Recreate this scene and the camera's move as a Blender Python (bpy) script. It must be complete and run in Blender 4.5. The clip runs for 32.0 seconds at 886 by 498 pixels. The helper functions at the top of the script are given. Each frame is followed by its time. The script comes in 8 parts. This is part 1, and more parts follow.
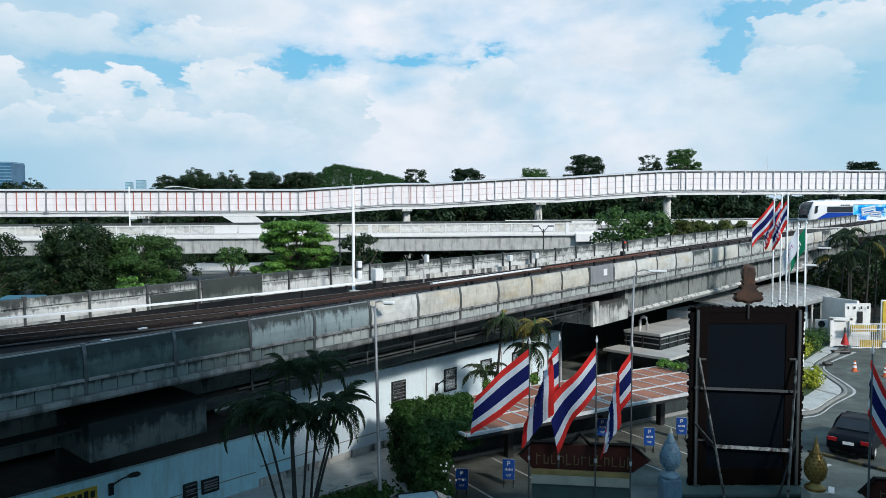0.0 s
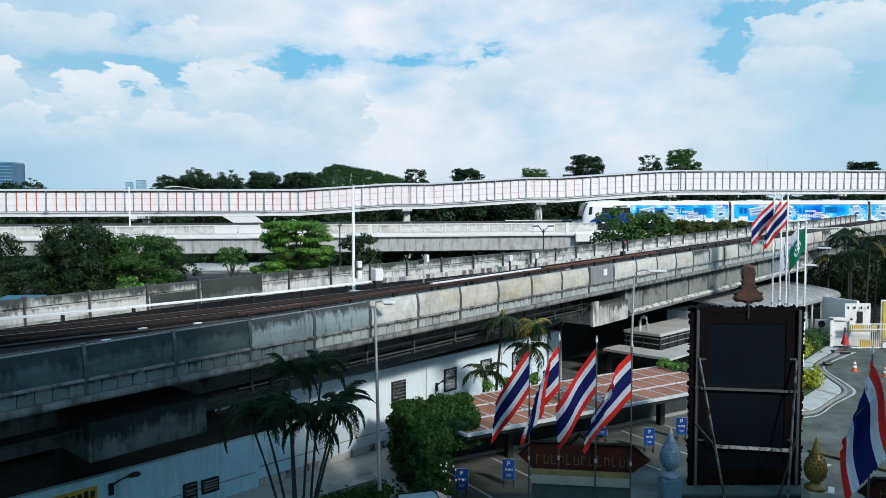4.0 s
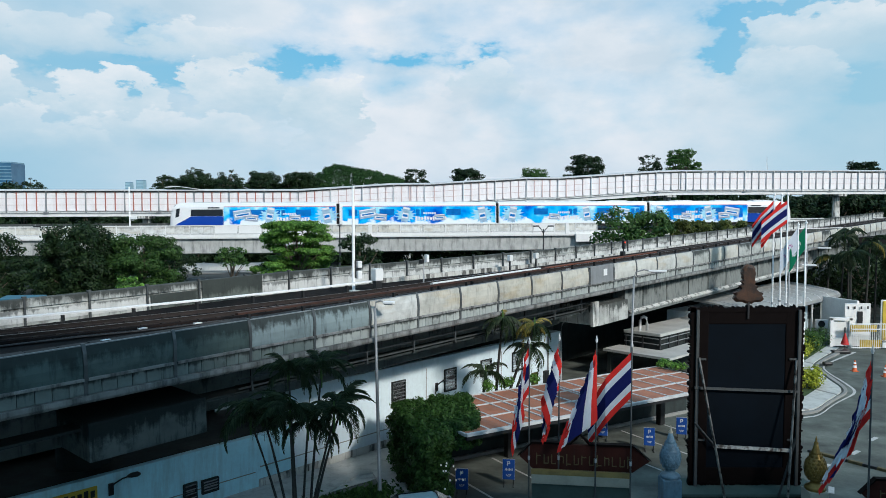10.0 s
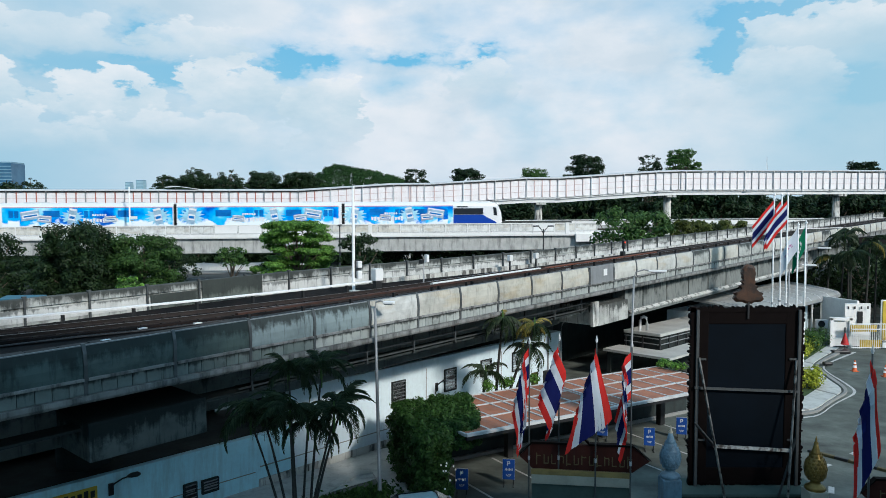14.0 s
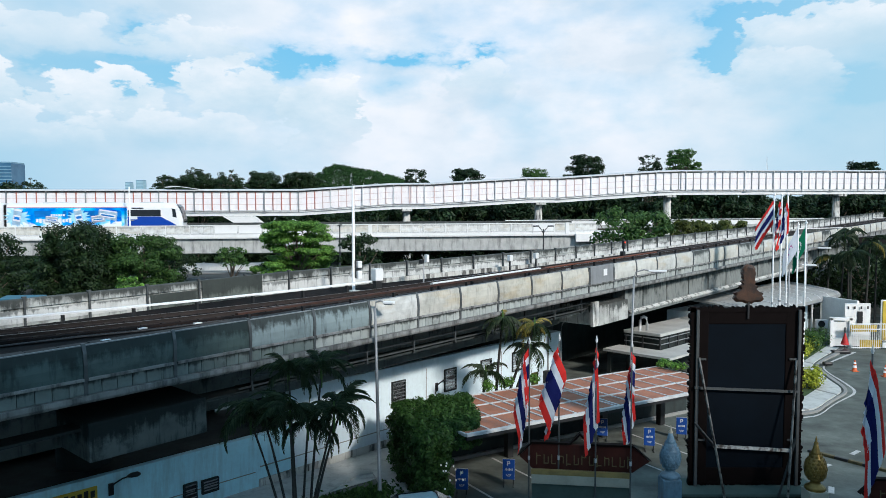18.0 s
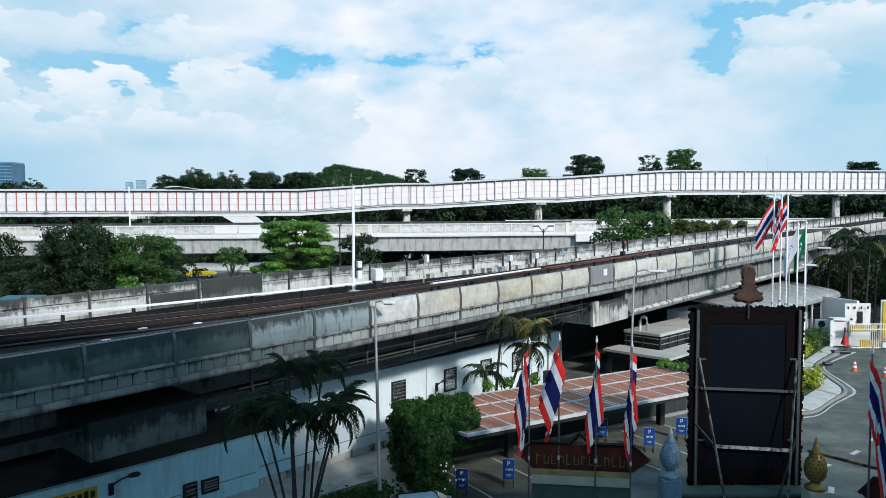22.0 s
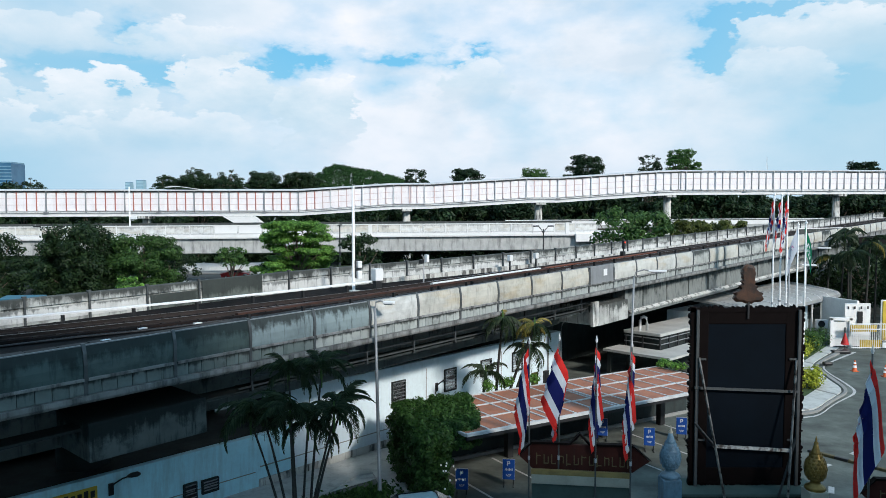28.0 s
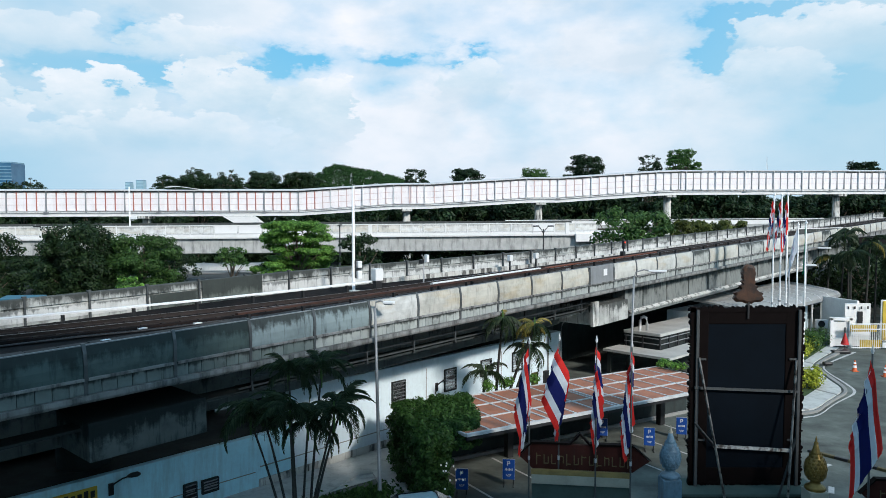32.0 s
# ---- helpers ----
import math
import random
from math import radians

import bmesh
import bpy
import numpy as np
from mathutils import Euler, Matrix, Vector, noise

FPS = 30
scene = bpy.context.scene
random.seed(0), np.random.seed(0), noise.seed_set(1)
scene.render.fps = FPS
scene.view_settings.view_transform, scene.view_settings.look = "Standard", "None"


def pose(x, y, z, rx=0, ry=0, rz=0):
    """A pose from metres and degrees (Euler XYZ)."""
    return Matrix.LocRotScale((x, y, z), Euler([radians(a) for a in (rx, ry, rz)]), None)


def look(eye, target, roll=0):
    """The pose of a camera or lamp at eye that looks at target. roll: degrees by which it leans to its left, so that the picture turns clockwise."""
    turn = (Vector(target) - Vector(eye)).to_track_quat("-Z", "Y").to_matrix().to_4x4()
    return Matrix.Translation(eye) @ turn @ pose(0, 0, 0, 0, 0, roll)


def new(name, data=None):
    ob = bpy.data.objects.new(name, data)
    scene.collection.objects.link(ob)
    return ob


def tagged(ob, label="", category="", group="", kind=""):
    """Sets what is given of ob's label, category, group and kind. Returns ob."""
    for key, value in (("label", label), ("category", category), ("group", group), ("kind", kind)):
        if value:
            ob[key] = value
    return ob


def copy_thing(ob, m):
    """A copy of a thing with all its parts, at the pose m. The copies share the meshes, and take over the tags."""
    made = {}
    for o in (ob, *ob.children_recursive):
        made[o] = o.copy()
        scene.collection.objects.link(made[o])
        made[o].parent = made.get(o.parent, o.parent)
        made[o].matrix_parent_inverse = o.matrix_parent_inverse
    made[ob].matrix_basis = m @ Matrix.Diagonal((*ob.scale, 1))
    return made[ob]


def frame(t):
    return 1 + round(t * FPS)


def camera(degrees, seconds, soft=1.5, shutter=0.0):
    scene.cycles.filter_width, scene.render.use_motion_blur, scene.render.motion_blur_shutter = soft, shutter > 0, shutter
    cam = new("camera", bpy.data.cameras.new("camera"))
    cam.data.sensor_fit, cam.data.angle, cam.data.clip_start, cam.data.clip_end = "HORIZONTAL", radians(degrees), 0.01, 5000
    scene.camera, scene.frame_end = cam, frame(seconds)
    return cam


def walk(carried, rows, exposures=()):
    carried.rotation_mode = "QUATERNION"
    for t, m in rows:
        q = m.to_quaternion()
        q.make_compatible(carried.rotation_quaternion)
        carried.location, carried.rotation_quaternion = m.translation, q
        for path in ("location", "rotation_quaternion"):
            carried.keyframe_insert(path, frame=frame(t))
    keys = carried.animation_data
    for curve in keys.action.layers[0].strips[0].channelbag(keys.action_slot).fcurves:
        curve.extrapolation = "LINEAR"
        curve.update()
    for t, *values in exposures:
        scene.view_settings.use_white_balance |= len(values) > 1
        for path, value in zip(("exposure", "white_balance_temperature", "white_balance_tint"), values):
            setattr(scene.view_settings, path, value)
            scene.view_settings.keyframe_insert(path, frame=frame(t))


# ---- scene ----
# The camera stands still on an upper floor, 10.5 m over the car park.
cam = camera(62.0, 32.0, soft=0.75, shutter=0.4)
EYE = pose(0, 0, 10.5, 87, 0, 0)
walk(cam, [(0.0, EYE), (32.0, EYE)], exposures=[(0.0, -0.06, 6260, 9.5), (3.0, -0.06, 6260, 9.5), (6.0, -0.13, 6240, 8.5), (9.0, -0.15, 6230, 7.5), (14.0, -0.14, 6230, 7.5), (18.0, 0.03, 6260, 9.5), (32.0, 0.02, 6260, 9.5)])

# ---- light ----
SUN_EL, SUN_AZ = radians(31), radians(143)
world = bpy.data.worlds.new("sky")
scene.world = world
world.use_nodes = True
wn = world.node_tree.nodes
sky = wn.new("ShaderNodeTexSky")
sky.sky_type, sky.sun_disc = "NISHITA", False
sky.sun_elevation, sky.sun_rotation = SUN_EL, SUN_AZ
wn["Background"].inputs["Strength"].default_value = 0.122
# broken white cloud over the whole sky, as in front of the camera
wl = world.node_tree.links
w_tc, w_map, w_noise, w_ramp, w_mix = (wn.new("ShaderNode" + k) for k in ("TexCoord", "Mapping", "TexNoise", "ValToRGB", "Mix"))
w_map.inputs["Scale"].default_value = (2.5, 2.5, 5.0)
w_noise.inputs["Scale"].default_value, w_noise.inputs["Detail"].default_value = 1.5, 7.0
w_ramp.color_ramp.elements[0].position, w_ramp.color_ramp.elements[1].position = 0.36, 0.56
w_mix.data_type = "RGBA"
w_mix.inputs[7].default_value = (3.0, 5.8, 8.0, 1)
wl.new(w_tc.outputs["Generated"], w_map.inputs["Vector"])
wl.new(w_map.outputs[0], w_noise.inputs["Vector"])
wl.new(w_noise.outputs["Fac"], w_ramp.inputs["Fac"])
wl.new(w_ramp.outputs["Color"], w_mix.inputs[0])
wl.new(sky.outputs[0], w_mix.inputs[6])
wl.new(w_mix.outputs[2], wn["Background"].inputs["Color"])
sun = new("sun", bpy.data.lights.new("sun", "SUN"))
sun.data.energy, sun.data.angle, sun.data.color = 3.7, radians(5.5), (1.0, 0.935, 0.85)
to_sun = Vector((math.sin(SUN_AZ) * math.cos(SUN_EL), math.cos(SUN_AZ) * math.cos(SUN_EL), math.sin(SUN_EL)))
sun.matrix_world = look(to_sun * 100, (0, 0, 0))


# ---- materials ----
def nodes_of(name):
    m = bpy.data.materials.new(name)
    m.use_nodes = True
    nt = m.node_tree
    return m, nt, nt.nodes["Principled BSDF"]


def vector_for(nt, scale=(1, 1, 1), shift=37.0):
    """Object space in metres, shifted for each object so that repeats differ."""
    tc, info = nt.nodes.new("ShaderNodeTexCoord"), nt.nodes.new("ShaderNodeObjectInfo")
    mul, add, mp = nt.nodes.new("ShaderNodeMath"), nt.nodes.new("ShaderNodeVectorMath"), nt.nodes.new("ShaderNodeMapping")
    mul.operation, mul.inputs[1].default_value = "MULTIPLY", shift
    mp.inputs["Scale"].default_value = scale
    nt.links.new(info.outputs["Random"], mul.inputs[0])
    nt.links.new(tc.outputs["Object"], add.inputs[0])
    nt.links.new(mul.outputs[0], add.inputs[1])
    nt.links.new(add.outputs[0], mp.inputs["Vector"])
    return mp.outputs[0]


def noise_of(nt, vec, scale, detail=5.0, rough=0.6):
    n = nt.nodes.new("ShaderNodeTexNoise")
    n.inputs["Scale"].default_value, n.inputs["Detail"].default_value, n.inputs["Roughness"].default_value = scale, detail, rough
    nt.links.new(vec, n.inputs["Vector"])
    return n.outputs["Fac"]


def ramp_of(nt, fac, stops):
    r = nt.nodes.new("ShaderNodeValToRGB")
    e = r.color_ramp.elements
    while len(e) < len(stops):
        e.new(0.5)
    for el, (p, c) in zip(e, stops):
        el.position = p
        el.color = (*c, 1) if len(c) == 3 else c
    nt.links.new(fac, r.inputs["Fac"])
    return r.outputs["Color"]


def grey(v):
    return (v, v, v)


def mix_of(nt, fac, a, b, mode="MIX"):
    m = nt.nodes.new("ShaderNodeMix")
    m.data_type, m.blend_type = "RGBA", mode
    for sock, v in ((m.inputs[0], fac), (m.inputs[6], a), (m.inputs[7], b)):
        if isinstance(v, (int, float)):
            sock.default_value = v
        elif isinstance(v, tuple):
            sock.default_value = (*v, 1)
        else:
            nt.links.new(v, sock)
    return m.outputs[2]


def bump_of(nt, bsdf, height, strength=0.3, dist=0.02):
    b = nt.nodes.new("ShaderNodeBump")
    b.inputs["Strength"].default_value, b.inputs["Distance"].default_value = strength, dist
    nt.links.new(height, b.inputs["Height"])
    nt.links.new(b.outputs[0], bsdf.inputs["Normal"])


def surface(name, base, var=0.25, scale=3.0, rough=0.7, metal=0.0, bump=0.2, stain=0.0, stain_col=(0.03, 0.03, 0.028), streak=None,
            stain_at=(0.5, 0.68), stain_scale=1.0, obvar=0.0, dirt=0.0):
    """Paint, concrete or metal: grain, blotches and, on request, dark runs of dirt down the face."""
    m, nt, b = nodes_of(name)
    v = vector_for(nt)
    lo, hi = tuple(c * (1 - var) for c in base), tuple(min(0.95, c * (1 + var * 0.6)) for c in base)
    col = ramp_of(nt, noise_of(nt, v, scale, 6), [(0.3, lo), (0.7, hi)])
    fine = noise_of(nt, v, scale * 9, 4)
    col = mix_of(nt, 0.35, col, ramp_of(nt, fine, [(0.3, grey(0.72)), (0.7, grey(1.0))]), "MULTIPLY")
    if obvar:
        info = nt.nodes.new("ShaderNodeObjectInfo")
        col = mix_of(nt, 1.0, col, ramp_of(nt, info.outputs["Random"], [(0.0, grey(1 - obvar)), (1.0, grey(1.0))]), "MULTIPLY")
    if stain:
        sv = vector_for(nt, streak or (1, 1, 0.13), 11.0)
        big = noise_of(nt, sv, 2.2 * stain_scale, 7, 0.68)
        mask = ramp_of(nt, big, [(stain_at[0], grey(0.0)), (stain_at[1], grey(stain))])
        col = mix_of(nt, mask, col, stain_col)
    if dirt:
        dv = vector_for(nt, (1, 1, 1), 5.0)
        mask = ramp_of(nt, noise_of(nt, dv, 0.35, 5), [(0.42, grey(0.0)), (0.75, grey(dirt))])
        col = mix_of(nt, mask, col, tuple(c * 0.35 for c in base))
    nt.links.new(col, b.inputs["Base Color"])
    b.inputs["Roughness"].default_value, b.inputs["Metallic"].default_value = rough, metal
    if bump:
        bump_of(nt, b, fine, bump)
    return m


def matt(name_):
    """Takes the sheen off a dusty dark surface."""
    M[name_].node_tree.nodes["Principled BSDF"].inputs["Specular IOR Level"].default_value = 0.08


def foliage(name, lo, hi, rough=0.55, trans=0.3):
    m, nt, b = nodes_of(name)
    geo, info = nt.nodes.new("ShaderNodeNewGeometry"), nt.nodes.new("ShaderNodeObjectInfo")
    col = ramp_of(nt, geo.outputs["Random Per Island"], [(0.0, lo), (0.75, hi), (1.0, tuple(c * 1.35 for c in hi))])
    col = mix_of(nt, 1.0, col, ramp_of(nt, info.outputs["Random"], [(0.0, grey(0.75)), (1.0, grey(1.0))]), "MULTIPLY")
    nt.links.new(col, b.inputs["Base Color"])
    b.inputs["Roughness"].default_value = rough
    b.inputs["Specular IOR Level"].default_value = 0.25
    t, mx = nt.nodes.new("ShaderNodeBsdfTranslucent"), nt.nodes.new("ShaderNodeMixShader")
    mx.inputs[0].default_value = trans
    nt.links.new(col, t.inputs["Color"])
    nt.links.new(b.outputs[0], mx.inputs[1])
    nt.links.new(t.outputs[0], mx.inputs[2])
    nt.links.new(mx.outputs[0], nt.nodes["Material Output"].inputs["Surface"])
    return m


def glowing(name, col, strength):
    m, nt, b = nodes_of(name)
    b.inputs["Base Color"].default_value = (*col, 1)
    b.inputs["Emission Color"].default_value = (*col, 1)
    b.inputs["Emission Strength"].default_value = strength
    return m


M = {}
M["concrete"] = surface("weathered concrete", (0.47, 0.48, 0.47), 0.2, 1.2, 0.85, 0, 0.25, 0.75, streak=(1, 1, 0.16), stain_at=(0.5, 0.7), stain_scale=0.7)
M["concrete_pale"] = surface("pale concrete", (0.58, 0.58, 0.55), 0.2, 1.5, 0.85, 0, 0.2, 0.9, stain_at=(0.49, 0.6))
# near-black tone: grime, plus the shade under decks put into the colour
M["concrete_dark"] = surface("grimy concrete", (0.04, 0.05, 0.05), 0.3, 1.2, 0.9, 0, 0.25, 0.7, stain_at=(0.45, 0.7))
M["post"] = surface("galvanised post", (0.13, 0.14, 0.145), 0.25, 3.0, 0.55, 0.5, 0.1, 0.4)
M["ledge"] = surface("concrete ledge", (0.26, 0.265, 0.26), 0.25, 1.5, 0.85, 0, 0.2, 0.8, stain_at=(0.45, 0.62))
M["track"] = surface("oily track slab", (0.012, 0.012, 0.013), 0.5, 1.6, 0.9, 0, 0.4, 0.5, (0.028, 0.017, 0.014), (0.35, 0.35, 1), (0.5, 0.62))
M["rail"] = surface("rusty rail", (0.026, 0.018, 0.016), 0.35, 2.0, 0.7, 0.1, 0.2)
M["rust"] = surface("red-rusted rail cover", (0.055, 0.022, 0.014), 0.5, 2.5, 0.85, 0, 0.3, 0.6, (0.03, 0.02, 0.018), (0.5, 0.5, 1), (0.45, 0.62))
M["rust_red"] = surface("bright red-rusted rail cover", (0.14, 0.045, 0.025), 0.4, 2.5, 0.85, 0, 0.3, 0.5, (0.04, 0.02, 0.016), (0.5, 0.5, 1), (0.5, 0.66))
M["rail_top"] = surface("worn rail head", (0.22, 0.2, 0.19), 0.2, 2.0, 0.35, 0.9, 0.1)
M["white"] = surface("white paint", (0.78, 0.78, 0.77), 0.08, 1.0, 0.5, 0, 0.05, 0.25, grey(0.35), stain_at=(0.55, 0.75))
M["white_clean"] = surface("clean white paint", (0.82, 0.82, 0.82), 0.04, 1.0, 0.4, 0, 0.02)
M["white_wall"] = surface("white rendered wall", (0.68, 0.79, 0.84), 0.06, 0.8, 0.8, 0, 0.1, 0.35, (0.3, 0.35, 0.36), stain_at=(0.53, 0.75))
M["cyan_wall"] = surface("pale cyan rendered wall", (0.5, 0.82, 0.92), 0.08, 0.8, 0.8, 0, 0.1, 0.5, (0.2, 0.27, 0.29), stain_at=(0.5, 0.72))
M["walk_panel"] = surface("white polycarbonate panel", (0.87, 0.83, 0.84), 0.06, 0.8, 0.45, 0, 0.02, 0.18, (0.5, 0.45, 0.43))
M["walk_rose"] = surface("faded rose rail", (0.62, 0.45, 0.43), 0.15, 1.0, 0.6, 0, 0)
M["walk_red"] = surface("faded red frame", (0.42, 0.15, 0.115), 0.25, 1.0, 0.6, 0, 0.05)
M["steel_grey"] = surface("grey painted steel", (0.3, 0.31, 0.32), 0.15, 2.0, 0.5, 0.3, 0.05, 0.3)
M["steel_pale"] = surface("pale painted steel", (0.62, 0.63, 0.64), 0.1, 2.0, 0.5, 0.1, 0.05, 0.3, grey(0.3))
M["dark_steel"] = surface("dark steel", (0.035, 0.035, 0.037), 0.3, 3.0, 0.5, 0.4, 0.1)
M["black"] = surface("black plastic", (0.015, 0.015, 0.016), 0.3, 3.0, 0.4, 0, 0.05)
M["asphalt"] = surface("asphalt", (0.12, 0.136, 0.12), 0.7, 0.6, 0.85, 0, 0.5, dirt=0.8)
M["road"] = surface("sunned road asphalt", (0.05, 0.054, 0.053), 0.22, 0.25, 0.85, 0, 0.4, dirt=0.5)
M["paving"] = surface("pale paving", (0.54, 0.55, 0.53), 0.15, 1.0, 0.85, 0, 0.2, 0.3, streak=(1, 1, 1))
M["kerb"] = surface("grey kerb stone", (0.27, 0.27, 0.26), 0.2, 2.0, 0.85, 0, 0.2)
M["line"] = surface("worn white road paint", (0.5, 0.5, 0.49), 0.3, 5.0, 0.7, 0, 0.1)
M["dark_post"] = surface("dull dark steel post", (0.055, 0.063, 0.066), 0.3, 3.0, 0.7, 0, 0.1, 0.5)
M["scuffed"] = surface("scuffed rusty steel", (0.55, 0.56, 0.55), 0.3, 6.0, 0.6, 0.2, 0.2, 0.95, (0.05, 0.035, 0.03), (1, 1, 0.6), (0.45, 0.58), 2.0)
M["trough"] = surface("grey trough lid", (0.036, 0.035, 0.035), 0.3, 2.0, 0.85, 0, 0.3, 0.6, streak=(1, 1, 1), obvar=0.5)
M["dull_yellow"] = surface("dirty yellow paint", (0.11, 0.085, 0.035), 0.3, 3.0, 0.8, 0, 0.1)
M["yellow"] = surface("yellow paint", (0.6, 0.42, 0.04), 0.2, 3.0, 0.6, 0, 0.1)
M["orange"] = surface("orange plastic", (0.65, 0.12, 0.03), 0.1, 3.0, 0.5, 0, 0.05)
M["red"] = surface("red fabric", (0.5, 0.02, 0.02), 0.15, 5.0, 0.7, 0, 0.05)
M["grass"] = surface("rough grass soil", (0.05, 0.09, 0.03), 0.5, 0.8, 0.95, 0, 0.6)
M["trunk"] = surface("bark", (0.12, 0.095, 0.07), 0.35, 6.0, 0.9, 0, 0.6)
M["palm_trunk"] = surface("palm bark", (0.036, 0.034, 0.03), 0.35, 8.0, 0.9, 0, 0.4)
M["glass_dark"] = surface("dark glass", (0.02, 0.024, 0.03), 0.2, 1.0, 0.12, 0, 0)
M["roof_tile"] = surface("terracotta roof panel", (0.42, 0.17, 0.1), 0.22, 2.0, 0.8, 0, 0.15, 0.35, grey(0.2), (1, 1, 1), obvar=0.15)
M["gold"] = surface("gilt paint", (0.26, 0.165, 0.04), 0.3, 6.0, 0.4, 0.5, 0.2, 0.4)
M["blue_grey"] = surface("blue-grey glazed stucco", (0.15, 0.26, 0.35), 0.25, 5.0, 0.5, 0, 0.2, 0.3)
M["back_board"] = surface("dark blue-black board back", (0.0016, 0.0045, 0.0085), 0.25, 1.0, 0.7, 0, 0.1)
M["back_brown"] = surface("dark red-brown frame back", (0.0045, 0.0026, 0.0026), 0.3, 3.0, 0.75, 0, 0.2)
M["carved"] = surface("weathered bronze-brown carving", (0.059, 0.022, 0.008), 0.5, 5.0, 0.6, 0.1, 0.5, 0.9, (0.008, 0.006, 0.005), (1, 1, 0.8), (0.42, 0.6), 1.6)
M["sign_red"] = surface("dark maroon sign back", (0.05, 0.016, 0.013), 0.3, 2.0, 0.7, 0, 0.1, 0.4)
M["sign_gold"] = surface("tarnished gold strip", (0.33, 0.24, 0.09), 0.3, 3.0, 0.6, 0.2, 0.1)
M["sign_green"] = surface("grey-green painted wall", (0.08, 0.115, 0.105), 0.15, 1.5, 0.8, 0, 0.1)
M["cream"] = surface("cream plaster", (0.42, 0.4, 0.33), 0.15, 1.5, 0.8, 0, 0.1)
M["light_blue"] = surface("pale blue wall paint", (0.55, 0.64, 0.66), 0.1, 1.0, 0.7, 0, 0.05)
M["tarp"] = surface("teal tarpaulin", (0.02, 0.12, 0.18), 0.2, 1.0, 0.6, 0, 0.1)
M["sign_blue"] = surface("blue sign plate", (0.006, 0.06, 0.3), 0.08, 2.0, 0.4, 0, 0)


def cloth(name, base):
    """Thin woven cloth that lets some light through."""
    m, nt, b = nodes_of(name)
    col = ramp_of(nt, noise_of(nt, vector_for(nt), 5.0, 4), [(0.3, tuple(c * 0.88 for c in base)), (0.7, base)])
    nt.links.new(col, b.inputs["Base Color"])
    b.inputs["Roughness"].default_value, b.inputs["Specular IOR Level"].default_value = 0.8, 0.15
    t, mx = nt.nodes.new("ShaderNodeBsdfTranslucent"), nt.nodes.new("ShaderNodeMixShader")
    mx.inputs[0].default_value = 0.3
    nt.links.new(col, t.inputs["Color"])
    nt.links.new(b.outputs[0], mx.inputs[1])
    nt.links.new(t.outputs[0], mx.inputs[2])
    nt.links.new(mx.outputs[0], nt.nodes["Material Output"].inputs["Surface"])
    return m


M["flag_red"] = cloth("red flag cloth", (0.72, 0.04, 0.035))
M["flag_white"] = cloth("white flag cloth", (0.72, 0.77, 0.84))
M["flag_blue"] = cloth("navy flag cloth", (0.012, 0.018, 0.13))
M["flag_magenta"] = cloth("magenta flag print", (0.42, 0.06, 0.3))
M["flag_green"] = cloth("green flag cloth", (0.01, 0.19, 0.1))
M["leaf_dark"] = foliage("dark tree leaves", (0.008, 0.022, 0.009), (0.027, 0.055, 0.018))
M["leaf_mid"] = foliage("green tree leaves", (0.025, 0.07, 0.018), (0.08, 0.165, 0.04))
M["leaf_light"] = foliage("bright green leaves", (0.055, 0.15, 0.025), (0.17, 0.34, 0.06))
M["leaf_yellow"] = foliage("yellow-green shrub leaves", (0.17, 0.22, 0.02), (0.44, 0.47, 0.05))
M["leaf_far"] = foliage("far tree leaves", (0.01, 0.026, 0.011), (0.03, 0.062, 0.025))
M["leaf_mound"] = foliage("vine-green crown leaves", (0.014, 0.05, 0.014), (0.045, 0.12, 0.03))
M["leaf_olive"] = foliage("olive shrub leaves", (0.04, 0.06, 0.012), (0.11, 0.13, 0.03))
M["palm"] = foliage("palm leaflets", (0.014, 0.036, 0.016), (0.05, 0.075, 0.035))
M["palm_dry"] = foliage("yellowing palm leaflets", (0.08, 0.1, 0.02), (0.28, 0.22, 0.05))
M["vine"] = foliage("hedge vine leaves", (0.018, 0.05, 0.012), (0.05, 0.115, 0.025))
M["train_white"] = surface("white train enamel", (0.8, 0.8, 0.81), 0.03, 0.8, 0.3, 0, 0)
M["train_blue"] = surface("royal blue train enamel", (0.012, 0.06, 0.36), 0.05, 0.8, 0.3, 0, 0)
M["train_under"] = surface("dark underframe", (0.02, 0.02, 0.022), 0.3, 2.0, 0.7, 0.3, 0.1)
M["pack_grey"] = surface("silver-grey print", (0.36, 0.43, 0.54), 0.4, 1.5, 0.4, 0, 0)
M["train_rose"] = surface("rose roof band", (0.5, 0.25, 0.36), 0.1, 1.0, 0.4, 0, 0)


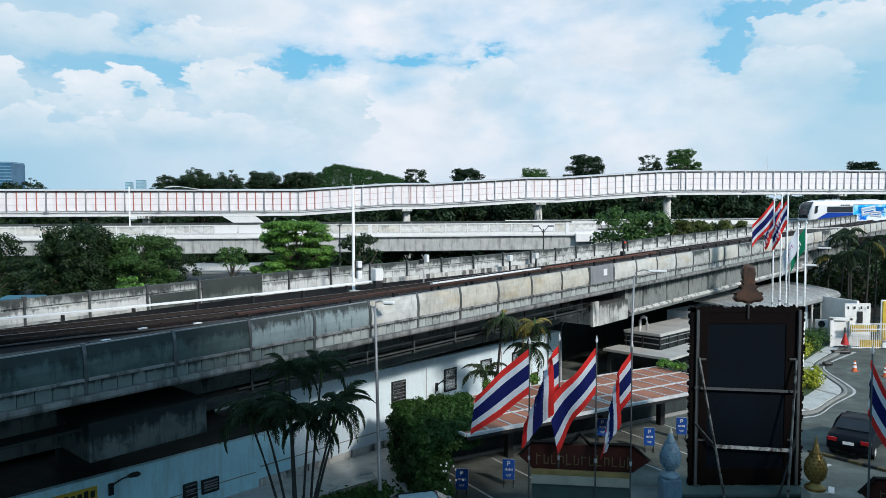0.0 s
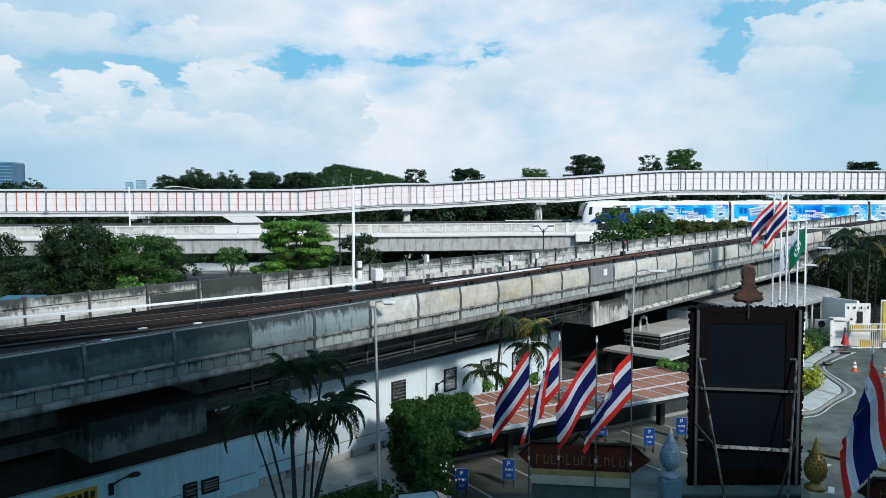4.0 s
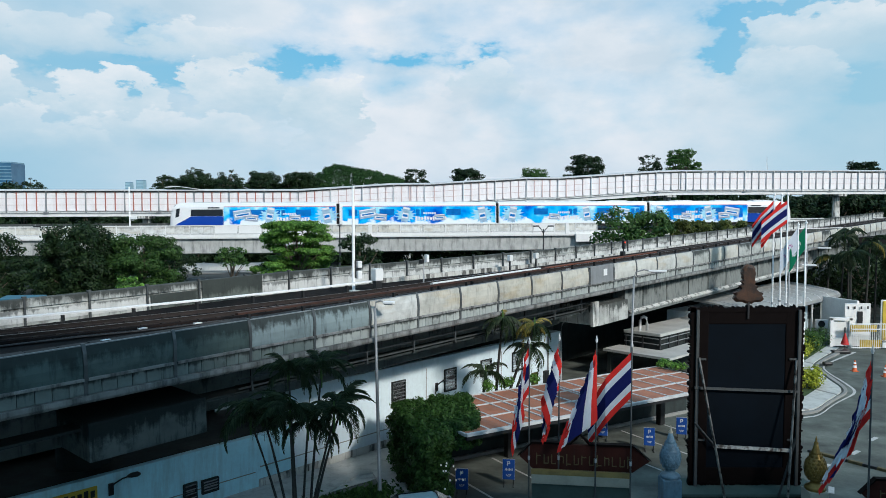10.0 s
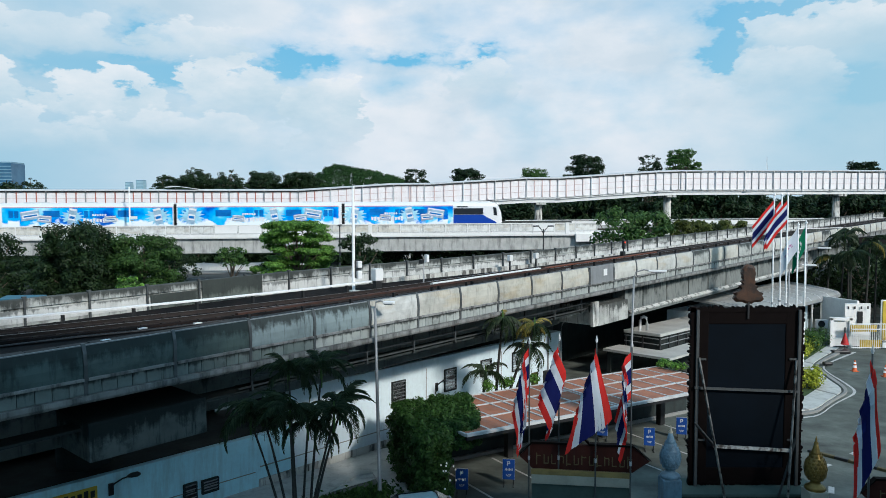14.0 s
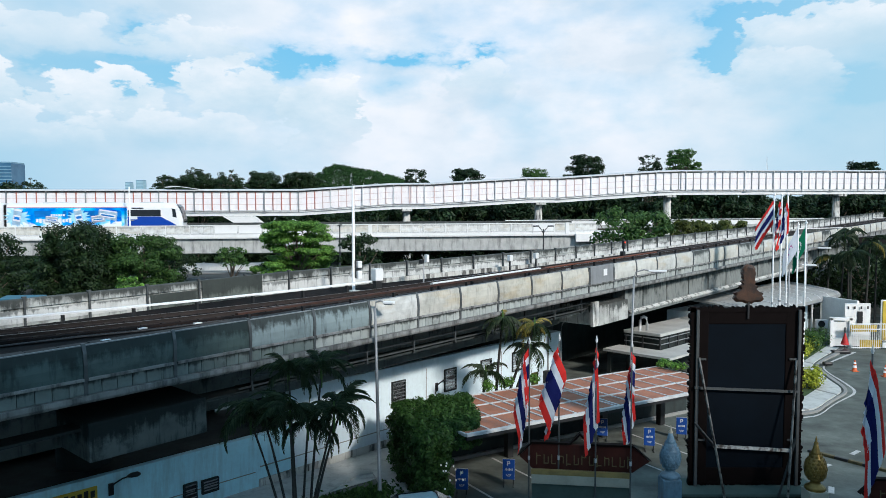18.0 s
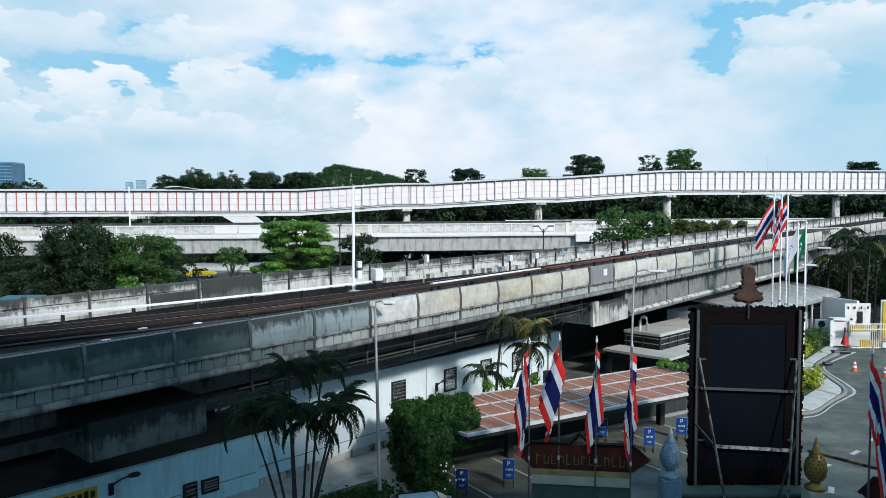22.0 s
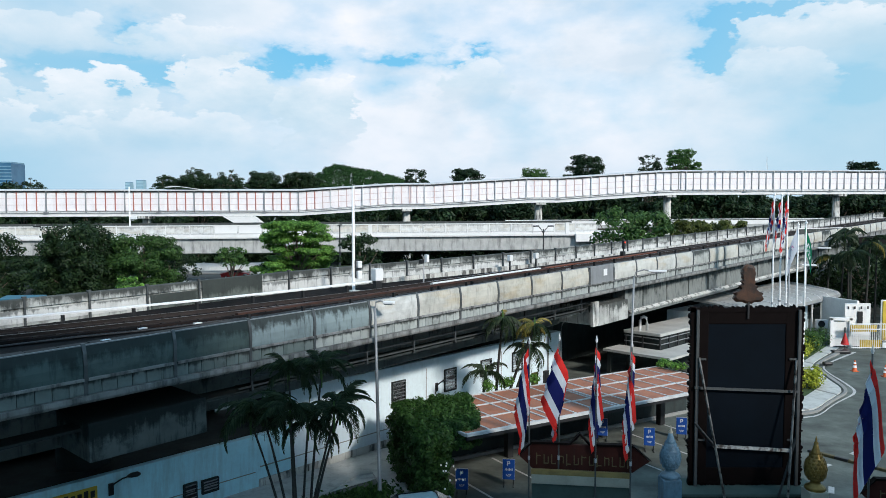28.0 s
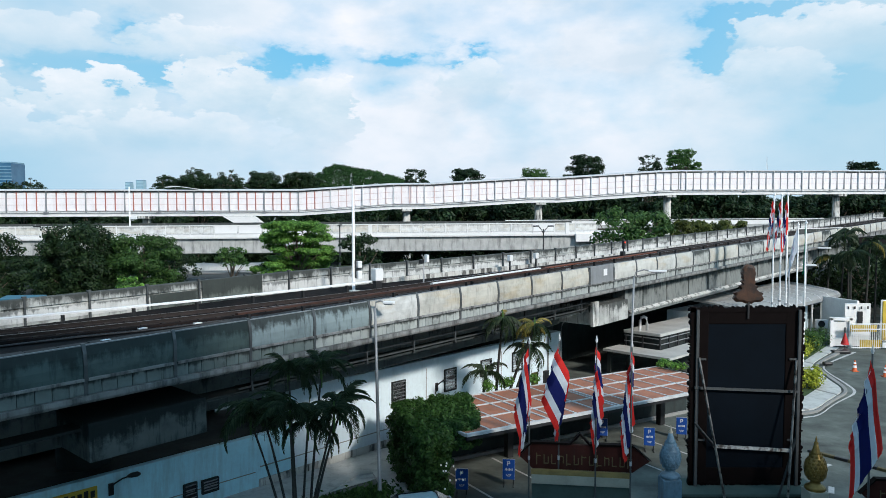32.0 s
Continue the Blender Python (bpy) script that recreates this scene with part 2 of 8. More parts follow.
def grimed(name, tones, z0, z1, top=0.85, blot=0.6, drip=0.5, edge=0.72, rough=0.6, dark=(0.026, 0.032, 0.031), buff=0.0, size=1.0):
    """Weathered sheet or concrete: mottled tone by piece, ragged mildew hanging from the top edge, blotches and thin drips."""
    m, nt, b = nodes_of(name)
    info = nt.nodes.new("ShaderNodeObjectInfo")
    base = ramp_of(nt, info.outputs["Random"], [(i / (len(tones) - 1), c) for i, c in enumerate(tones)])
    v = vector_for(nt, (1, 1, 1), 23.0)
    mott = noise_of(nt, v, 1.1 * size, 7, 0.65)
    col = mix_of(nt, 0.8, base, ramp_of(nt, mott, [(0.3, grey(0.5)), (0.5, grey(0.85)), (0.68, grey(1.0))]), "MULTIPLY")
    if buff:
        warm = ramp_of(nt, noise_of(nt, vector_for(nt, (0.5, 0.5, 1.6), 31.0), 1.2, 3), [(0.5, grey(0.0)), (0.66, grey(buff))])
        col = mix_of(nt, warm, col, (0.42, 0.33, 0.19))
    big = noise_of(nt, vector_for(nt, (0.9, 0.9, 0.8), 17.0), 1.3 * size, 8, 0.68)
    run = noise_of(nt, vector_for(nt, (6.0, 6.0, 0.7), 13.0), 1.3 * size, 6, 0.62)
    sep, tc, g = nt.nodes.new("ShaderNodeSeparateXYZ"), nt.nodes.new("ShaderNodeTexCoord"), nt.nodes.new("ShaderNodeMapRange")
    nt.links.new(tc.outputs["Object"], sep.inputs[0])
    nt.links.new(sep.outputs["Z"], g.inputs[0])
    for k, val in ((1, z0), (2, z1), (3, -0.5), (4, 0.3)):
        g.inputs[k].default_value = val
    add, add2 = nt.nodes.new("ShaderNodeMath"), nt.nodes.new("ShaderNodeMath")
    half = nt.nodes.new("ShaderNodeMath")
    half.operation, half.inputs[1].default_value = "MULTIPLY", 0.55
    nt.links.new(run, half.inputs[0])
    nt.links.new(g.outputs[0], add.inputs[0])
    nt.links.new(big, add.inputs[1])
    nt.links.new(add.outputs[0], add2.inputs[0])
    nt.links.new(half.outputs[0], add2.inputs[1])
    col = mix_of(nt, ramp_of(nt, run, [(0.54, grey(0.0)), (0.7, grey(drip))]), col, dark)
    col = mix_of(nt, ramp_of(nt, big, [(0.52, grey(0.0)), (0.68, grey(blot))]), col, dark)
    col = mix_of(nt, ramp_of(nt, add2.outputs[0], [(edge, grey(0.0)), (edge + 0.22, grey(top))]), col, dark)
    nt.links.new(col, b.inputs["Base Color"])
    b.inputs["Roughness"].default_value, b.inputs["Specular IOR Level"].default_value = rough, 0.25
    bump_of(nt, b, mott, 0.15)
    return m


def wrap_material():
    """Printed film on the train: sky blue and cyan with white drifts along the sill."""
    m, nt, b = nodes_of("blue and white printed film")
    v = vector_for(nt, (1, 0.0, 1), 61.0)
    blue = ramp_of(nt, noise_of(nt, v, 0.28, 3), [(0.3, (0.0, 0.06, 0.46)), (0.38, (0.0, 0.17, 0.7)), (0.46, (0.0, 0.36, 0.86)), (0.54, (0.03, 0.52, 0.92)), (0.63, (0.45, 0.8, 0.96)), (0.7, (0.85, 0.93, 0.97))])
    sep, tc = nt.nodes.new("ShaderNodeSeparateXYZ"), nt.nodes.new("ShaderNodeTexCoord")
    nt.links.new(tc.outputs["Object"], sep.inputs[0])
    low = nt.nodes.new("ShaderNodeMapRange")
    for k, val in ((1, 0.7), (2, 2.6), (3, 0.24), (4, -0.16)):
        low.inputs[k].default_value = val
    nt.links.new(sep.outputs["Z"], low.inputs[0])
    add = nt.nodes.new("ShaderNodeMath")
    nt.links.new(noise_of(nt, vector_for(nt, (0.7, 0.0, 1), 29.0), 0.55, 6, 0.6), add.inputs[0])
    nt.links.new(low.outputs[0], add.inputs[1])
    col = mix_of(nt, ramp_of(nt, add.outputs[0], [(0.6, grey(0)), (0.64, grey(0.7)), (0.68, grey(1))]), blue, (0.82, 0.88, 0.94))
    nt.links.new(col, b.inputs["Base Color"])
    b.inputs["Roughness"].default_value, b.inputs["Specular IOR Level"].default_value = 0.35, 0.15
    return m


def tower_material():
    m, nt, b = nodes_of("blue tower glass")
    v = vector_for(nt)
    nt.links.new(ramp_of(nt, noise_of(nt, v, 0.05, 3), [(0.3, (0.03, 0.1, 0.19)), (0.7, (0.06, 0.16, 0.27))]), b.inputs["Base Color"])
    b.inputs["Roughness"].default_value = 0.25
    return m


M["metal_roof"] = surface("dull metal roof", (0.33, 0.34, 0.335), 0.15, 0.8, 0.7, 0, 0.05, 0.35, grey(0.15), (1, 1, 1), (0.5, 0.75), 0.5)
M["flat_roof"] = surface("pale roof screed", (0.5, 0.5, 0.48), 0.15, 0.8, 0.9, 0, 0.1, 0.4, grey(0.2), (1, 1, 1), (0.5, 0.75), 0.4)
for k in ("train_blue", "back_board", "back_brown", "sign_red", "sign_green", "concrete_dark", "track"):
    matt(k)
M["sheet_dull"] = grimed("dull green-grey sheet", ((0.1, 0.12, 0.11), (0.16, 0.18, 0.16)), -0.9, 0.05, 0.8, 0.6, 0.5, 0.74)
# pier cap: streaked stains over a tone lowered for the deck's shade
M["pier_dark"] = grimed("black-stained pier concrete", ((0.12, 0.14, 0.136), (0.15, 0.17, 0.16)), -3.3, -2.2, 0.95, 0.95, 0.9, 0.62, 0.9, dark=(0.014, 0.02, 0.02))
# panel tones step from dark to pale: grime plus soft shade in the colour
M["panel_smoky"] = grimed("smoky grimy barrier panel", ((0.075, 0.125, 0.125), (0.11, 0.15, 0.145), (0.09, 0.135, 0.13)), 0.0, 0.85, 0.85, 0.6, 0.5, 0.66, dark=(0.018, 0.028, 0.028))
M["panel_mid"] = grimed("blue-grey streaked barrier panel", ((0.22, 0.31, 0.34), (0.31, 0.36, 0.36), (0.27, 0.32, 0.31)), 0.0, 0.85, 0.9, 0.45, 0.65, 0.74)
M["panel"] = grimed("aged buff barrier panel", ((0.54, 0.55, 0.52), (0.6, 0.61, 0.59), (0.52, 0.5, 0.42), (0.62, 0.63, 0.61)), 0.0, 0.85, 0.6, 0.25, 0.3, 1.0, buff=0.45)
M["parapet_in"] = grimed("mildewed parapet concrete", ((0.44, 0.46, 0.45), (0.52, 0.54, 0.52)), -1.0, 0.02, 0.9, 0.6, 0.55, 0.76, 0.85)
M["parapet_white"] = grimed("white-washed parapet panel", ((0.6, 0.61, 0.6), (0.68, 0.69, 0.68)), -0.25, 0.25, 0.6, 0.35, 0.5, 0.88, 0.85)
M["tile"] = grimed("pale cladding tile", ((0.34, 0.37, 0.36), (0.43, 0.46, 0.44)), -0.18, 0.18, 0.85, 0.35, 0.5, 0.82, 0.7)
# left tiles: green grime, with the end's shade put into the tone
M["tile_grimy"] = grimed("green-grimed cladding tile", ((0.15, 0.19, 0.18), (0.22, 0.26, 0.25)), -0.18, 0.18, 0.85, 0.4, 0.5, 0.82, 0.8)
# girder tone carries the shade under the deck as well as grime
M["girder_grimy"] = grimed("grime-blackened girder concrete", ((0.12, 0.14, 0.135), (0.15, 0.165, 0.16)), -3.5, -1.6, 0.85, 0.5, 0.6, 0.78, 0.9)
M["web"] = grimed("streaked web concrete", ((0.21, 0.23, 0.225), (0.25, 0.26, 0.25)), -3.2, -1.5, 0.85, 0.55, 0.8, 0.78, 0.85, size=0.9)
M["cap_pale"] = grimed("black-streaked pier concrete", ((0.5, 0.51, 0.49), (0.55, 0.56, 0.54)), -3.3, -2.2, 0.85, 0.5, 0.85, 0.8, 0.85)
M["panel_mottled"] = grimed("black-mottled barrier panel", ((0.42, 0.44, 0.42), (0.48, 0.5, 0.48)), 0.0, 0.85, 0.9, 0.9, 0.7, 0.74)
M["panel_far"] = grimed("pale parapet sheet", ((0.74, 0.75, 0.74), (0.68, 0.65, 0.58), (0.78, 0.79, 0.78)), 0.0, 0.92, 0.35, 0.12, 0.25, 0.86, buff=0.35)
M["wrap"], M["tower"] = wrap_material(), tower_material()
# distance haze is put into this pale blue
M["tower_pale"] = surface("hazy pale blue tower wall", (0.3, 0.46, 0.56), 0.1, 0.1, 0.6, 0, 0)
M["tower_band"] = surface("blue-grey tower spandrel", (0.16, 0.29, 0.4), 0.1, 0.2, 0.5, 0, 0)


# ---- mesh helpers ----
def link_mesh(name, bm, mats, parent=None, label=""):
    me = bpy.data.meshes.new(name)
    bm.to_mesh(me)
    bm.free()
    for mt in (mats if isinstance(mats, (list, tuple)) else [mats]):
        me.materials.append(M[mt] if isinstance(mt, str) else mt)
    ob = new(name, me)
    if parent:
        ob.parent = parent
    if label:
        tagged(ob, label)
    return ob


def part(name, bm, material, parent, label=""):
    return link_mesh(name, bm, material, parent, label)


def thing(name, at, label, category, group="", kind="", turn=0.0):
    ob = new(name)
    ob.empty_display_size = 0.2
    ob.matrix_world = pose(*at, 0, 0, turn)
    return tagged(ob, label, category, group, kind)


def again(name, ob, m, parent):
    """One more piece on the mesh of ob."""
    o = new(name, ob.data)
    o.parent = parent
    o.matrix_basis = m
    return o


def box(bm, c, size, m=None, mat=0, bevel=0.0):
    r = bmesh.ops.create_cube(bm, size=1.0, matrix=(m or Matrix()) @ Matrix.Translation(c) @ Matrix.Diagonal((*size, 1)))
    fs = {f for v in r["verts"] for f in v.link_faces}
    for f in fs:
        f.material_index = mat
    if bevel:
        es = list({e for v in r["verts"] for e in v.link_edges})
        bmesh.ops.bevel(bm, geom=es, offset=bevel, segments=2, affect="EDGES", profile=0.6, material=mat if mat else -1)
    return bm


def one_box(c, size, m=None, bevel=0.0):
    return box(bmesh.new(), c, size, m, 0, bevel)


def tube(bm, pts, radii, seg=8, mat=0, cap=True):
    pts = [Vector(p) for p in pts]
    if isinstance(radii, (int, float)):
        radii = [radii] * len(pts)
    rings = []
    for i, p in enumerate(pts):
        d = (pts[min(i + 1, len(pts) - 1)] - pts[max(i - 1, 0)]).normalized()
        a = d.orthogonal().normalized() if abs(d.z) > 0.95 else d.cross(Vector((0, 0, 1))).normalized()
        if abs(d.z) > 0.95:
            a = Vector((1, 0, 0)) - d * d.x
            a.normalize()
        b = d.cross(a)
        rings.append([bm.verts.new(p + radii[i] * (math.cos(2 * math.pi * k / seg) * a + math.sin(2 * math.pi * k / seg) * b)) for k in range(seg)])
    for r0, r1 in zip(rings, rings[1:]):
        for k in range(seg):
            f = bm.faces.new((r0[k], r0[(k + 1) % seg], r1[(k + 1) % seg], r1[k]))
            f.material_index, f.smooth = mat, True
    if cap:
        for r in (rings[0], rings[-1]):
            f = bm.faces.new(r)
            f.material_index = mat
    return bm


def lathe(bm, prof, seg=20, at=(0, 0, 0), mat=0):
    """Turned shape from (radius, height) pairs."""
    return tube(bm, [(at[0], at[1], at[2] + h) for _, h in prof], [max(r, 0.002) for r, _ in prof], seg, mat)


def sweep(bm, sections, mat=0, closed=True):
    """Skin between equal rings of points; caps at both ends."""
    rings = [[bm.verts.new(p) for p in s] for s in sections]
    n = len(rings[0])
    for r0, r1 in zip(rings, rings[1:]):
        for k in range(n if closed else n - 1):
            f = bm.faces.new((r0[k], r0[(k + 1) % n], r1[(k + 1) % n], r1[k]))
            f.material_index = mat
    if closed:
        for r in (rings[0], rings[-1]):
            f = bm.faces.new(r)
            f.material_index = mat
    bmesh.ops.recalc_face_normals(bm, faces=bm.faces)
    return bm


def slab(bm, corners, z0, z1, mat=0):
    """A plate over a plan polygon."""
    lo, hi = [bm.verts.new((x, y, z0)) for x, y in corners], [bm.verts.new((x, y, z1)) for x, y in corners]
    n = len(corners)
    bm.faces.new(hi).material_index = mat
    bm.faces.new(lo[::-1]).material_index = mat
    for k in range(n):
        bm.faces.new((lo[k], lo[(k + 1) % n], hi[(k + 1) % n], hi[k])).material_index = mat
    bmesh.ops.recalc_face_normals(bm, faces=bm.faces)
    return bm


def leaf_mesh(name, centres, normals, sizes, material):
    """Many small bent leaf blades in one mesh."""
    n = len(centres)
    rnd = np.random.rand(n, 3) - 0.5
    nn = normals / np.linalg.norm(normals, axis=1, keepdims=True)
    a = np.cross(nn, rnd)
    a /= np.linalg.norm(a, axis=1, keepdims=True) + 1e-9
    b = np.cross(nn, a)
    s = sizes[:, None]
    v = np.stack([centres - a * s, centres - b * s * 0.45 + nn * s * 0.12, centres + a * s, centres + b * s * 0.45 + nn * s * 0.12], 1).reshape(-1, 3)
    me = bpy.data.meshes.new(name)
    me.vertices.add(4 * n), me.loops.add(4 * n), me.polygons.add(n)
    me.vertices.foreach_set("co", v.ravel())
    me.loops.foreach_set("vertex_index", np.arange(4 * n))
    me.polygons.foreach_set("loop_start", np.arange(0, 4 * n, 4))
    me.update(calc_edges=True)
    me.validate()
    me.materials.append(M[material])
    return me


def clump_leaves(blobs, per, size, squash=0.7):
    """Leaf places on the shells of uneven clumps: (centre, radius) each."""
    cs, ns, ss = [], [], []
    for c, r in blobs:
        k = max(12, int(per * r * r))
        d = np.random.normal(size=(k, 3))
        d /= np.linalg.norm(d, axis=1, keepdims=True)
        rad = r * (0.45 + 0.6 * np.random.rand(k, 1) ** 0.7 + 0.3 * np.random.rand(k, 1) ** 6)
        p = d * rad
        p[:, 2] *= squash
        cs.append(p + np.array(c))
        ns.append(d + np.random.normal(size=(k, 3)) * 0.45 + np.array([0, 0, 0.45]))
        ss.append(size * (0.6 + 0.8 * np.random.rand(k)))
    return np.concatenate(cs), np.concatenate(ns), np.concatenate(ss)


def tree(at, height, spread, leaf, label, per=90, size=0.16, blobs=34, low=0.3, flat=0.75, style="round", trunk_r=0.18, group="", name="tree", dense=2.0, clump=1.0):
    t = thing(name, at, label, "tree", group)
    bm = bmesh.new()
    top = height * 0.8
    tube(bm, [(0, 0, -0.2), (0.1, 0.05, height * 0.2), (-0.08, 0.1, height * 0.45), (0.05, 0, top)], [trunk_r * 1.4, trunk_r, trunk_r * 0.75, trunk_r * 0.25], 8)
    bl = []
    for i in range(int(blobs * dense)):
        a, u = random.uniform(0, 6.283), random.random()
        if style == "layered":
            lev = random.choice((0.35, 0.45, 0.56, 0.68, 0.8, 0.92)) + random.uniform(-0.04, 0.04)
            r = spread * (1.08 - 0.55 * lev) * math.sqrt(random.uniform(0.05, 1))
            z = height * (lev + random.uniform(-0.03, 0.03)) + r * 0.05
            br = random.uniform(0.4, 0.8) * spread * 0.26
        elif style == "spread":
            r = spread * math.sqrt(u)
            z = height * (0.95 - 0.35 * (r / spread) ** 2 - random.uniform(0, 0.25))
            br = random.uniform(0.35, 1.0) * spread * 0.22 * clump
        else:
            zz = random.uniform(low, 0.95)
            wide = math.sin(math.pi * min(1, max(0.08, (zz - low * 0.6) / (1.06 - low * 0.6)))) ** 0.6
            r = spread * wide * math.sqrt(random.uniform(0.2, 1)) * 0.85
            z, br = height * zz, random.uniform(0.35, 1.0) * spread * 0.27 * clump
        c = (r * math.cos(a), r * math.sin(a), min(z, height - br * 0.5))
        bl.append((c, br))
        if i % 5 == 0:
            z0 = max(height * 0.22, c[2] * 0.55)
            tube(bm, [(0, 0, z0), (c[0] * 0.5, c[1] * 0.5, (z0 + c[2]) * 0.52), (c[0] * 0.95, c[1] * 0.95, c[2])], [trunk_r * 0.45, trunk_r * 0.28, 0.03], 5, cap=False)
    part("trunk", bm, "trunk", t)
    cs, ns, ss = clump_leaves(bl, per, size, flat)
    crown = new("crown", leaf_mesh("crown", cs, ns, ss, leaf))
    crown.parent = t
    return t


def make_fronds(n=3, length=1.9, leaf_mat="palm", droop=1.0):
    """Palm fronds: a bowed rib with drooping leaflets, pointing along x from the origin."""
    out = []
    for j in range(n):
        rng = random.Random(40 + j + int(length * 10))
        bm = bmesh.new()
        K = 13
        rib = []
        for i in range(K + 1):
            u = i / K
            rib.append(Vector((length * (u - 0.18 * droop * u ** 3), 0.06 * math.sin(3 * u + j), length * (0.42 * u - 0.85 * droop * u ** 2.2))))
        tube(bm, rib, [0.03 * (1 - 0.8 * i / K) for i in range(K + 1)], 4, cap=False)
        for i in range(4, K * 4):
            if rng.random() < 0.15:
                continue
            u = i / (K * 4)
            f = u * K
            p = rib[int(f)].lerp(rib[min(K, int(f) + 1)], f - int(f))
            ln = length * 0.27 * math.sin(math.pi * min(1, u * 0.9 + 0.12)) + 0.05
            for sgn in (-1, 1):
                tip = p + Vector((ln * (0.42 + rng.uniform(-0.1, 0.1)), sgn * ln * (0.55 + rng.uniform(-0.12, 0.12)), -ln * (0.5 + rng.uniform(0, 0.5))))
                mid = p.lerp(tip, 0.45) + Vector((0, 0, ln * 0.14))
                w = Vector((0.022 * length / 1.9, 0, 0.006))
                vs = [bm.verts.new(q) for q in (p - w, mid - w * 1.3, tip, mid + w * 1.3, p + w)]
                bm.faces.new(vs)
        me = bpy.data.meshes.new("frond")
        bm.to_mesh(me)
        bm.free()
        me.materials.append(M[leaf_mat])
        out.append(me)
    return out

# ---- sky, ground and far distance ----
# heaps of cloud: bearing and height as parts of a unit direction, half-widths, strength
HEAPS = ((-0.403, 0.121, 0.082, 0.058, 0.8), (-0.508, 0.13, 0.036, 0.049, 0.8), (-0.259, 0.141, 0.076, 0.069, 0.85), (-0.145, 0.12, 0.063, 0.071, 0.85), (0.06, 0.166, 0.056, 0.041, 0.6), (0.417, 0.164, 0.07, 0.042, 0.6),
         (0.453, 0.208, 0.098, 0.04, 0.65), (-0.442, 0.202, 0.101, 0.037, 0.5), (-0.315, 0.203, 0.092, 0.039, 0.6), (-0.338, 0.096, 0.134, 0.036, 0.45), (-0.465, 0.091, 0.08, 0.04, 0.5))


def sky_backdrop():
    """A far curved sheet of cloud in front of the camera; it drifts slowly."""
    R, A, K = 3500.0, radians(70), 48
    bm = bmesh.new()
    rows = []
    for j in range(13):
        el = radians(-1.5 + j * 3.4)
        rows.append([bm.verts.new((R * math.cos(el) * math.sin(-A + 2 * A * i / K), R * math.cos(el) * math.cos(-A + 2 * A * i / K), R * math.sin(el))) for i in range(K + 1)])
    for r0, r1 in zip(rows, rows[1:]):
        for i in range(K):
            bm.faces.new((r0[i], r0[i + 1], r1[i + 1], r1[i])).smooth = True
    m = bpy.data.materials.new("cloudy sky")
    m.use_nodes = True
    nt = m.node_tree
    nt.nodes.remove(nt.nodes["Principled BSDF"])
    tc, nrm, sep = nt.nodes.new("ShaderNodeTexCoord"), nt.nodes.new("ShaderNodeVectorMath"), nt.nodes.new("ShaderNodeSeparateXYZ")
    nrm.operation = "NORMALIZE"
    nt.links.new(tc.outputs["Object"], nrm.inputs[0])
    nt.links.new(nrm.outputs[0], sep.inputs[0])
    mp = nt.nodes.new("ShaderNodeMapping")
    mp.inputs["Scale"].default_value, mp.inputs["Location"].default_value = (3.2, 3.2, 6.2), (2.3, 0.4, 1.1)
    nt.links.new(nrm.outputs[0], mp.inputs["Vector"])
    big, fine = noise_of(nt, mp.outputs[0], 1.6, 7, 0.5), noise_of(nt, mp.outputs[0], 4.2, 7, 0.6)

    def math_node(op, a, b):
        n = nt.nodes.new("ShaderNodeMath")
        n.operation = op
        for k, v in enumerate((a, b)):
            if isinstance(v, (int, float)):
                n.inputs[k].default_value = v
            else:
                nt.links.new(v, n.inputs[k])
        return n.outputs[0]

    wx_, wz_ = noise_of(nt, mp.outputs[0], 2.4, 5, 0.6), noise_of(nt, mp.outputs[0], 3.1, 5, 0.6)
    sx_ = math_node("ADD", sep.outputs["X"], math_node("MULTIPLY", math_node("SUBTRACT", wx_, 0.5), 0.2))
    sz_ = math_node("ADD", sep.outputs["Z"], math_node("MULTIPLY", math_node("SUBTRACT", wz_, 0.5), 0.1))

    def opening(x, z, wx, wz, depth):
        """A soft gap in the cloud round one direction."""
        dx, dz = math_node("MULTIPLY", math_node("SUBTRACT", sx_, x), 1 / wx), math_node("MULTIPLY", math_node("SUBTRACT", sz_, z), 1 / wz)
        d2 = math_node("ADD", math_node("MULTIPLY", dx, dx), math_node("MULTIPLY", dz, dz))
        return math_node("MULTIPLY", math_node("POWER", 2.718, math_node("MULTIPLY", d2, -1.0)), depth)

    cover = math_node("ADD", math_node("MULTIPLY", math_node("SUBTRACT", big, 0.5), 1.1), math_node("MULTIPLY", math_node("SUBTRACT", fine, 0.5), 0.3))
    cover = math_node("ADD", cover, 0.33)
    for x, z, wx, wz, depth in ((-0.345, 0.226, 0.045, 0.013, 0.52), (-0.45, 0.183, 0.16, 0.016, 0.36), (-0.36, 0.166, 0.09, 0.016, 0.32), (-0.28, 0.132, 0.06, 0.013, 0.2), (-0.48, 0.138, 0.05, 0.012, 0.3), (-0.16, 0.187, 0.05, 0.013, 0.3),
                                (-0.055, 0.208, 0.07, 0.013, 0.3), (0.05, 0.203, 0.05, 0.01, 0.26), (-0.05, 0.168, 0.07, 0.02, 0.16), (0.366, 0.207, 0.032, 0.026, 0.46), (0.415, 0.236, 0.06, 0.011, 0.46), (0.355, 0.187, 0.02, 0.016, 0.3),
                                (0.49, 0.145, 0.06, 0.04, 0.3), (0.47, 0.075, 0.14, 0.045, 0.16), (-0.46, 0.055, 0.14, 0.04, 0.2)):
        cover = math_node("SUBTRACT", cover, opening(x, z, wx, wz, depth))
    blue = ramp_of(nt, sep.outputs["Z"], [(0.0, (0.45, 0.66, 0.78)), (0.12, (0.26, 0.6, 0.81)), (0.25, (0.14, 0.5, 0.8))])
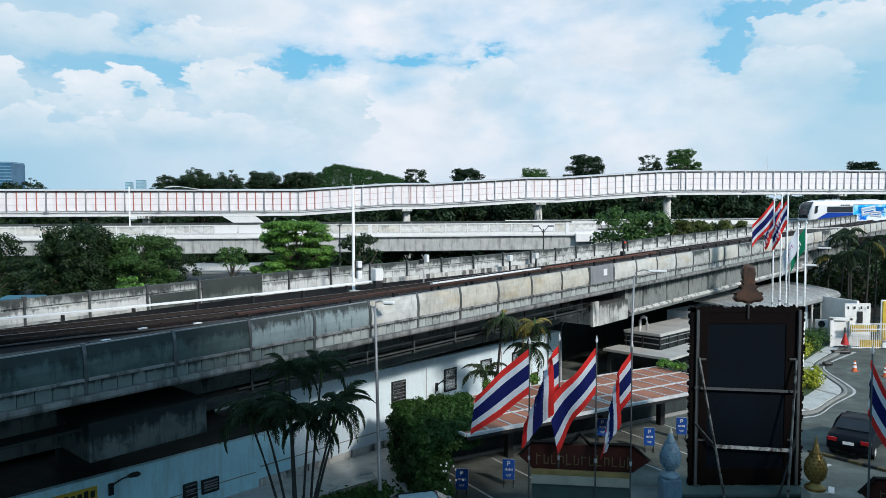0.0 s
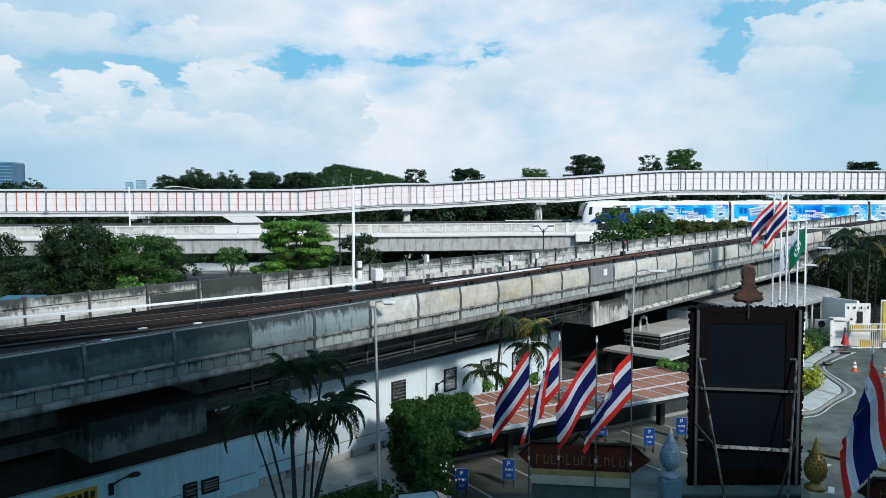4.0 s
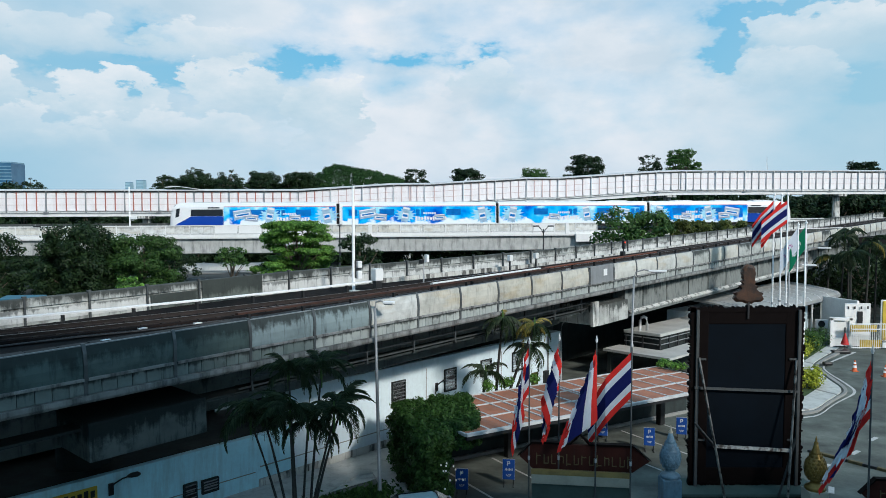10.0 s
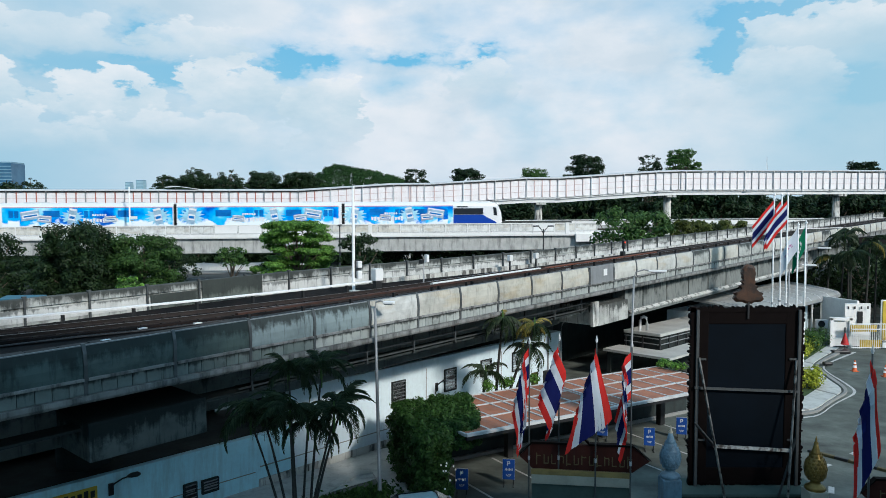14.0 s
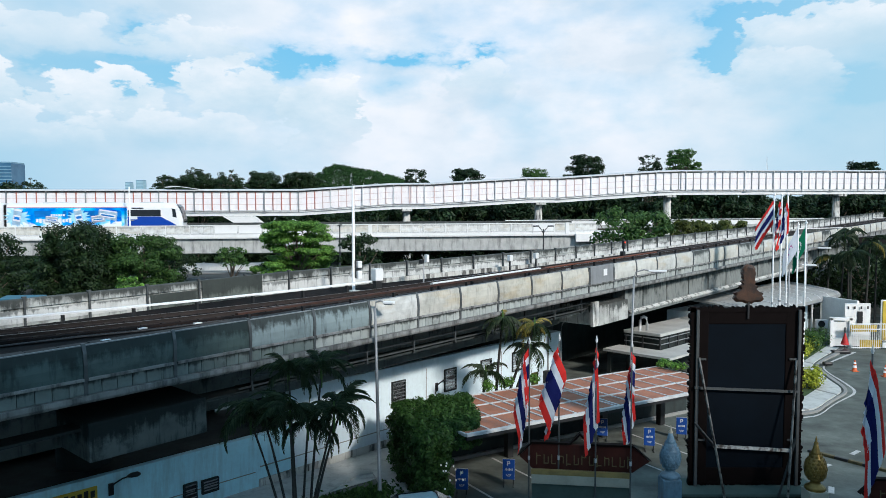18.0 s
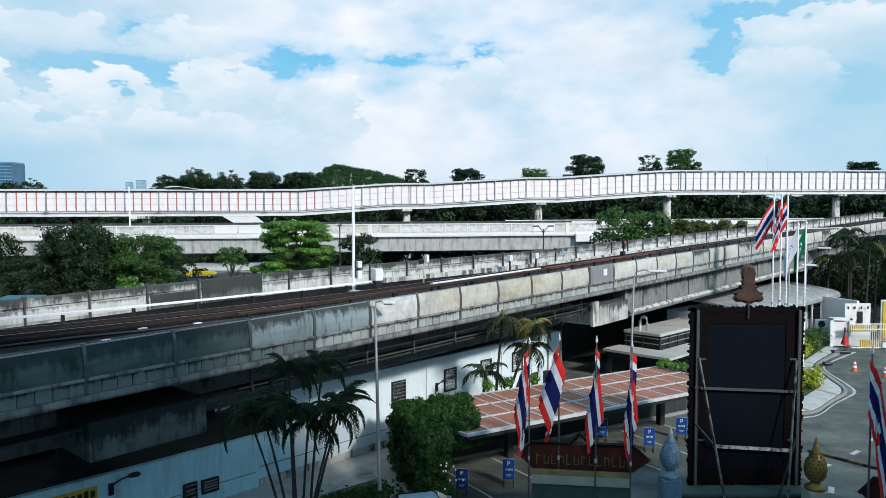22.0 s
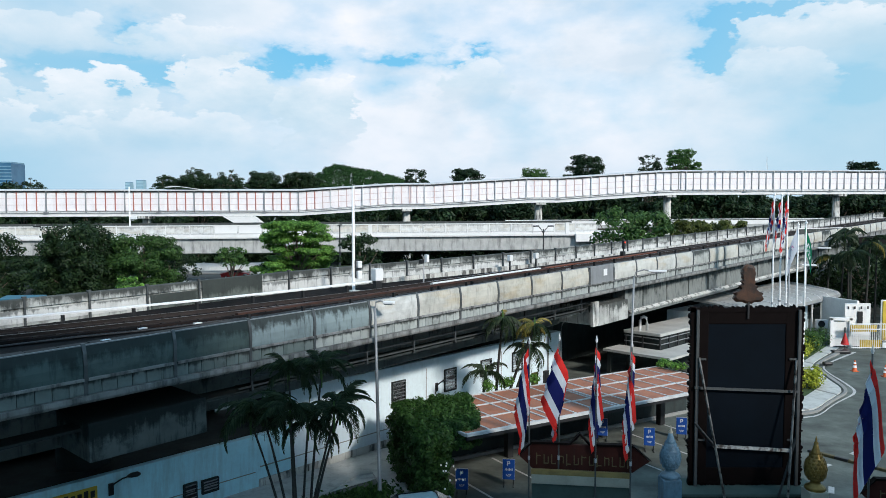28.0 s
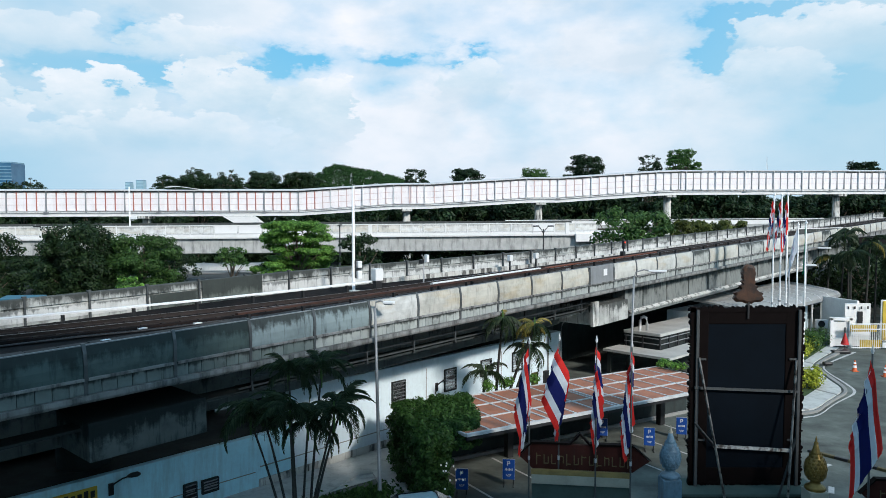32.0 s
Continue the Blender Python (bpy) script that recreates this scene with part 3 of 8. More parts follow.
    shade = noise_of(nt, mp.outputs[0], 2.7, 6, 0.5)
    cloud = ramp_of(nt, shade, [(0.32, (0.66, 0.75, 0.83)), (0.5, (0.81, 0.85, 0.9)), (0.64, (0.9, 0.9, 0.93)), (0.78, (0.97, 0.94, 0.96))])
    haze = ramp_of(nt, sep.outputs["Z"], [(0.01, grey(0.5)), (0.13, grey(0.0))])
    mask = ramp_of(nt, cover, [(-0.12, grey(0.0)), (0.1, grey(0.5)), (0.34, grey(1.0))])
    col = mix_of(nt, mask, blue, cloud)
    col = mix_of(nt, haze, col, (0.62, 0.74, 0.85))
    # clearer, bluer air low to the west
    wide = ramp_of(nt, math_node("MULTIPLY", sep.outputs["X"], -1.0), [(0.12, grey(0.0)), (0.5, grey(0.84))])
    low = ramp_of(nt, sep.outputs["Z"], [(0.03, grey(1.0)), (0.2, grey(0.85))])
    col = mix_of(nt, mix_of(nt, 1.0, wide, low, "MULTIPLY"), col, (0.36, 0.6, 0.75))
    east = ramp_of(nt, sep.outputs["X"], [(0.24, grey(0.0)), (0.52, grey(0.82))])
    col = mix_of(nt, east, col, (0.4, 0.63, 0.76))
    # heaped cloud: crisp lit tops, feet that melt into the haze
    puff = noise_of(nt, mp.outputs[0], 6.5, 8, 0.55)
    for x, z, wx, wz, full in HEAPS:
        dx, dz = math_node("MULTIPLY", math_node("SUBTRACT", sep.outputs["X"], x), 1 / wx), math_node("MULTIPLY", math_node("SUBTRACT", sep.outputs["Z"], z), 1 / wz)
        d2 = math_node("ADD", math_node("MULTIPLY", dx, dx), math_node("MULTIPLY", dz, dz))
        body = math_node("SUBTRACT", math_node("ADD", math_node("MULTIPLY", math_node("SUBTRACT", puff, 0.5), 3.2), 0.8), d2)
        lit = math_node("ADD", dz, math_node("MULTIPLY", math_node("SUBTRACT", fine, 0.5), 2.2))
        tone = ramp_of(nt, math_node("ADD", math_node("MULTIPLY", lit, 0.4), 0.4), [(0.08, (0.42, 0.61, 0.73)), (0.45, (0.62, 0.75, 0.83)), (0.85, (0.9, 0.91, 0.93))])
        edge = mix_of(nt, 1.0, ramp_of(nt, body, [(0.0, grey(0.0)), (0.16, grey(min(1.0, full * 1.15)))]), ramp_of(nt, math_node("ADD", dz, 0.6), [(0.0, grey(0.0)), (0.75, grey(1.0))]), "MULTIPLY")
        col = mix_of(nt, edge, col, tone)
    em = nt.nodes.new("ShaderNodeEmission")
    nt.links.new(col, em.inputs["Color"])
    em.inputs["Strength"].default_value = 1.05
    nt.links.new(em.outputs[0], nt.nodes["Material Output"].inputs["Surface"])
    return tagged(link_mesh("backdrop", bm, m), "white cloud with blue gaps, slowly drifting sky", "sky", kind="structure")


BACKDROP = sky_backdrop()

TX, TY = 0.992, 0.1262          # line of the far railway and of the avenue beside it


def far_at(s, o, z=0.0):
    """A place by the far railway: s along it, o beyond its near side, in metres."""
    return (s * TX - o * TY, 101.0 + s * TY + o * TX, z)


def far_turn():
    return math.degrees(math.atan2(TY, TX))


bm = bmesh.new()
slab(bm, [(-4000, -600), (4000, -600), (4000, 4200), (-4000, 4200)], -0.6, -0.02)
tagged(link_mesh("ground", bm, "grass"), "rough grass and soil ground under everything", "ground", kind="structure")
bm = bmesh.new()
slab(bm, [(-70, -1), (110, -1), (110, 96), (60, 90), (-70, 73)], -0.3, 0.0)
tagged(link_mesh("car_park", bm, "asphalt"), "dark patched asphalt of the car park", "car park", kind="structure")
bm = bmesh.new()
slab(bm, [far_at(s, o)[:2] for s, o in ((-320, -17), (320, -17), (320, 26), (-320, 26))], -0.3, 0.0)
tagged(link_mesh("road", bm, "road"), "grey asphalt avenue on both sides of the railway", "road", kind="structure")
for o in (-17.6, 26.0):
    bm = bmesh.new()
    slab(bm, [far_at(s, q)[:2] for s, q in ((-320, o), (320, o), (320, o + 4), (-320, o + 4))] if o > 0 else
         [far_at(s, q)[:2] for s, q in ((-320, o - 4), (320, o - 4), (320, o), (-320, o))], -0.3, 0.16)
    tagged(link_mesh("pavement", bm, "kerb"), "grey paved footway beside the avenue", "pavement", kind="structure")
bm = bmesh.new()
for s in range(-120, 121, 6):
    for o in (-12.0, 17.5):
        a = far_at(s, o)
        box(bm, (0, 0, 0.006), (2.4, 0.12, 0.006), Matrix.Translation(a) @ pose(0, 0, 0, 0, 0, far_turn()))
tagged(link_mesh("road_marking", bm, "line"), "broken white lane lines of the avenue", "road marking", kind="structure")
# tall unseen hotel behind the camera; roof steps made up to shape forecourt shade
bm = bmesh.new()
for x0, x1, h in ((-120.0, 10.6, 27.2), (10.65, 13.0, 23.4), (13.05, 19.4, 25.0), (19.45, 110.0, 21.6)):
    box(bm, ((x0 + x1) / 2, -6.5, h / 2), (x1 - x0, 12, h))
# white so that it bounces light back onto the shaded side
tagged(link_mesh("wall_south", bm, "white_wall"), "plain white unseen hotel wall behind the viewpoint, stepped to shape shade", "wall", kind="structure")

# ---- the near viaduct ----
VIA = thing("viaduct", (0, 0, 0), "stained concrete railway viaduct with grey barrier panels", "viaduct")
VIA.matrix_world = pose(-9.45, 19.23, 6.93, 0, -1.455, 47.44)      # x along it, y across, z=0 at the barrier's top
S0, S1 = -20.0, 130.0


def far_edge(s):
    """How much wider than usual the deck is at s, where a siding once left it."""
    return float(np.interp(s, (-20, 14, 20, 26, 34, 37), (3.25, 3.2, 2.4, 1.35, 0.1, 0)))


def far_track(s):
    """The far track swings out over the wide stretch."""
    return min(3.0, 2.5 * (max(0.0, 20.0 - s) / 19.0) ** 2)


def wide_side(s, y):
    return far_edge(s) if y > 8.0 else 0.0


def track_side(s, y):
    return far_track(s)


def profile_run(bm, prof, s0, s1, step=2.5, mat=0, bend=None):
    n = max(1, round((s1 - s0) / step))
    rows = []
    for i in range(n + 1):
        s = s0 + (s1 - s0) * i / n
        rows.append([(s, y + (bend(s, y) if bend else 0.0), z) for y, z in prof])
    return sweep(bm, rows, mat)


# the deck's dark colour holds the shade of its underside
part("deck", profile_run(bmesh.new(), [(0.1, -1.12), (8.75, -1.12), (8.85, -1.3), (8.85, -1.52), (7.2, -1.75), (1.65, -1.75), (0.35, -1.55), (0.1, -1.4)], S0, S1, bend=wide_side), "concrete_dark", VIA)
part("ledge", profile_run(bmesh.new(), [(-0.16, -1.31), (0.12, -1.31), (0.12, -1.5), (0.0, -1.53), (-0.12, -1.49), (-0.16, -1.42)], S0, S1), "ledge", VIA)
part("girder", profile_run(bmesh.new(), [(2.6, -1.6), (7.2, -1.6), (6.9, -3.48), (3.0, -3.48), (2.66, -3.34)], S0, 26.3), "girder_grimy", VIA, "grimy concrete girder with shade put into its tone")
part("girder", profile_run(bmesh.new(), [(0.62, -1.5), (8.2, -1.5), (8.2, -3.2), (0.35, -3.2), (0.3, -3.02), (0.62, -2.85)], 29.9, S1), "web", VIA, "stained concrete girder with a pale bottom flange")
# pale strip: the flange's lit upper face put into the colour
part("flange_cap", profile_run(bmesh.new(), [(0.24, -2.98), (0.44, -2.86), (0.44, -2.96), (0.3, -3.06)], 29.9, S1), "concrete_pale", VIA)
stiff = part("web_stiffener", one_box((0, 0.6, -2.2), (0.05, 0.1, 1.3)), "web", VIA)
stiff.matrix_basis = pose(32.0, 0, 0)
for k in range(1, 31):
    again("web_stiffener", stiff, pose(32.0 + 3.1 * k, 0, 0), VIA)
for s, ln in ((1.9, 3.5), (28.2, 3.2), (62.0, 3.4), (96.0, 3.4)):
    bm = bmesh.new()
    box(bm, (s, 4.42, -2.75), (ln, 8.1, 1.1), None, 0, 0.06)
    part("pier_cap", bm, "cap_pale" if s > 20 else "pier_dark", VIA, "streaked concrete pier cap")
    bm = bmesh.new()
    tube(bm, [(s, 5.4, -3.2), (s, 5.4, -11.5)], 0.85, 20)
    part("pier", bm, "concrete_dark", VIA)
bm = bmesh.new()
sweep(bm, [[(s, y, z) for y, z in ((0.35, -1.95), (0.5, -1.95), (0.5, -3.25), (0.35, -3.25))] for s in (26.0, 26.6)])
part("bearing_plinth", bm, "concrete_pale", VIA)
# hung cable tray and its rail along the first span
bm = bmesh.new()
for z in (-2.0, -2.3):
    box(bm, (15.5, 0.75, z), (21, 0.05, 0.05))
for s in np.arange(5.5, 26, 2.5):
    box(bm, (s, 0.75, -2.1), (0.07, 0.07, 0.75))
    box(bm, (s, 1.2, -2.45), (0.06, 1.0, 0.06))
part("cable_rail", bm, "dark_post", VIA)
part("cable_tray", profile_run(bmesh.new(), [(0.85, -2.42), (1.6, -2.42), (1.6, -2.5), (0.85, -2.5)], -4, 26), "concrete_dark", VIA)

# far parapet: concrete upstand with a recessed band, posts every 2.5 m
part("far_parapet", profile_run(bmesh.new(), [(8.66, -1.12), (8.66, -0.42), (8.7, -0.4), (8.7, -0.34), (8.62, -0.34), (8.62, -0.02), (8.66, 0.02), (8.85, 0.02), (8.85, -1.3)], S0, S1, bend=wide_side), "parapet_in", VIA,
     "mildewed pale concrete parapet")
bm = bmesh.new()
box(bm, (0, 0, -0.52), (0.08, 0.07, 1.16))
box(bm, (0, 0.02, 0.08), (0.16, 0.12, 0.06))
post = part("parapet_post", bm, "dark_post", VIA)
POST0 = S0 - 0.13
post.matrix_basis = pose(POST0, 8.57 + far_edge(POST0), 0)
for i in range(1, 60):
    again("parapet_post", post, pose(POST0 + 2.5 * i, 8.57 + far_edge(POST0 + 2.5 * i), 0), VIA)


def parapet_place(a, b, o, z):
    """On the far parapet's inner face, between a and b."""
    ya, yb = far_edge(a), far_edge(b)
    return pose((a + b) / 2, o + (ya + yb) / 2, z, 0, 0, math.degrees(math.atan2(yb - ya, b - a)))


bm = bmesh.new()
box(bm, (0, 0, 0), (2.36, 0.02, 0.5))
pl = part("parapet_plate", bm, "parapet_white", VIA, "white-washed lower parapet panel")
pl.matrix_basis = parapet_place(POST0, POST0 + 2.5, 8.635, -0.69)
for i in range(1, 56):
    again("parapet_plate", pl, parapet_place(POST0 + 2.5 * i, POST0 + 2.5 * i + 2.5, 8.635, -0.69), VIA)
for a, b, h, z, label in ((7.5, 9.8, 0.66, -0.72, "dull green-grey metal sheet"), (10.0, 13.3, 1.02, -0.48, "dark patched sheet")):
    sh = part("parapet_sheet", one_box((0, 0, 0), (b - a, 0.05, h), None, 0.02), "sheet_dull", VIA, label)
    sh.matrix_basis = parapet_place(a, b, 8.55, z)

# near barrier: bowed sheets between posts over small cladding tiles
bm = bmesh.new()
bowed = [(-0.01, 0.0), (-0.03, 0.12), (-0.045, 0.35), (-0.03, 0.6), (0.02, 0.85), (0.04, 0.85), (-0.01, 0.6), (-0.025, 0.35), (-0.01, 0.12), (0.01, 0.0)]
sweep(bm, [[(x, y, z) for y, z in bowed] for x in (-1.2, -0.4, 0.4, 1.2)])
sheet = part("barrier_panel", bm, "panel", VIA)
smoky = link_mesh("barrier_panel", bmesh.new(), "panel_smoky", VIA)
smoky.data = sheet.data.copy()
smoky.data.materials[0] = M["panel_smoky"]
middle = link_mesh("barrier_panel", bmesh.new(), "panel_mid", VIA)
middle.data = sheet.data.copy()
middle.data.materials[0] = M["panel_mid"]
blotched = link_mesh("barrier_panel", bmesh.new(), "panel_mottled", VIA)
blotched.data = sheet.data.copy()
blotched.data.materials[0] = M["panel_mottled"]
bm = bmesh.new()
for a, b in zip([(-0.02, -1.34), (-0.05, -0.85), (-0.08, -0.5), (-0.06, -0.2)], [(-0.05, -0.85), (-0.08, -0.5), (-0.06, -0.2), (0.02, 0.06)]):
    sweep(bm, [[(x, a[0], a[1]), (x, a[0] + 0.1, a[1]), (x, b[0] + 0.1, b[1]), (x, b[0], b[1])] for x in (-0.05, 0.05)])
npost = part("barrier_post", bm, "post", VIA)
bm = bmesh.new()
box(bm, (0, 0, -0.89), (2.4, 0.13, 0.08), None, 0, 0.012)
sill = part("barrier_sill", bm, "ledge", VIA)
bm = bmesh.new()
box(bm, (0, 0.06, 0.01), (2.4, 0.06, 0.035))
cap = part("barrier_cap", bm, "steel_grey", VIA)
bm = bmesh.new()
box(bm, (0, 0, 0), (0.4, 0.06, 0.36), None, 0, 0.012)
tile = part("cladding_tile", bm, "tile", VIA)
dim_tile = link_mesh("cladding_tile", bmesh.new(), "tile_grimy", VIA)
dim_tile.data = tile.data.copy()
dim_tile.data.materials[0] = M["tile_grimy"]
first = True
MOTTLED = (15, 18, 19, 26)
# the darker panel and tile copies go where the shade falls
for i in range(-8, 40):
    s = 2.5 * i
    for ob, m in ((npost, pose(s, 0, 0)), (sheet, pose(s + 1.25, 0, -0.85)), (sill, pose(s + 1.25, -0.02, 0)), (cap, pose(s + 1.25, 0, 0))):
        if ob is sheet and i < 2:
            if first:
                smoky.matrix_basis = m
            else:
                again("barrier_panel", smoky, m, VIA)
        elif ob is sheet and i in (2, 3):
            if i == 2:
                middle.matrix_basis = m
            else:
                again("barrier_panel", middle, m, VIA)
        elif ob is sheet and i in MOTTLED:
            if i == MOTTLED[0]:
                blotched.matrix_basis = m
            else:
                again("barrier_panel", blotched, m, VIA)
        elif ob is sheet and i == 4 or first:
            ob.matrix_basis = m
        elif ob is not sheet or i != 10:
            again(ob.name.split(".")[0], ob, m, VIA)
    for k in range(6):
        m = pose(s + 0.21 + 0.415 * k, 0.03, -1.12)
        if i == 3 and k == 0:
            tile.matrix_basis = m
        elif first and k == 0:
            dim_tile.matrix_basis = m
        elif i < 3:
            again("cladding_tile", dim_tile, m, VIA)
        elif i < 30:
            again("cladding_tile", tile, m, VIA)
    first = False
part("tile_backing", profile_run(bmesh.new(), [(0.04, -0.93), (0.1, -0.93), (0.1, -1.31), (0.04, -1.31)], S0, S1), "ledge", VIA)
bm = bmesh.new()
box(bm, (26.2, -0.08, -0.42), (2.3, 0.02, 0.9))
part("cover_cloth", bm, "steel_grey", VIA, "grey tarpaulin tied over one panel")
bm = bmesh.new()
box(bm, (26.5, -0.1, -0.35), (0.36, 0.012, 0.34))
part("notice", bm, "white_clean", VIA, "small white notice")

# tracks: plinths, rails and conductor rails
for c, swing in ((2.55, None), (6.25, track_side)):
    for g in (-0.72, 0.72):
        part("rail_plinth", profile_run(bmesh.new(), [(c + g - 0.35, -1.12), (c + g - 0.3, -0.9), (c + g + 0.3, -0.9), (c + g + 0.35, -1.12)], S0, S1, 2.5, 0, swing), "track", VIA)
        bm = profile_run(bmesh.new(), [(c + g - 0.07, -0.9), (c + g - 0.07, -0.87), (c + g - 0.015, -0.85), (c + g - 0.015, -0.78), (c + g - 0.036, -0.77), (c + g - 0.036, -0.74),
                                       (c + g + 0.036, -0.74), (c + g + 0.036, -0.77), (c + g + 0.015, -0.78), (c + g + 0.015, -0.85), (c + g + 0.07, -0.87), (c + g + 0.07, -0.9)], S0, S1, 2.5, 0, swing)
        part("rail", bm, "rail", VIA)
        part("rail_head", profile_run(bmesh.new(), [(c + g - 0.03, -0.739), (c + g + 0.03, -0.739), (c + g + 0.03, -0.732), (c + g - 0.03, -0.732)], S0, S1, 2.5, 0, swing), "rail_top", VIA)
part("track_slab", profile_run(bmesh.new(), [(0.25, -1.12), (0.25, -1.06), (8.6, -1.06), (8.6, -1.12)], S0, S1, 2.5, 0, wide_side), "track", VIA)
part("walkway_plate", profile_run(bmesh.new(), [(4.05, -1.05), (4.05, -0.8), (4.75, -0.8), (4.75, -1.05)], S0, S1, 10), "track", VIA)
bm = bmesh.new()
for s in np.arange(S0 + 0.4, 60, 0.7):
    for c in (1.83, 3.27, 5.53, 6.97):
        box(bm, (s, c + (far_track(s) if c > 5 else 0), -0.885), (0.2, 0.34, 0.05))
tagged(part("rail_fastening", bm, "rail", VIA), kind="stuff")
for o, s0, s1, mt in ((7.65, S0, 17.0, "white_clean"), (4.45, 18.0, 27.0, "white"), (0.75, S0, 60.0, "dark_steel"), (4.3, 27.2, 41.0, "rust_red"), (4.3, 41.2, 60.0, "rail"), (3.95, 7.0, 27.0, "rust")):
    part("conductor_cover", profile_run(bmesh.new(), [(o - 0.1, -0.47), (o - 0.1, -0.41), (o - 0.07, -0.39), (o + 0.07, -0.39), (o + 0.1, -0.41), (o + 0.1, -0.47)], s0, s1, 2.5, 0, track_side if o > 7 else None), mt, VIA,
         "white conductor-rail cover" if "white" in mt else "")
    cb = part("conductor_bracket", one_box((0, 0, -0.78), (0.1, 0.14, 0.56)), "dark_steel", VIA)
    cb.matrix_basis = pose(s0 + 0.5, o + (far_track(s0 + 0.5) if o > 7 else 0), 0)
    for s in np.arange(s0 + 3.0, s1, 2.5):
        again("conductor_bracket", cb, pose(s, o + (far_track(s) if o > 7 else 0), 0), VIA)
part("parapet_step", profile_run(bmesh.new(), [(8.35, -1.06), (8.35, -0.8), (8.6, -0.8), (8.6, -1.06)], 20.0, 90.0, 2.5, 0, wide_side), "concrete_pale", VIA, "white-washed step along the parapet")
for k, (c, r) in enumerate(((1.15, 0.05), (1.35, 0.035), (3.75, 0.04), (3.9, 0.055), (4.95, 0.045), (5.1, 0.03), (7.95, 0.05), (8.1, 0.04), (6.1, 0.05), (8.3, 0.06))):
    bm = bmesh.new()
    tube(bm, [(s, c + (far_track(s) if c > 4.9 else 0) + 0.05 * math.sin(s * 0.7 + k), -1.0 + 0.02 * math.sin(s * 1.3 + k)) for s in np.arange(S0, 80, 2.5)], r, 6)
    part("cable", bm, "dark_steel" if k % 3 else "steel_grey", VIA)
lid = part("trough_lid", one_box((0, 0, -0.775), (0.92, 0.56, 0.05), None, 0.01), "trough", VIA)
lid.matrix_basis = pose(S0 + 0.5, 4.4, 0)
rng = random.Random(3)
for k in range(1, 90):
    again("trough_lid", lid, pose(S0 + 0.5 + 0.95 * k, 4.4 + rng.uniform(-0.03, 0.03), rng.uniform(0, 0.012), 0, 0, rng.uniform(-1.5, 1.5)), VIA)
blk = part("rail_support", one_box((0, 0, -0.98), (0.3, 0.95, 0.16), None, 0.015), "trough", VIA)
blk.matrix_basis = pose(S0 + 0.3, 2.55, 0)
for k in range(1, 60):
    for c in (2.55, 6.25):
        again("rail_support", blk, pose(S0 + 0.3 + 1.2 * k, c + (far_track(S0 + 0.3 + 1.2 * k) if c > 5 else 0), rng.uniform(-0.02, 0.01)), VIA)
for s, o in ((4.2, 5.6), (6.0, 5.0), (2.4, 4.4), (17.6, 3.4), (30.0, 4.5), (40.0, 4.4)):
    part("trackside_plate", one_box((s, o, -0.74), (0.3, 0.16, 0.04), None, 0.01), "white", VIA)
part("relay_box", one_box((14.6, 1.2, -0.85), (0.5, 0.4, 0.3), None, 0.02), "yellow", VIA, "small yellow-orange track box")


def v_at(s, o, z):
    return VIA.matrix_world @ Vector((s, o, z))


# things that stand on the viaduct
def on_viaduct(name, s, o, label, cat):
    p = v_at(s, o, -1.06)
    return thing(name, tuple(p), label, cat, turn=47.44)


mast = on_viaduct("radio_mast", 16.35, 8.3, "tall white steel mast beside the railway track", "mast")
bm = bmesh.new()
tube(bm, [(0, 0, 0), (0, 0, 2.4), (0, 0, 5.3)], [0.085, 0.078, 0.066], 14)
part("pole", bm, "white_clean", mast)
part("base", one_box((0, 0, 0.1), (0.5, 0.5, 0.2), None, 0.03), "concrete_pale", mast)
part("top_cap", one_box((0, 0, 5.35), (0.12, 0.12, 0.14), None, 0.02), "white_clean", mast)
part("equipment_box", one_box((0.24, -0.12, 1.5), (0.26, 0.24, 0.34), None, 0.03), "white_clean", mast)
part("equipment_box", one_box((0.24, -0.12, 0.98), (0.26, 0.24, 0.4), None, 0.03), "white_clean", mast)
part("bracket", one_box((0.15, -0.05, 1.28), (0.3, 0.1, 0.9)), "dark_steel", mast)
cab = on_viaduct("signal_cabinet", 17.95, 8.3, "white steel cabinet on a stand by the track", "cabinet")
part("housing", one_box((0, 0, 0.85), (0.52, 0.36, 0.62), None, 0.03), "white_clean", cab)
part("stand", one_box((0, 0, 0.26), (0.4, 0.25, 0.52), None, 0.01), "dark_steel", cab)
cam_post = on_viaduct("camera_post", 21.2, 8.1, "thin grey post with a white box and dark bracket", "post")
bm = bmesh.new()
tube(bm, [(0, 0, 0), (0, 0, 1.5), (-0.12, 0, 1.65)], 0.045, 8)
part("pole", bm, "steel_grey", cam_post)
part("white_box", one_box((0.25, 0, 1.45), (0.2, 0.2, 0.42), None, 0.02), "white_clean", cam_post)
part("bracket", one_box((-0.16, 0, 1.3), (0.24, 0.2, 0.24), None, 0.02), "black", cam_post)
for s, h in ((29.1, 0.9), (31.9, 0.85)):
    c = on_viaduct("junction_box", s, 8.2, "small pale junction box on the parapet rail", "box")
    part("housing", one_box((0, 0, h), (0.3, 0.25, 0.36), None, 0.02), "white", c)
    part("stand", one_box((0, 0, h * 0.5), (0.08, 0.08, h)), "dark_steel", c)
sig = on_viaduct("railway_signal", 40.2, 6.4, "black railway signal post showing a red light", "signal")
bm = bmesh.new()
tube(bm, [(0, 0, 0), (0, 0, 1.5)], 0.05, 8)
part("pole", bm, "black", sig)
part("signal_head", one_box((0, 0, 1.15), (0.25, 0.18, 0.62), None, 0.04), "black", sig)
part("control_box", one_box((-0.1, 0, 0.5), (0.36, 0.25, 0.34), None, 0.03), "black", sig)
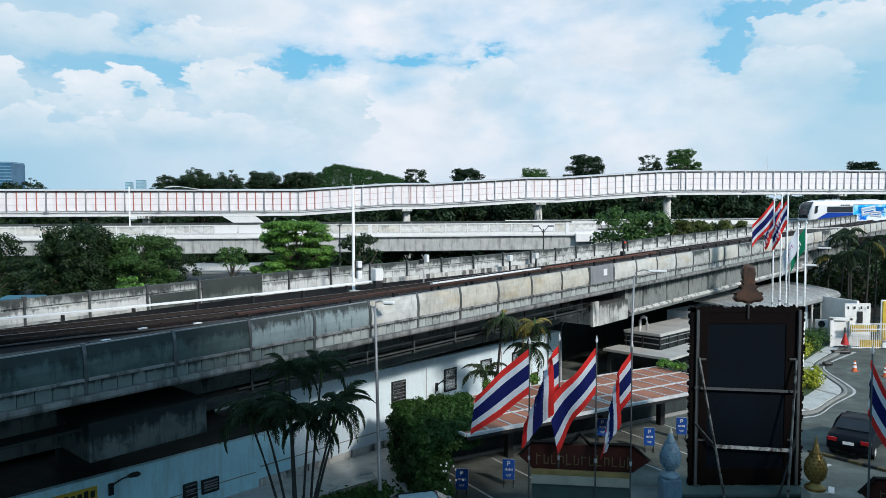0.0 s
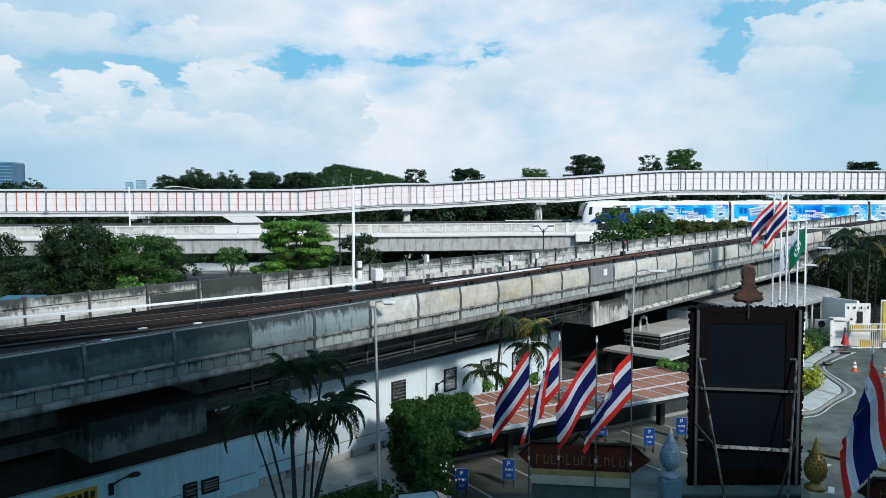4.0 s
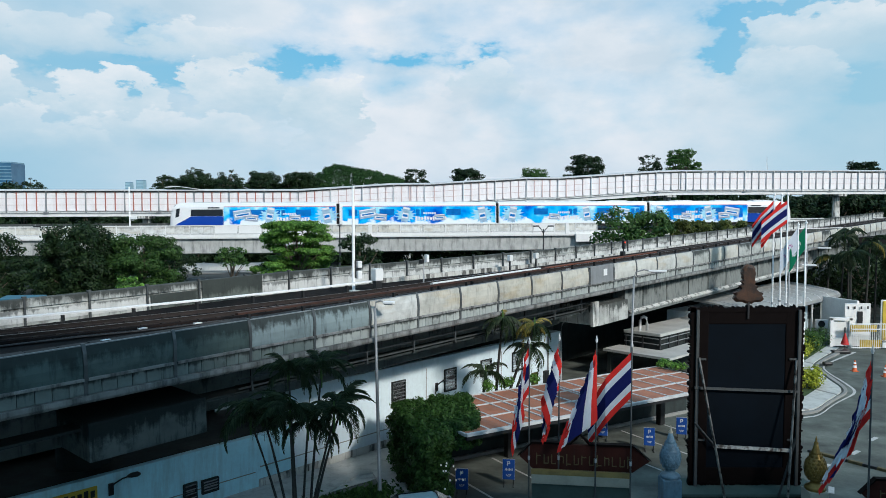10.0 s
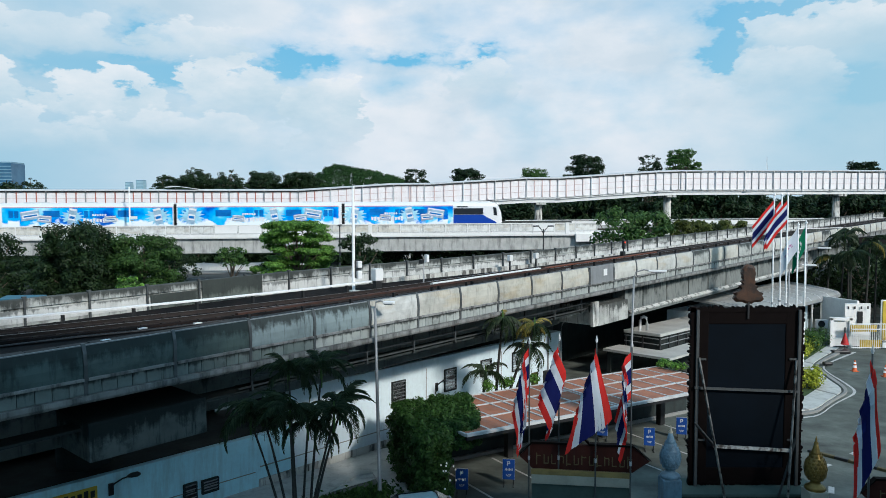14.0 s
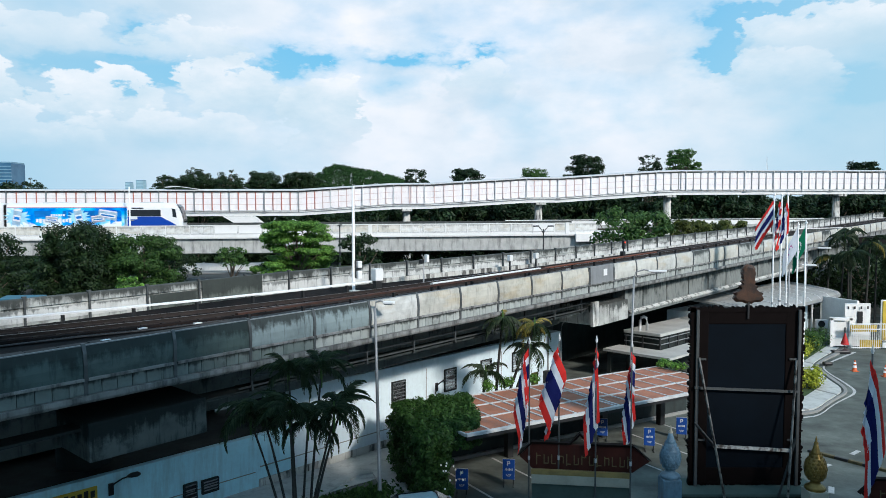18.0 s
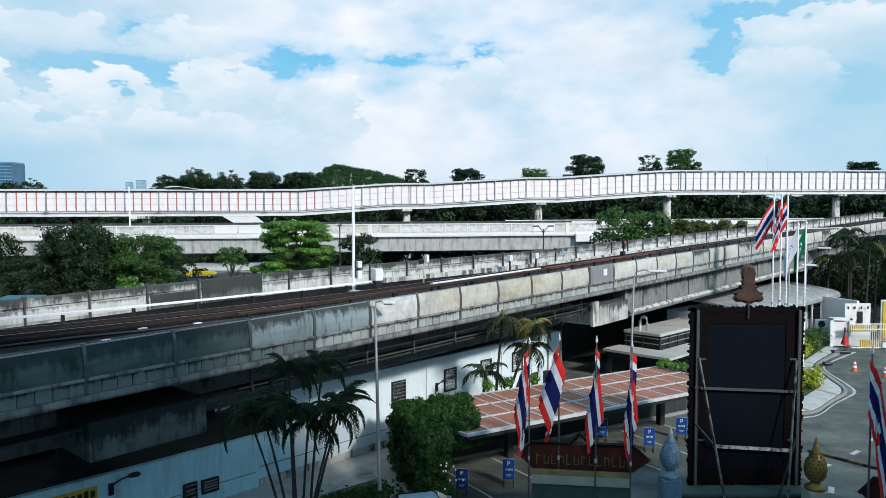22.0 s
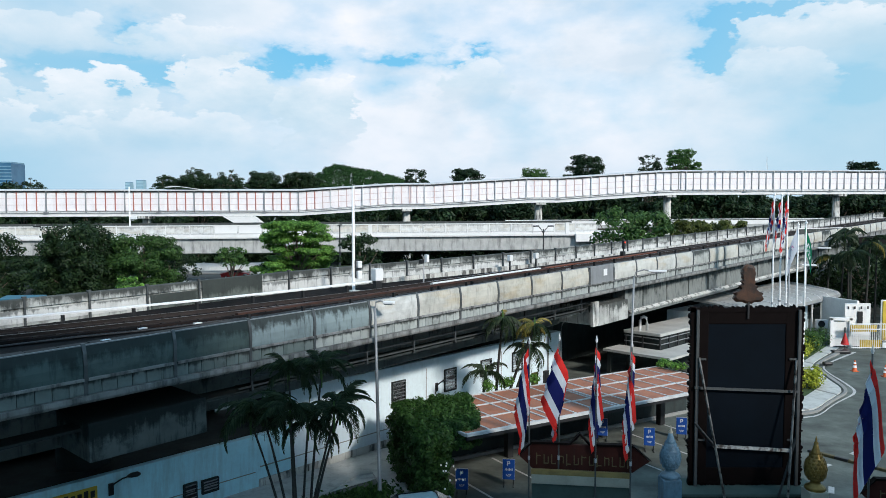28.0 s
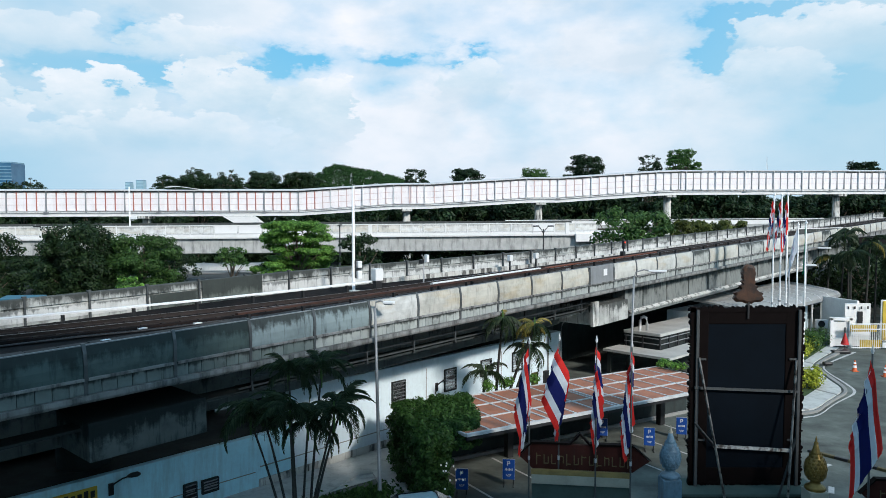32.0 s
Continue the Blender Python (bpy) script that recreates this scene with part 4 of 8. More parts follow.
M["red_glow"] = glowing("red signal light", (0.8, 0.05, 0.02), 0.7)
bm = bmesh.new()
tube(bm, [(0.02, -0.08, 1.3), (0.02, -0.14, 1.3)], 0.06, 12)
part("lamp", bm, "red_glow", sig, "lit red lamp")

# ---- the low white building under the viaduct ----
HUT = thing("utility_building", (-9.45, 19.23, 0), "low white rendered building with louvred vents under the viaduct", "building", turn=47.44)
OW = 3.78
part("wall", one_box((-2.275, OW + 0.15, 1.0), (22.95, 0.3, 2.0)), "cyan_wall", HUT, "pale cyan lower wall")
part("wall", one_box((18.675, OW + 0.13, 1.75), (18.95, 0.3, 3.5)), "white_wall", HUT)
part("wall", one_box((28.0, OW + 1.7, 1.75), (0.3, 2.84, 3.5)), "white_wall", HUT)
# black of the gap over the wall is put into this roof
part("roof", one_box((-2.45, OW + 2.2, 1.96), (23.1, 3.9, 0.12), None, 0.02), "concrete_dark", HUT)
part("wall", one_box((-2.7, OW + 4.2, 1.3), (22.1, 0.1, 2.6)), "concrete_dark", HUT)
part("plinth_band", one_box((17.95, OW - 0.03, 0.16), (20.4, 0.06, 0.3)), "concrete_pale", HUT)
part("string_course", one_box((12.9, OW - 0.015, 0.78), (10.2, 0.03, 0.04)), "kerb", HUT)
part("string_course", one_box((3.8, OW - 0.012, 0.62), (7.6, 0.024, 0.03)), "kerb", HUT)
for s in (9.25, 16.9, 22.6):
    part("wall_joint", one_box((s, OW - 0.012, 1.6), (0.05, 0.03, 3.0)), "kerb", HUT)


def louvre(s, z, w, h):
    bm = bmesh.new()
    t = 0.05
    for c, sz in (((0, 0, h / 2 - t / 2), (w, 0.1, t)), ((0, 0, -h / 2 + t / 2), (w, 0.1, t)), ((-w / 2 + t / 2, 0, 0), (t, 0.1, h)), ((w / 2 - t / 2, 0, 0), (t, 0.1, h))):
        box(bm, c, sz)
    v = part("vent", bm, "concrete_dark", HUT, "dark louvred vent")
    v.matrix_basis = pose(s, OW - 0.05, z)
    part("vent_back", one_box((0, 0.04, 0), (w - 0.08, 0.02, h - 0.08)), "black", v)
    n = max(4, int(h / 0.15))
    sl = part("slat", one_box((0, 0, 0), (w - 0.1, 0.12, 0.02), pose(0, 0, 0, -35)), "steel_grey", v)
    sl.matrix_basis = pose(0, -0.01, -h / 2 + 0.1)
    for k in range(1, n):
        again("slat", sl, pose(0, -0.01, -h / 2 + 0.1 + (h - 0.2) * k / (n - 1)), v)


for s, z, w, h in ((15.07, 2.26, 0.85, 1.15), (18.55, 2.3, 0.85, 1.1), (21.3, 2.45, 0.85, 0.85), (23.95, 2.38, 0.9, 1.05), (4.93, 0.55, 0.5, 0.8), (5.7, 0.66, 0.66, 0.5)):
    louvre(s, z, w, h)
part("small_window", one_box((25.6, OW - 0.03, 1.1), (0.62, 0.06, 0.8), None, 0.02), "leaf_olive", HUT, "small green-tinted window")
bm = bmesh.new()
tube(bm, [(26.83, OW - 0.08, 0), (26.83, OW - 0.08, 3.4)], 0.05, 8)
part("downpipe", bm, "steel_grey", HUT)
part("meter_box", one_box((26.6, OW - 0.1, 1.1), (0.36, 0.2, 0.7), None, 0.03), "black", HUT)
for s, z, d in ((17.6, 2.15, 1), (2.2, 1.55, 1)):
    lamp = thing("wall_lamp", tuple(HUT.matrix_world @ Vector((s, OW, z))), "black bracket lamp fixed to the white wall", "lamp", turn=47.44)
    bm = bmesh.new()
    tube(bm, [(0, -0.04, 0.0), (0.04, -0.22, 0.18), (0.22, -0.4, 0.34), (0.42, -0.46, 0.38)], 0.026, 8)
    part("arm", bm, "black", lamp)
    part("plate", one_box((0, -0.03, -0.05), (0.16, 0.06, 0.4), None, 0.01), "black", lamp)
    bm = bmesh.new()
    tube(bm, [(0.36, -0.45, 0.38), (0.46, -0.48, 0.4), (0.66, -0.52, 0.4), (0.74, -0.53, 0.38)], [0.04, 0.08, 0.085, 0.04], 10)
    part("head", bm, "dark_steel", lamp)
    if s > 10:
        bm = bmesh.new()
        tube(bm, [(0.0, -0.1, -0.1), (-0.18, -0.14, -0.28), (-0.1, -0.14, -0.45), (0.1, -0.14, -0.38)], 0.03, 6)
        part("cable_loop", bm, "black", lamp)
ys = thing("wall_sign", tuple(HUT.matrix_world @ Vector((0.9, OW - 0.05, 1.5))), "yellow sign with dark lettering on the wall", "sign", turn=47.44)
part("plate", one_box((0, 0, 0), (1.7, 0.05, 0.5), None, 0.01), "yellow", ys)
bm = bmesh.new()
for k in range(8):
    box(bm, (-0.7 + 0.2 * k, -0.03, 0.02), (0.13, 0.012, 0.22 if k % 3 else 0.3))
part("lettering", bm, "black", ys)

# ---- the far railway viaduct in the middle of the avenue ----
FAR = thing("viaduct", (0, 0, 0), "long pale concrete railway viaduct over the avenue", "viaduct")
FAR.matrix_world = pose(0, 101.0, 8.7, 0, -0.28, far_turn())      # z=0 at the near parapet's top
F0, F1 = -290.0, 150.0
part("deck", profile_run(bmesh.new(), [(-2.3, -1.3), (6.2, -1.3), (6.2, -1.75), (-2.3, -1.75)], F0, F1, 20), "concrete_dark", FAR)
part("girder", profile_run(bmesh.new(), [(-2.05, -1.75), (6.0, -1.75), (5.2, -3.72), (-1.5, -3.72), (-1.9, -3.6)], F0, F1, 20), "concrete", FAR, "rain-streaked concrete box girder")
part("ledge", profile_run(bmesh.new(), [(-2.5, -1.48), (-2.2, -1.48), (-2.2, -1.72), (-2.45, -1.72)], F0, F1, 20), "white", FAR)
part("far_parapet", profile_run(bmesh.new(), [(6.0, -1.3), (6.0, 0.22), (6.2, 0.22), (6.2, -1.3)], F0, F1, 20), "parapet_in", FAR)
part("coping", profile_run(bmesh.new(), [(5.95, 0.22), (5.95, 0.32), (6.25, 0.32), (6.25, 0.22)], 10, F1, 20), "white", FAR)
part("parapet_face", profile_run(bmesh.new(), [(5.95, -0.5), (5.95, 0.1), (5.99, 0.1), (5.99, -0.5)], 20, F1, 20), "white", FAR)
part("top_rail", profile_run(bmesh.new(), [(-2.42, -0.08), (-2.42, 0.04), (-2.24, 0.04), (-2.24, -0.08)], F0, 24, 20), "white", FAR)
part("mid_rail", profile_run(bmesh.new(), [(-2.42, -1.14), (-2.42, -1.02), (-2.24, -1.02), (-2.24, -1.14)], F0, 24, 20), "steel_pale", FAR)
part("sill_beam", profile_run(bmesh.new(), [(-2.4, -1.48), (-2.4, -1.16), (-2.22, -1.16), (-2.22, -1.48)], F0, 24, 20), "white", FAR)
for c in (1.55, 4.4):
    for g in (-0.72, 0.72):
        part("rail", profile_run(bmesh.new(), [(c + g - 0.04, -1.3), (c + g - 0.04, -0.98), (c + g + 0.04, -0.98), (c + g + 0.04, -1.3)], F0, F1, 40), "rail", FAR)
bm = one_box((0, 0, 0.45), (2.8, 0.05, 0.92))
fp = part("parapet_panel", bm, "panel_far", FAR)
bm = one_box((0, -0.03, -0.7), (0.12, 0.16, 1.5), None, 0.01)
fq = part("parapet_post", bm, "white", FAR)
bm = one_box((0, -0.04, -0.72), (0.5, 0.2, 1.56), None, 0.02)
fw = part("parapet_pier", bm, "white", FAR, "broad white pier in the parapet")
bm = one_box((0, 0, 0.45), (2.8, 0.07, 1.0))
fc = part("parapet_plate", bm, "white_clean", FAR, "plain white replacement plate")
fp.matrix_basis, fq.matrix_basis, fw.matrix_basis, fc.matrix_basis = pose(-88.5, -2.33, -1.0), pose(-90, -2.33, 0), pose(-44.2, -2.33, 0), pose(-28.5, -2.33, -1.0)
for i in range(1, 38):
    s = -90 + 3.0 * i
    if i != 20 and s < 20:
        again("parapet_plate" if i in (21, 34) else "parapet_panel", fc if i in (21, 34) else fp, pose(s + 1.5, -2.33, -1.0), FAR)
    if s < 22:
        again("parapet_post", fq, pose(s, -2.33, 0), FAR)
for s in (-10.0, 16.8):
    again("parapet_pier", fw, pose(s, -2.33, 0), FAR)
for s in range(-285, 150, 30):
    bm = bmesh.new()
    tube(bm, [(s, 1.9, -3.7), (s, 1.9, -4.4), (s, 1.9, -9.4)], [1.6, 0.9, 0.9], 16)
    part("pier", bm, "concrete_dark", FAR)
part("abutment_block", one_box((19.3, -2.6, -2.0), (2.8, 0.6, 1.1), None, 0.03), "white", FAR)

# junction deck where the two lines run together
bm = bmesh.new()
slab(bm, [(30, 72), (80, 122), (140, 118), (140, 80), (84, 84)], 7.2, 7.72)
tagged(link_mesh("junction_deck", bm, "track"), "dark ballast deck where the two railway lines meet", "deck", kind="structure")
JW = thing("guard_wall", (0, 0, 0), "low white parapet wall across the junction deck", "wall")
JW.matrix_world = pose(38, 79.0, 7.7, 0, 0, 34)
part("wall", one_box((16, 0, 0.4), (32, 0.2, 0.8), None, 0.02), "parapet_in", JW)
part("coping", one_box((16, 0, 0.83), (32, 0.3, 0.08)), "white", JW)

# ---- covered footbridge behind the railway ----
WALK = thing("footbridge", (-65.7, 110.8, 0), "long white covered footbridge with faded red mullions", "footbridge", turn=6.75)
W_NODES = ((0.0, 13.52), (43.5, 13.66), (58.2, 14.68), (64.0, 14.74), (80.0, 15.74), (85.2, 15.78), (102.2, 16.95), (106.0, 17.08), (138.2, 17.28), (190.0, 17.4), )


def walk_top(s):
    if s <= 0:
        return W_NODES[0][1]
    for (a, za), (b, zb) in zip(W_NODES, W_NODES[1:]):
        if s <= b:
            return za + (zb - za) * (s - a) / (b - a)
    return W_NODES[-1][1]


stops = [-70.0, -35.0] + [s for s, _ in W_NODES]


def walk_run(prof):
    return sweep(bmesh.new(), [[(s, y, walk_top(s) + z) for y, z in prof] for s in stops])


part("roof", walk_run([(-0.35, -0.12), (-0.35, 0.0), (1.6, 0.22), (3.5, 0.0), (3.5, -0.12)]), "steel_pale", WALK)
part("fascia", walk_run([(-0.3, -0.3), (-0.3, -0.12), (-0.12, -0.12), (-0.12, -0.3)]), "dark_steel", WALK)
part("deck_beam", walk_run([(-0.25, -4.0), (-0.25, -3.32), (3.4, -3.32), (3.4, -4.0)]), "white", WALK)
part("sill_rail", walk_run([(-0.32, -3.22), (-0.32, -3.12), (-0.2, -3.12), (-0.2, -3.22)]), "steel_pale", WALK)
part("pipe", walk_run([(-0.42, -3.5), (-0.42, -3.42), (-0.3, -3.42), (-0.3, -3.5)]), "steel_grey", WALK)
for z in (-1.3, -2.25):
    part("panel_rail", walk_run([(-0.19, z), (-0.19, z + 0.05), (-0.14, z + 0.05), (-0.14, z)]), "walk_rose", WALK)
part("back_wall", walk_run([(3.3, -3.3), (3.3, -0.2), (3.4, -0.2), (3.4, -3.3)]), "walk_panel", WALK)
posts = [0.3 + 5.67 * k for k in range(-8, 4)] + [22.3 + 5.27 * k for k in range(5)] + [48.35 + 4.95 * k for k in range(4)] + [69.4 + 5.2 * k for k in range(4)] + [90.6 + 5.55 * k for k in range(3)] + [106.9 + 5.15 * k for k in range(17)]
bmp = one_box((0, -0.3, -1.75), (0.14, 0.16, 3.3))
wp = part("bay_post", bmp, "steel_grey", WALK)
wp.matrix_basis = pose(posts[0], 0, walk_top(posts[0]))
bmm = one_box((0, -0.2, -1.75), (0.14, 0.12, 2.85))
wm = part("mullion", bmm, "walk_red", WALK)
wg = link_mesh("mullion", one_box((0, -0.2, -1.75), (0.12, 0.12, 2.85)), "steel_grey", WALK)
wg.matrix_basis = pose(106.0, 0, walk_top(106.0))
wr = part("mullion", one_box((0, -0.2, -1.75), (0.11, 0.12, 2.85)), "walk_rose", WALK)
wr.matrix_basis = pose(61.0, 0, walk_top(61.0))
wpp = part("bay_post", one_box((0, -0.3, -1.75), (0.13, 0.16, 3.3)), "steel_pale", WALK)
wpp.matrix_basis = pose(190.0, 0, walk_top(190.0))
mullion_first = True
bracket = part("bracket", one_box((0, -0.45, -3.42), (0.7, 0.22, 0.2), None, 0.02), "steel_grey", WALK)
bracket.matrix_basis = pose(posts[0], 0, walk_top(posts[0]))
meshes = {}
for a, b in zip(posts, posts[1:]):
    again("bay_post", wp if b < 46 else wpp, pose(b, 0, walk_top(b)), WALK)
    if posts.index(b) % 3 == 0:
        again("bracket", bracket, pose(b, 0, walk_top(b)), WALK)
    w = (b - a) / 4
    for k in range(4):
        if k:
            s = a + w * k
            m = pose(s, 0, walk_top(s))
            if mullion_first:
                wm.matrix_basis, mullion_first = m, False
            else:
                again("mullion", wm if s < 46 else wr if s < 92 else wg, m, WALK)
        s = a + w * (k + 0.5)
        key = round(w, 2)
        m = pose(s, -0.12, walk_top(s) - 1.74)
        if key not in meshes:
            bm = bmesh.new()
            hw, hh, c = w / 2 - 0.05, 1.38, 0.2
            ring = [(-hw + c, -hh), (hw - c, -hh), (hw, -hh + c), (hw, hh - c), (hw - c, hh), (-hw + c, hh), (-hw, hh - c), (-hw, -hh + c)]
            sweep(bm, [[(x, y, z) for x, z in ring] for y in (-0.03, 0.03)])
            meshes[key] = part("panel", bm, "walk_panel", WALK)
            meshes[key].matrix_basis = m
        else:
            again("panel", meshes[key], m, WALK)
for s in (20.0, 60.4, 82.2, 104.4, 135.0, -20.0):
    bm = bmesh.new()
    tube(bm, [(s, 1.5, -0.2), (s, 1.5, walk_top(s) - 3.9)], 0.62, 16)
    part("pier", bm, "concrete_pale", WALK)
    part("pier_head", one_box((s, 1.5, walk_top(s) - 4.15), (1.6, 3.6, 0.4), None, 0.04), "concrete_pale", WALK)
# stair flight that leaves the bridge
STAIR = thing("footbridge_stair", (-65.7, 110.8, 0), "white stair flight hung from the footbridge", "stair", turn=6.75)
bm = bmesh.new()
sweep(bm, [[(32.0 + 0.0, y, 9.6), (37.0, y, 9.6), (41.5, y, 6.0), (38.0, y, 6.0)] for y in (-2.0, -1.85)])
part("side_panel", bm, "white", STAIR)
for k in range(14):
    part("step", one_box((33.2 + 0.3 * k, -1.1, 9.4 - 0.2 * k), (0.32, 1.5, 0.06)), "concrete_pale", STAIR)
bm = bmesh.new()
tube(bm, [(40.0, -2, 9.4), (38.6, -2, 6.8)], 0.12, 6)
tube(bm, [(43.0, -2, 9.0), (42.2, -2, 7.4)], 0.12, 6)
tube(bm, [(42.5, -2, 9.05), (44.6, -2, 8.4)], 0.12, 6)
part("brace", bm, "white", STAIR)

bm = bmesh.new()
arc = [(23.3, 13.95), (24.2, 14.15), (25.3, 14.1), (26.6, 13.95), (28.2, 13.7)]
sweep(bm, [[(x, -0.6, z), (x, 1.6, z), (x, 1.6, z + 0.09), (x, -0.6, z + 0.09)] for x, z in arc])
part("stair_roof", bm, "white", STAIR, "thin curved white roof sheet")
part("roof_prop", one_box((24.6, 0.5, 13.8), (0.1, 0.1, 0.6)), "steel_grey", STAIR)
part("roof_prop", one_box((27.4, 0.5, 13.7), (0.1, 0.1, 0.4)), "steel_grey", STAIR)

# slim masts and lamps along the avenue
for x, y, h, col in ((-39.9, 94.0, 13.5, "white_clean"),):
    t = thing("camera_mast", (x, y, 0), "slim white mast with a camera box beside the railway", "mast")
    bm = bmesh.new()
    tube(bm, [(0, 0, 0), (0, 0, h)], [0.14, 0.09], 8)
    part("pole", bm, col, t)
    part("camera_box", one_box((0.5, 0, 9.55), (0.8, 0.4, 0.4), None, 0.05), "white_clean", t)
    part("crossarm", one_box((0.25, 0, 9.2), (0.6, 0.08, 0.08)), "steel_grey", t)


def street_lamp(at, h, arm=1.1, turn=0.0, col="dark_steel", two=True):
    t = thing("street_lamp", at, "dark two-armed street lamp by the avenue" if two else "grey single-armed street lamp", "street lamp", turn=turn)
    bm = bmesh.new()
    tube(bm, [(0, 0, 0), (0, 0, h)], [0.1, 0.06], 8)
    part("pole", bm, col, t)
    for sg in ((-1, 1) if two else (1,)):
        bm = bmesh.new()
        tube(bm, [(0, 0, h - 0.5), (sg * arm * 0.4, 0, h - 0.1), (sg * arm, 0, h + 0.25)], 0.05, 6)
        part("arm", bm, col, t)
        part("lamp_head", one_box((sg * (arm + 0.3), 0, h + 0.3), (0.7, 0.26, 0.14), pose(0, 0, 0, 0, 0, 0), 0.05), col, t)
    return t


street_lamp((-39.0, 73.0, 0), 8.6, 0.9)
street_lamp((10.9, 80.0, 0), 8.5, 0.5)
street_lamp((-11.2, 80.0, 0), 8.6, 0.3, 90)

# far towers and a lattice mast on the skyline
def tower(at, w, dpt, h, floors, label, skin="tower"):
    t = thing("office_tower", at, label, "tower")
    part("body", one_box((0, 0, h / 2), (w, dpt, h)), skin, t)
    part("roof_parapet", one_box((0, 0, h + 0.8), (w * 0.98, dpt * 0.98, 1.6)), "tower_band", t)
    band = part("floor_band", one_box((0, -dpt / 2, 0), (w + 0.6, 0.8, 1.1)), "tower_band", t)
    band.matrix_basis = pose(0, 0, h * 0.3)
    for k in range(1, floors):
        again("floor_band", band, pose(0, 0, h * (0.3 + 0.7 * k / floors)), t)
    return t


tower((-549.5, 900, 0), 66, 30, 67, 12, "blue glass office tower on the skyline")
tower((-636, 1500, 0), 10, 16, 66, 8, "distant pale blue tower", "tower_pale")
tower((-612, 1500, 0), 15, 16, 70, 8, "distant pale blue tower", "tower_pale")
bm = bmesh.new()
for k in range(10):
    tube(bm, [(-1 + (k % 2) * 2, 0, 5 * k), (1 - (k % 2) * 2, 0, 5 * k + 5)], 0.07, 4)
for x in (-1, 1):
    tube(bm, [(x, 0, 0), (x * 0.4, 0, 54)], 0.1, 4)
# the mast's pale steel stands for the haze in front of it
t = thing("lattice_mast", (262.5, 600, 0), "thin grey lattice mast on the skyline", "mast")
part("lattice", bm, "steel_pale", t)

# ---- trees ----
tree((-34.0, 68, 0), 9.3, 3.9, "leaf_dark", "dense dark green street tree", 560, 0.135, 64, 0.2, 0.85)
tree((-28.4, 70, 0), 8.4, 4.0, "leaf_mid", "mid-green street tree with ragged crown", 420, 0.13, 50, 0.2, 0.6)
tree((-46.0, 76, 0), 8.2, 3.4, "leaf_dark", "dark street tree in the shade of the avenue", 300, 0.16, 40, 0.1, 0.8)
tree((-29.2, 80, 0), 6.9, 2.8, "leaf_dark", "dark street tree behind the others", 300, 0.16, 36, 0.1, 0.8)
tree((-23.0, 80, 0), 6.7, 2.1, "leaf_mid", "small thin street tree", 240, 0.15, 22, 0.7, 0.6, trunk_r=0.16)
tree((-14.3, 72, 0), 9.6, 4.8, "leaf_light", "bright green tree with flat layered boughs", 520, 0.13, 80, 0.3, 0.34, "layered")
tree((-8.0, 70, 0), 8.3, 2.6, "leaf_dark", "thin dark street tree with gaps in its crown", 220, 0.16, 34, 0.35, 0.7)
tree((-41.0, 66, 0), 6.9, 2.4, "leaf_dark", "dark street tree at the avenue", 200, 0.22, 34, 0.25, 0.8)
tree((18.1, 76, 0), 11.0, 3.2, "leaf_mid", "open-crowned green tree by the viaduct", 110, 0.2, 26, 0.6, 0.6)
tree((23.0, 82, 0), 10.5, 3.6, "leaf_mid", "green tree by the viaduct", 160, 0.22, 36, 0.45, 0.7)
for x, y, h, r in ((26.5, 85, 9.7, 2.8), (30.0, 88, 9.5, 3.0), (33.5, 91, 9.5, 3.0), (37.0, 94, 9.5, 2.8)):
    tree((x, y, 0), h, r, "leaf_olive", "olive-green clipped shrub tree by the railway", 170, 0.22, 30, 0.5, 0.6, group="shrubs by the railway", name="shrub_tree")
tree((-38.5, 86, 0), 6.0, 3.4, "leaf_dark", "dark leafy tree behind the street trees", 260, 0.17, 36, 0.08, 0.8)
tree((-47.5, 88, 0), 5.2, 3.2, "leaf_dark", "low dark tree under the far viaduct", 260, 0.17, 30, 0.08, 0.8)
tree((-14.4, 62, 0), 5.7, 1.9, "leaf_dark", "dark low shrub tree behind the viaduct", 200, 0.18, 26, 0.15, 0.7, name="shrub_tree")
tree((-26.4, 62, 0), 5.1, 1.9, "leaf_light", "low bright green shrub tree", 200, 0.17, 22, 0.3, 0.6, name="shrub_tree")

# wooded park behind the footbridge
woods = []
for k, (h, r, st) in enumerate(((15, 6.5, "round"), (14, 7.0, "spread"), (16, 6.0, "round"))):
    woods.append(tree((-115 + 12 * k, 152, 0), h, r, ("leaf_far", "leaf_dark", "leaf_far")[k], "dark green park tree beyond the avenue", 52, 0.46, 44, 0.06, 0.9, st if k != 1 else "round", 0.25, "park trees"))
rng = random.Random(5)
for y, n in ((144, 34), (153, 34), (163, 30), (172, 28)):
    for i in range(n):
        x = -125 + 255 * (i + rng.uniform(0.2, 0.8)) / n
        sc = rng.uniform(0.8, 1.02) * (1.0 if x > -15 else 0.86)
        copy_thing(woods[rng.randrange(3)], pose(x, y + 0.1 * x + rng.uniform(-3, 3), 0, 0, 0, rng.uniform(0, 360)) @ Matrix.Scale(sc, 4))
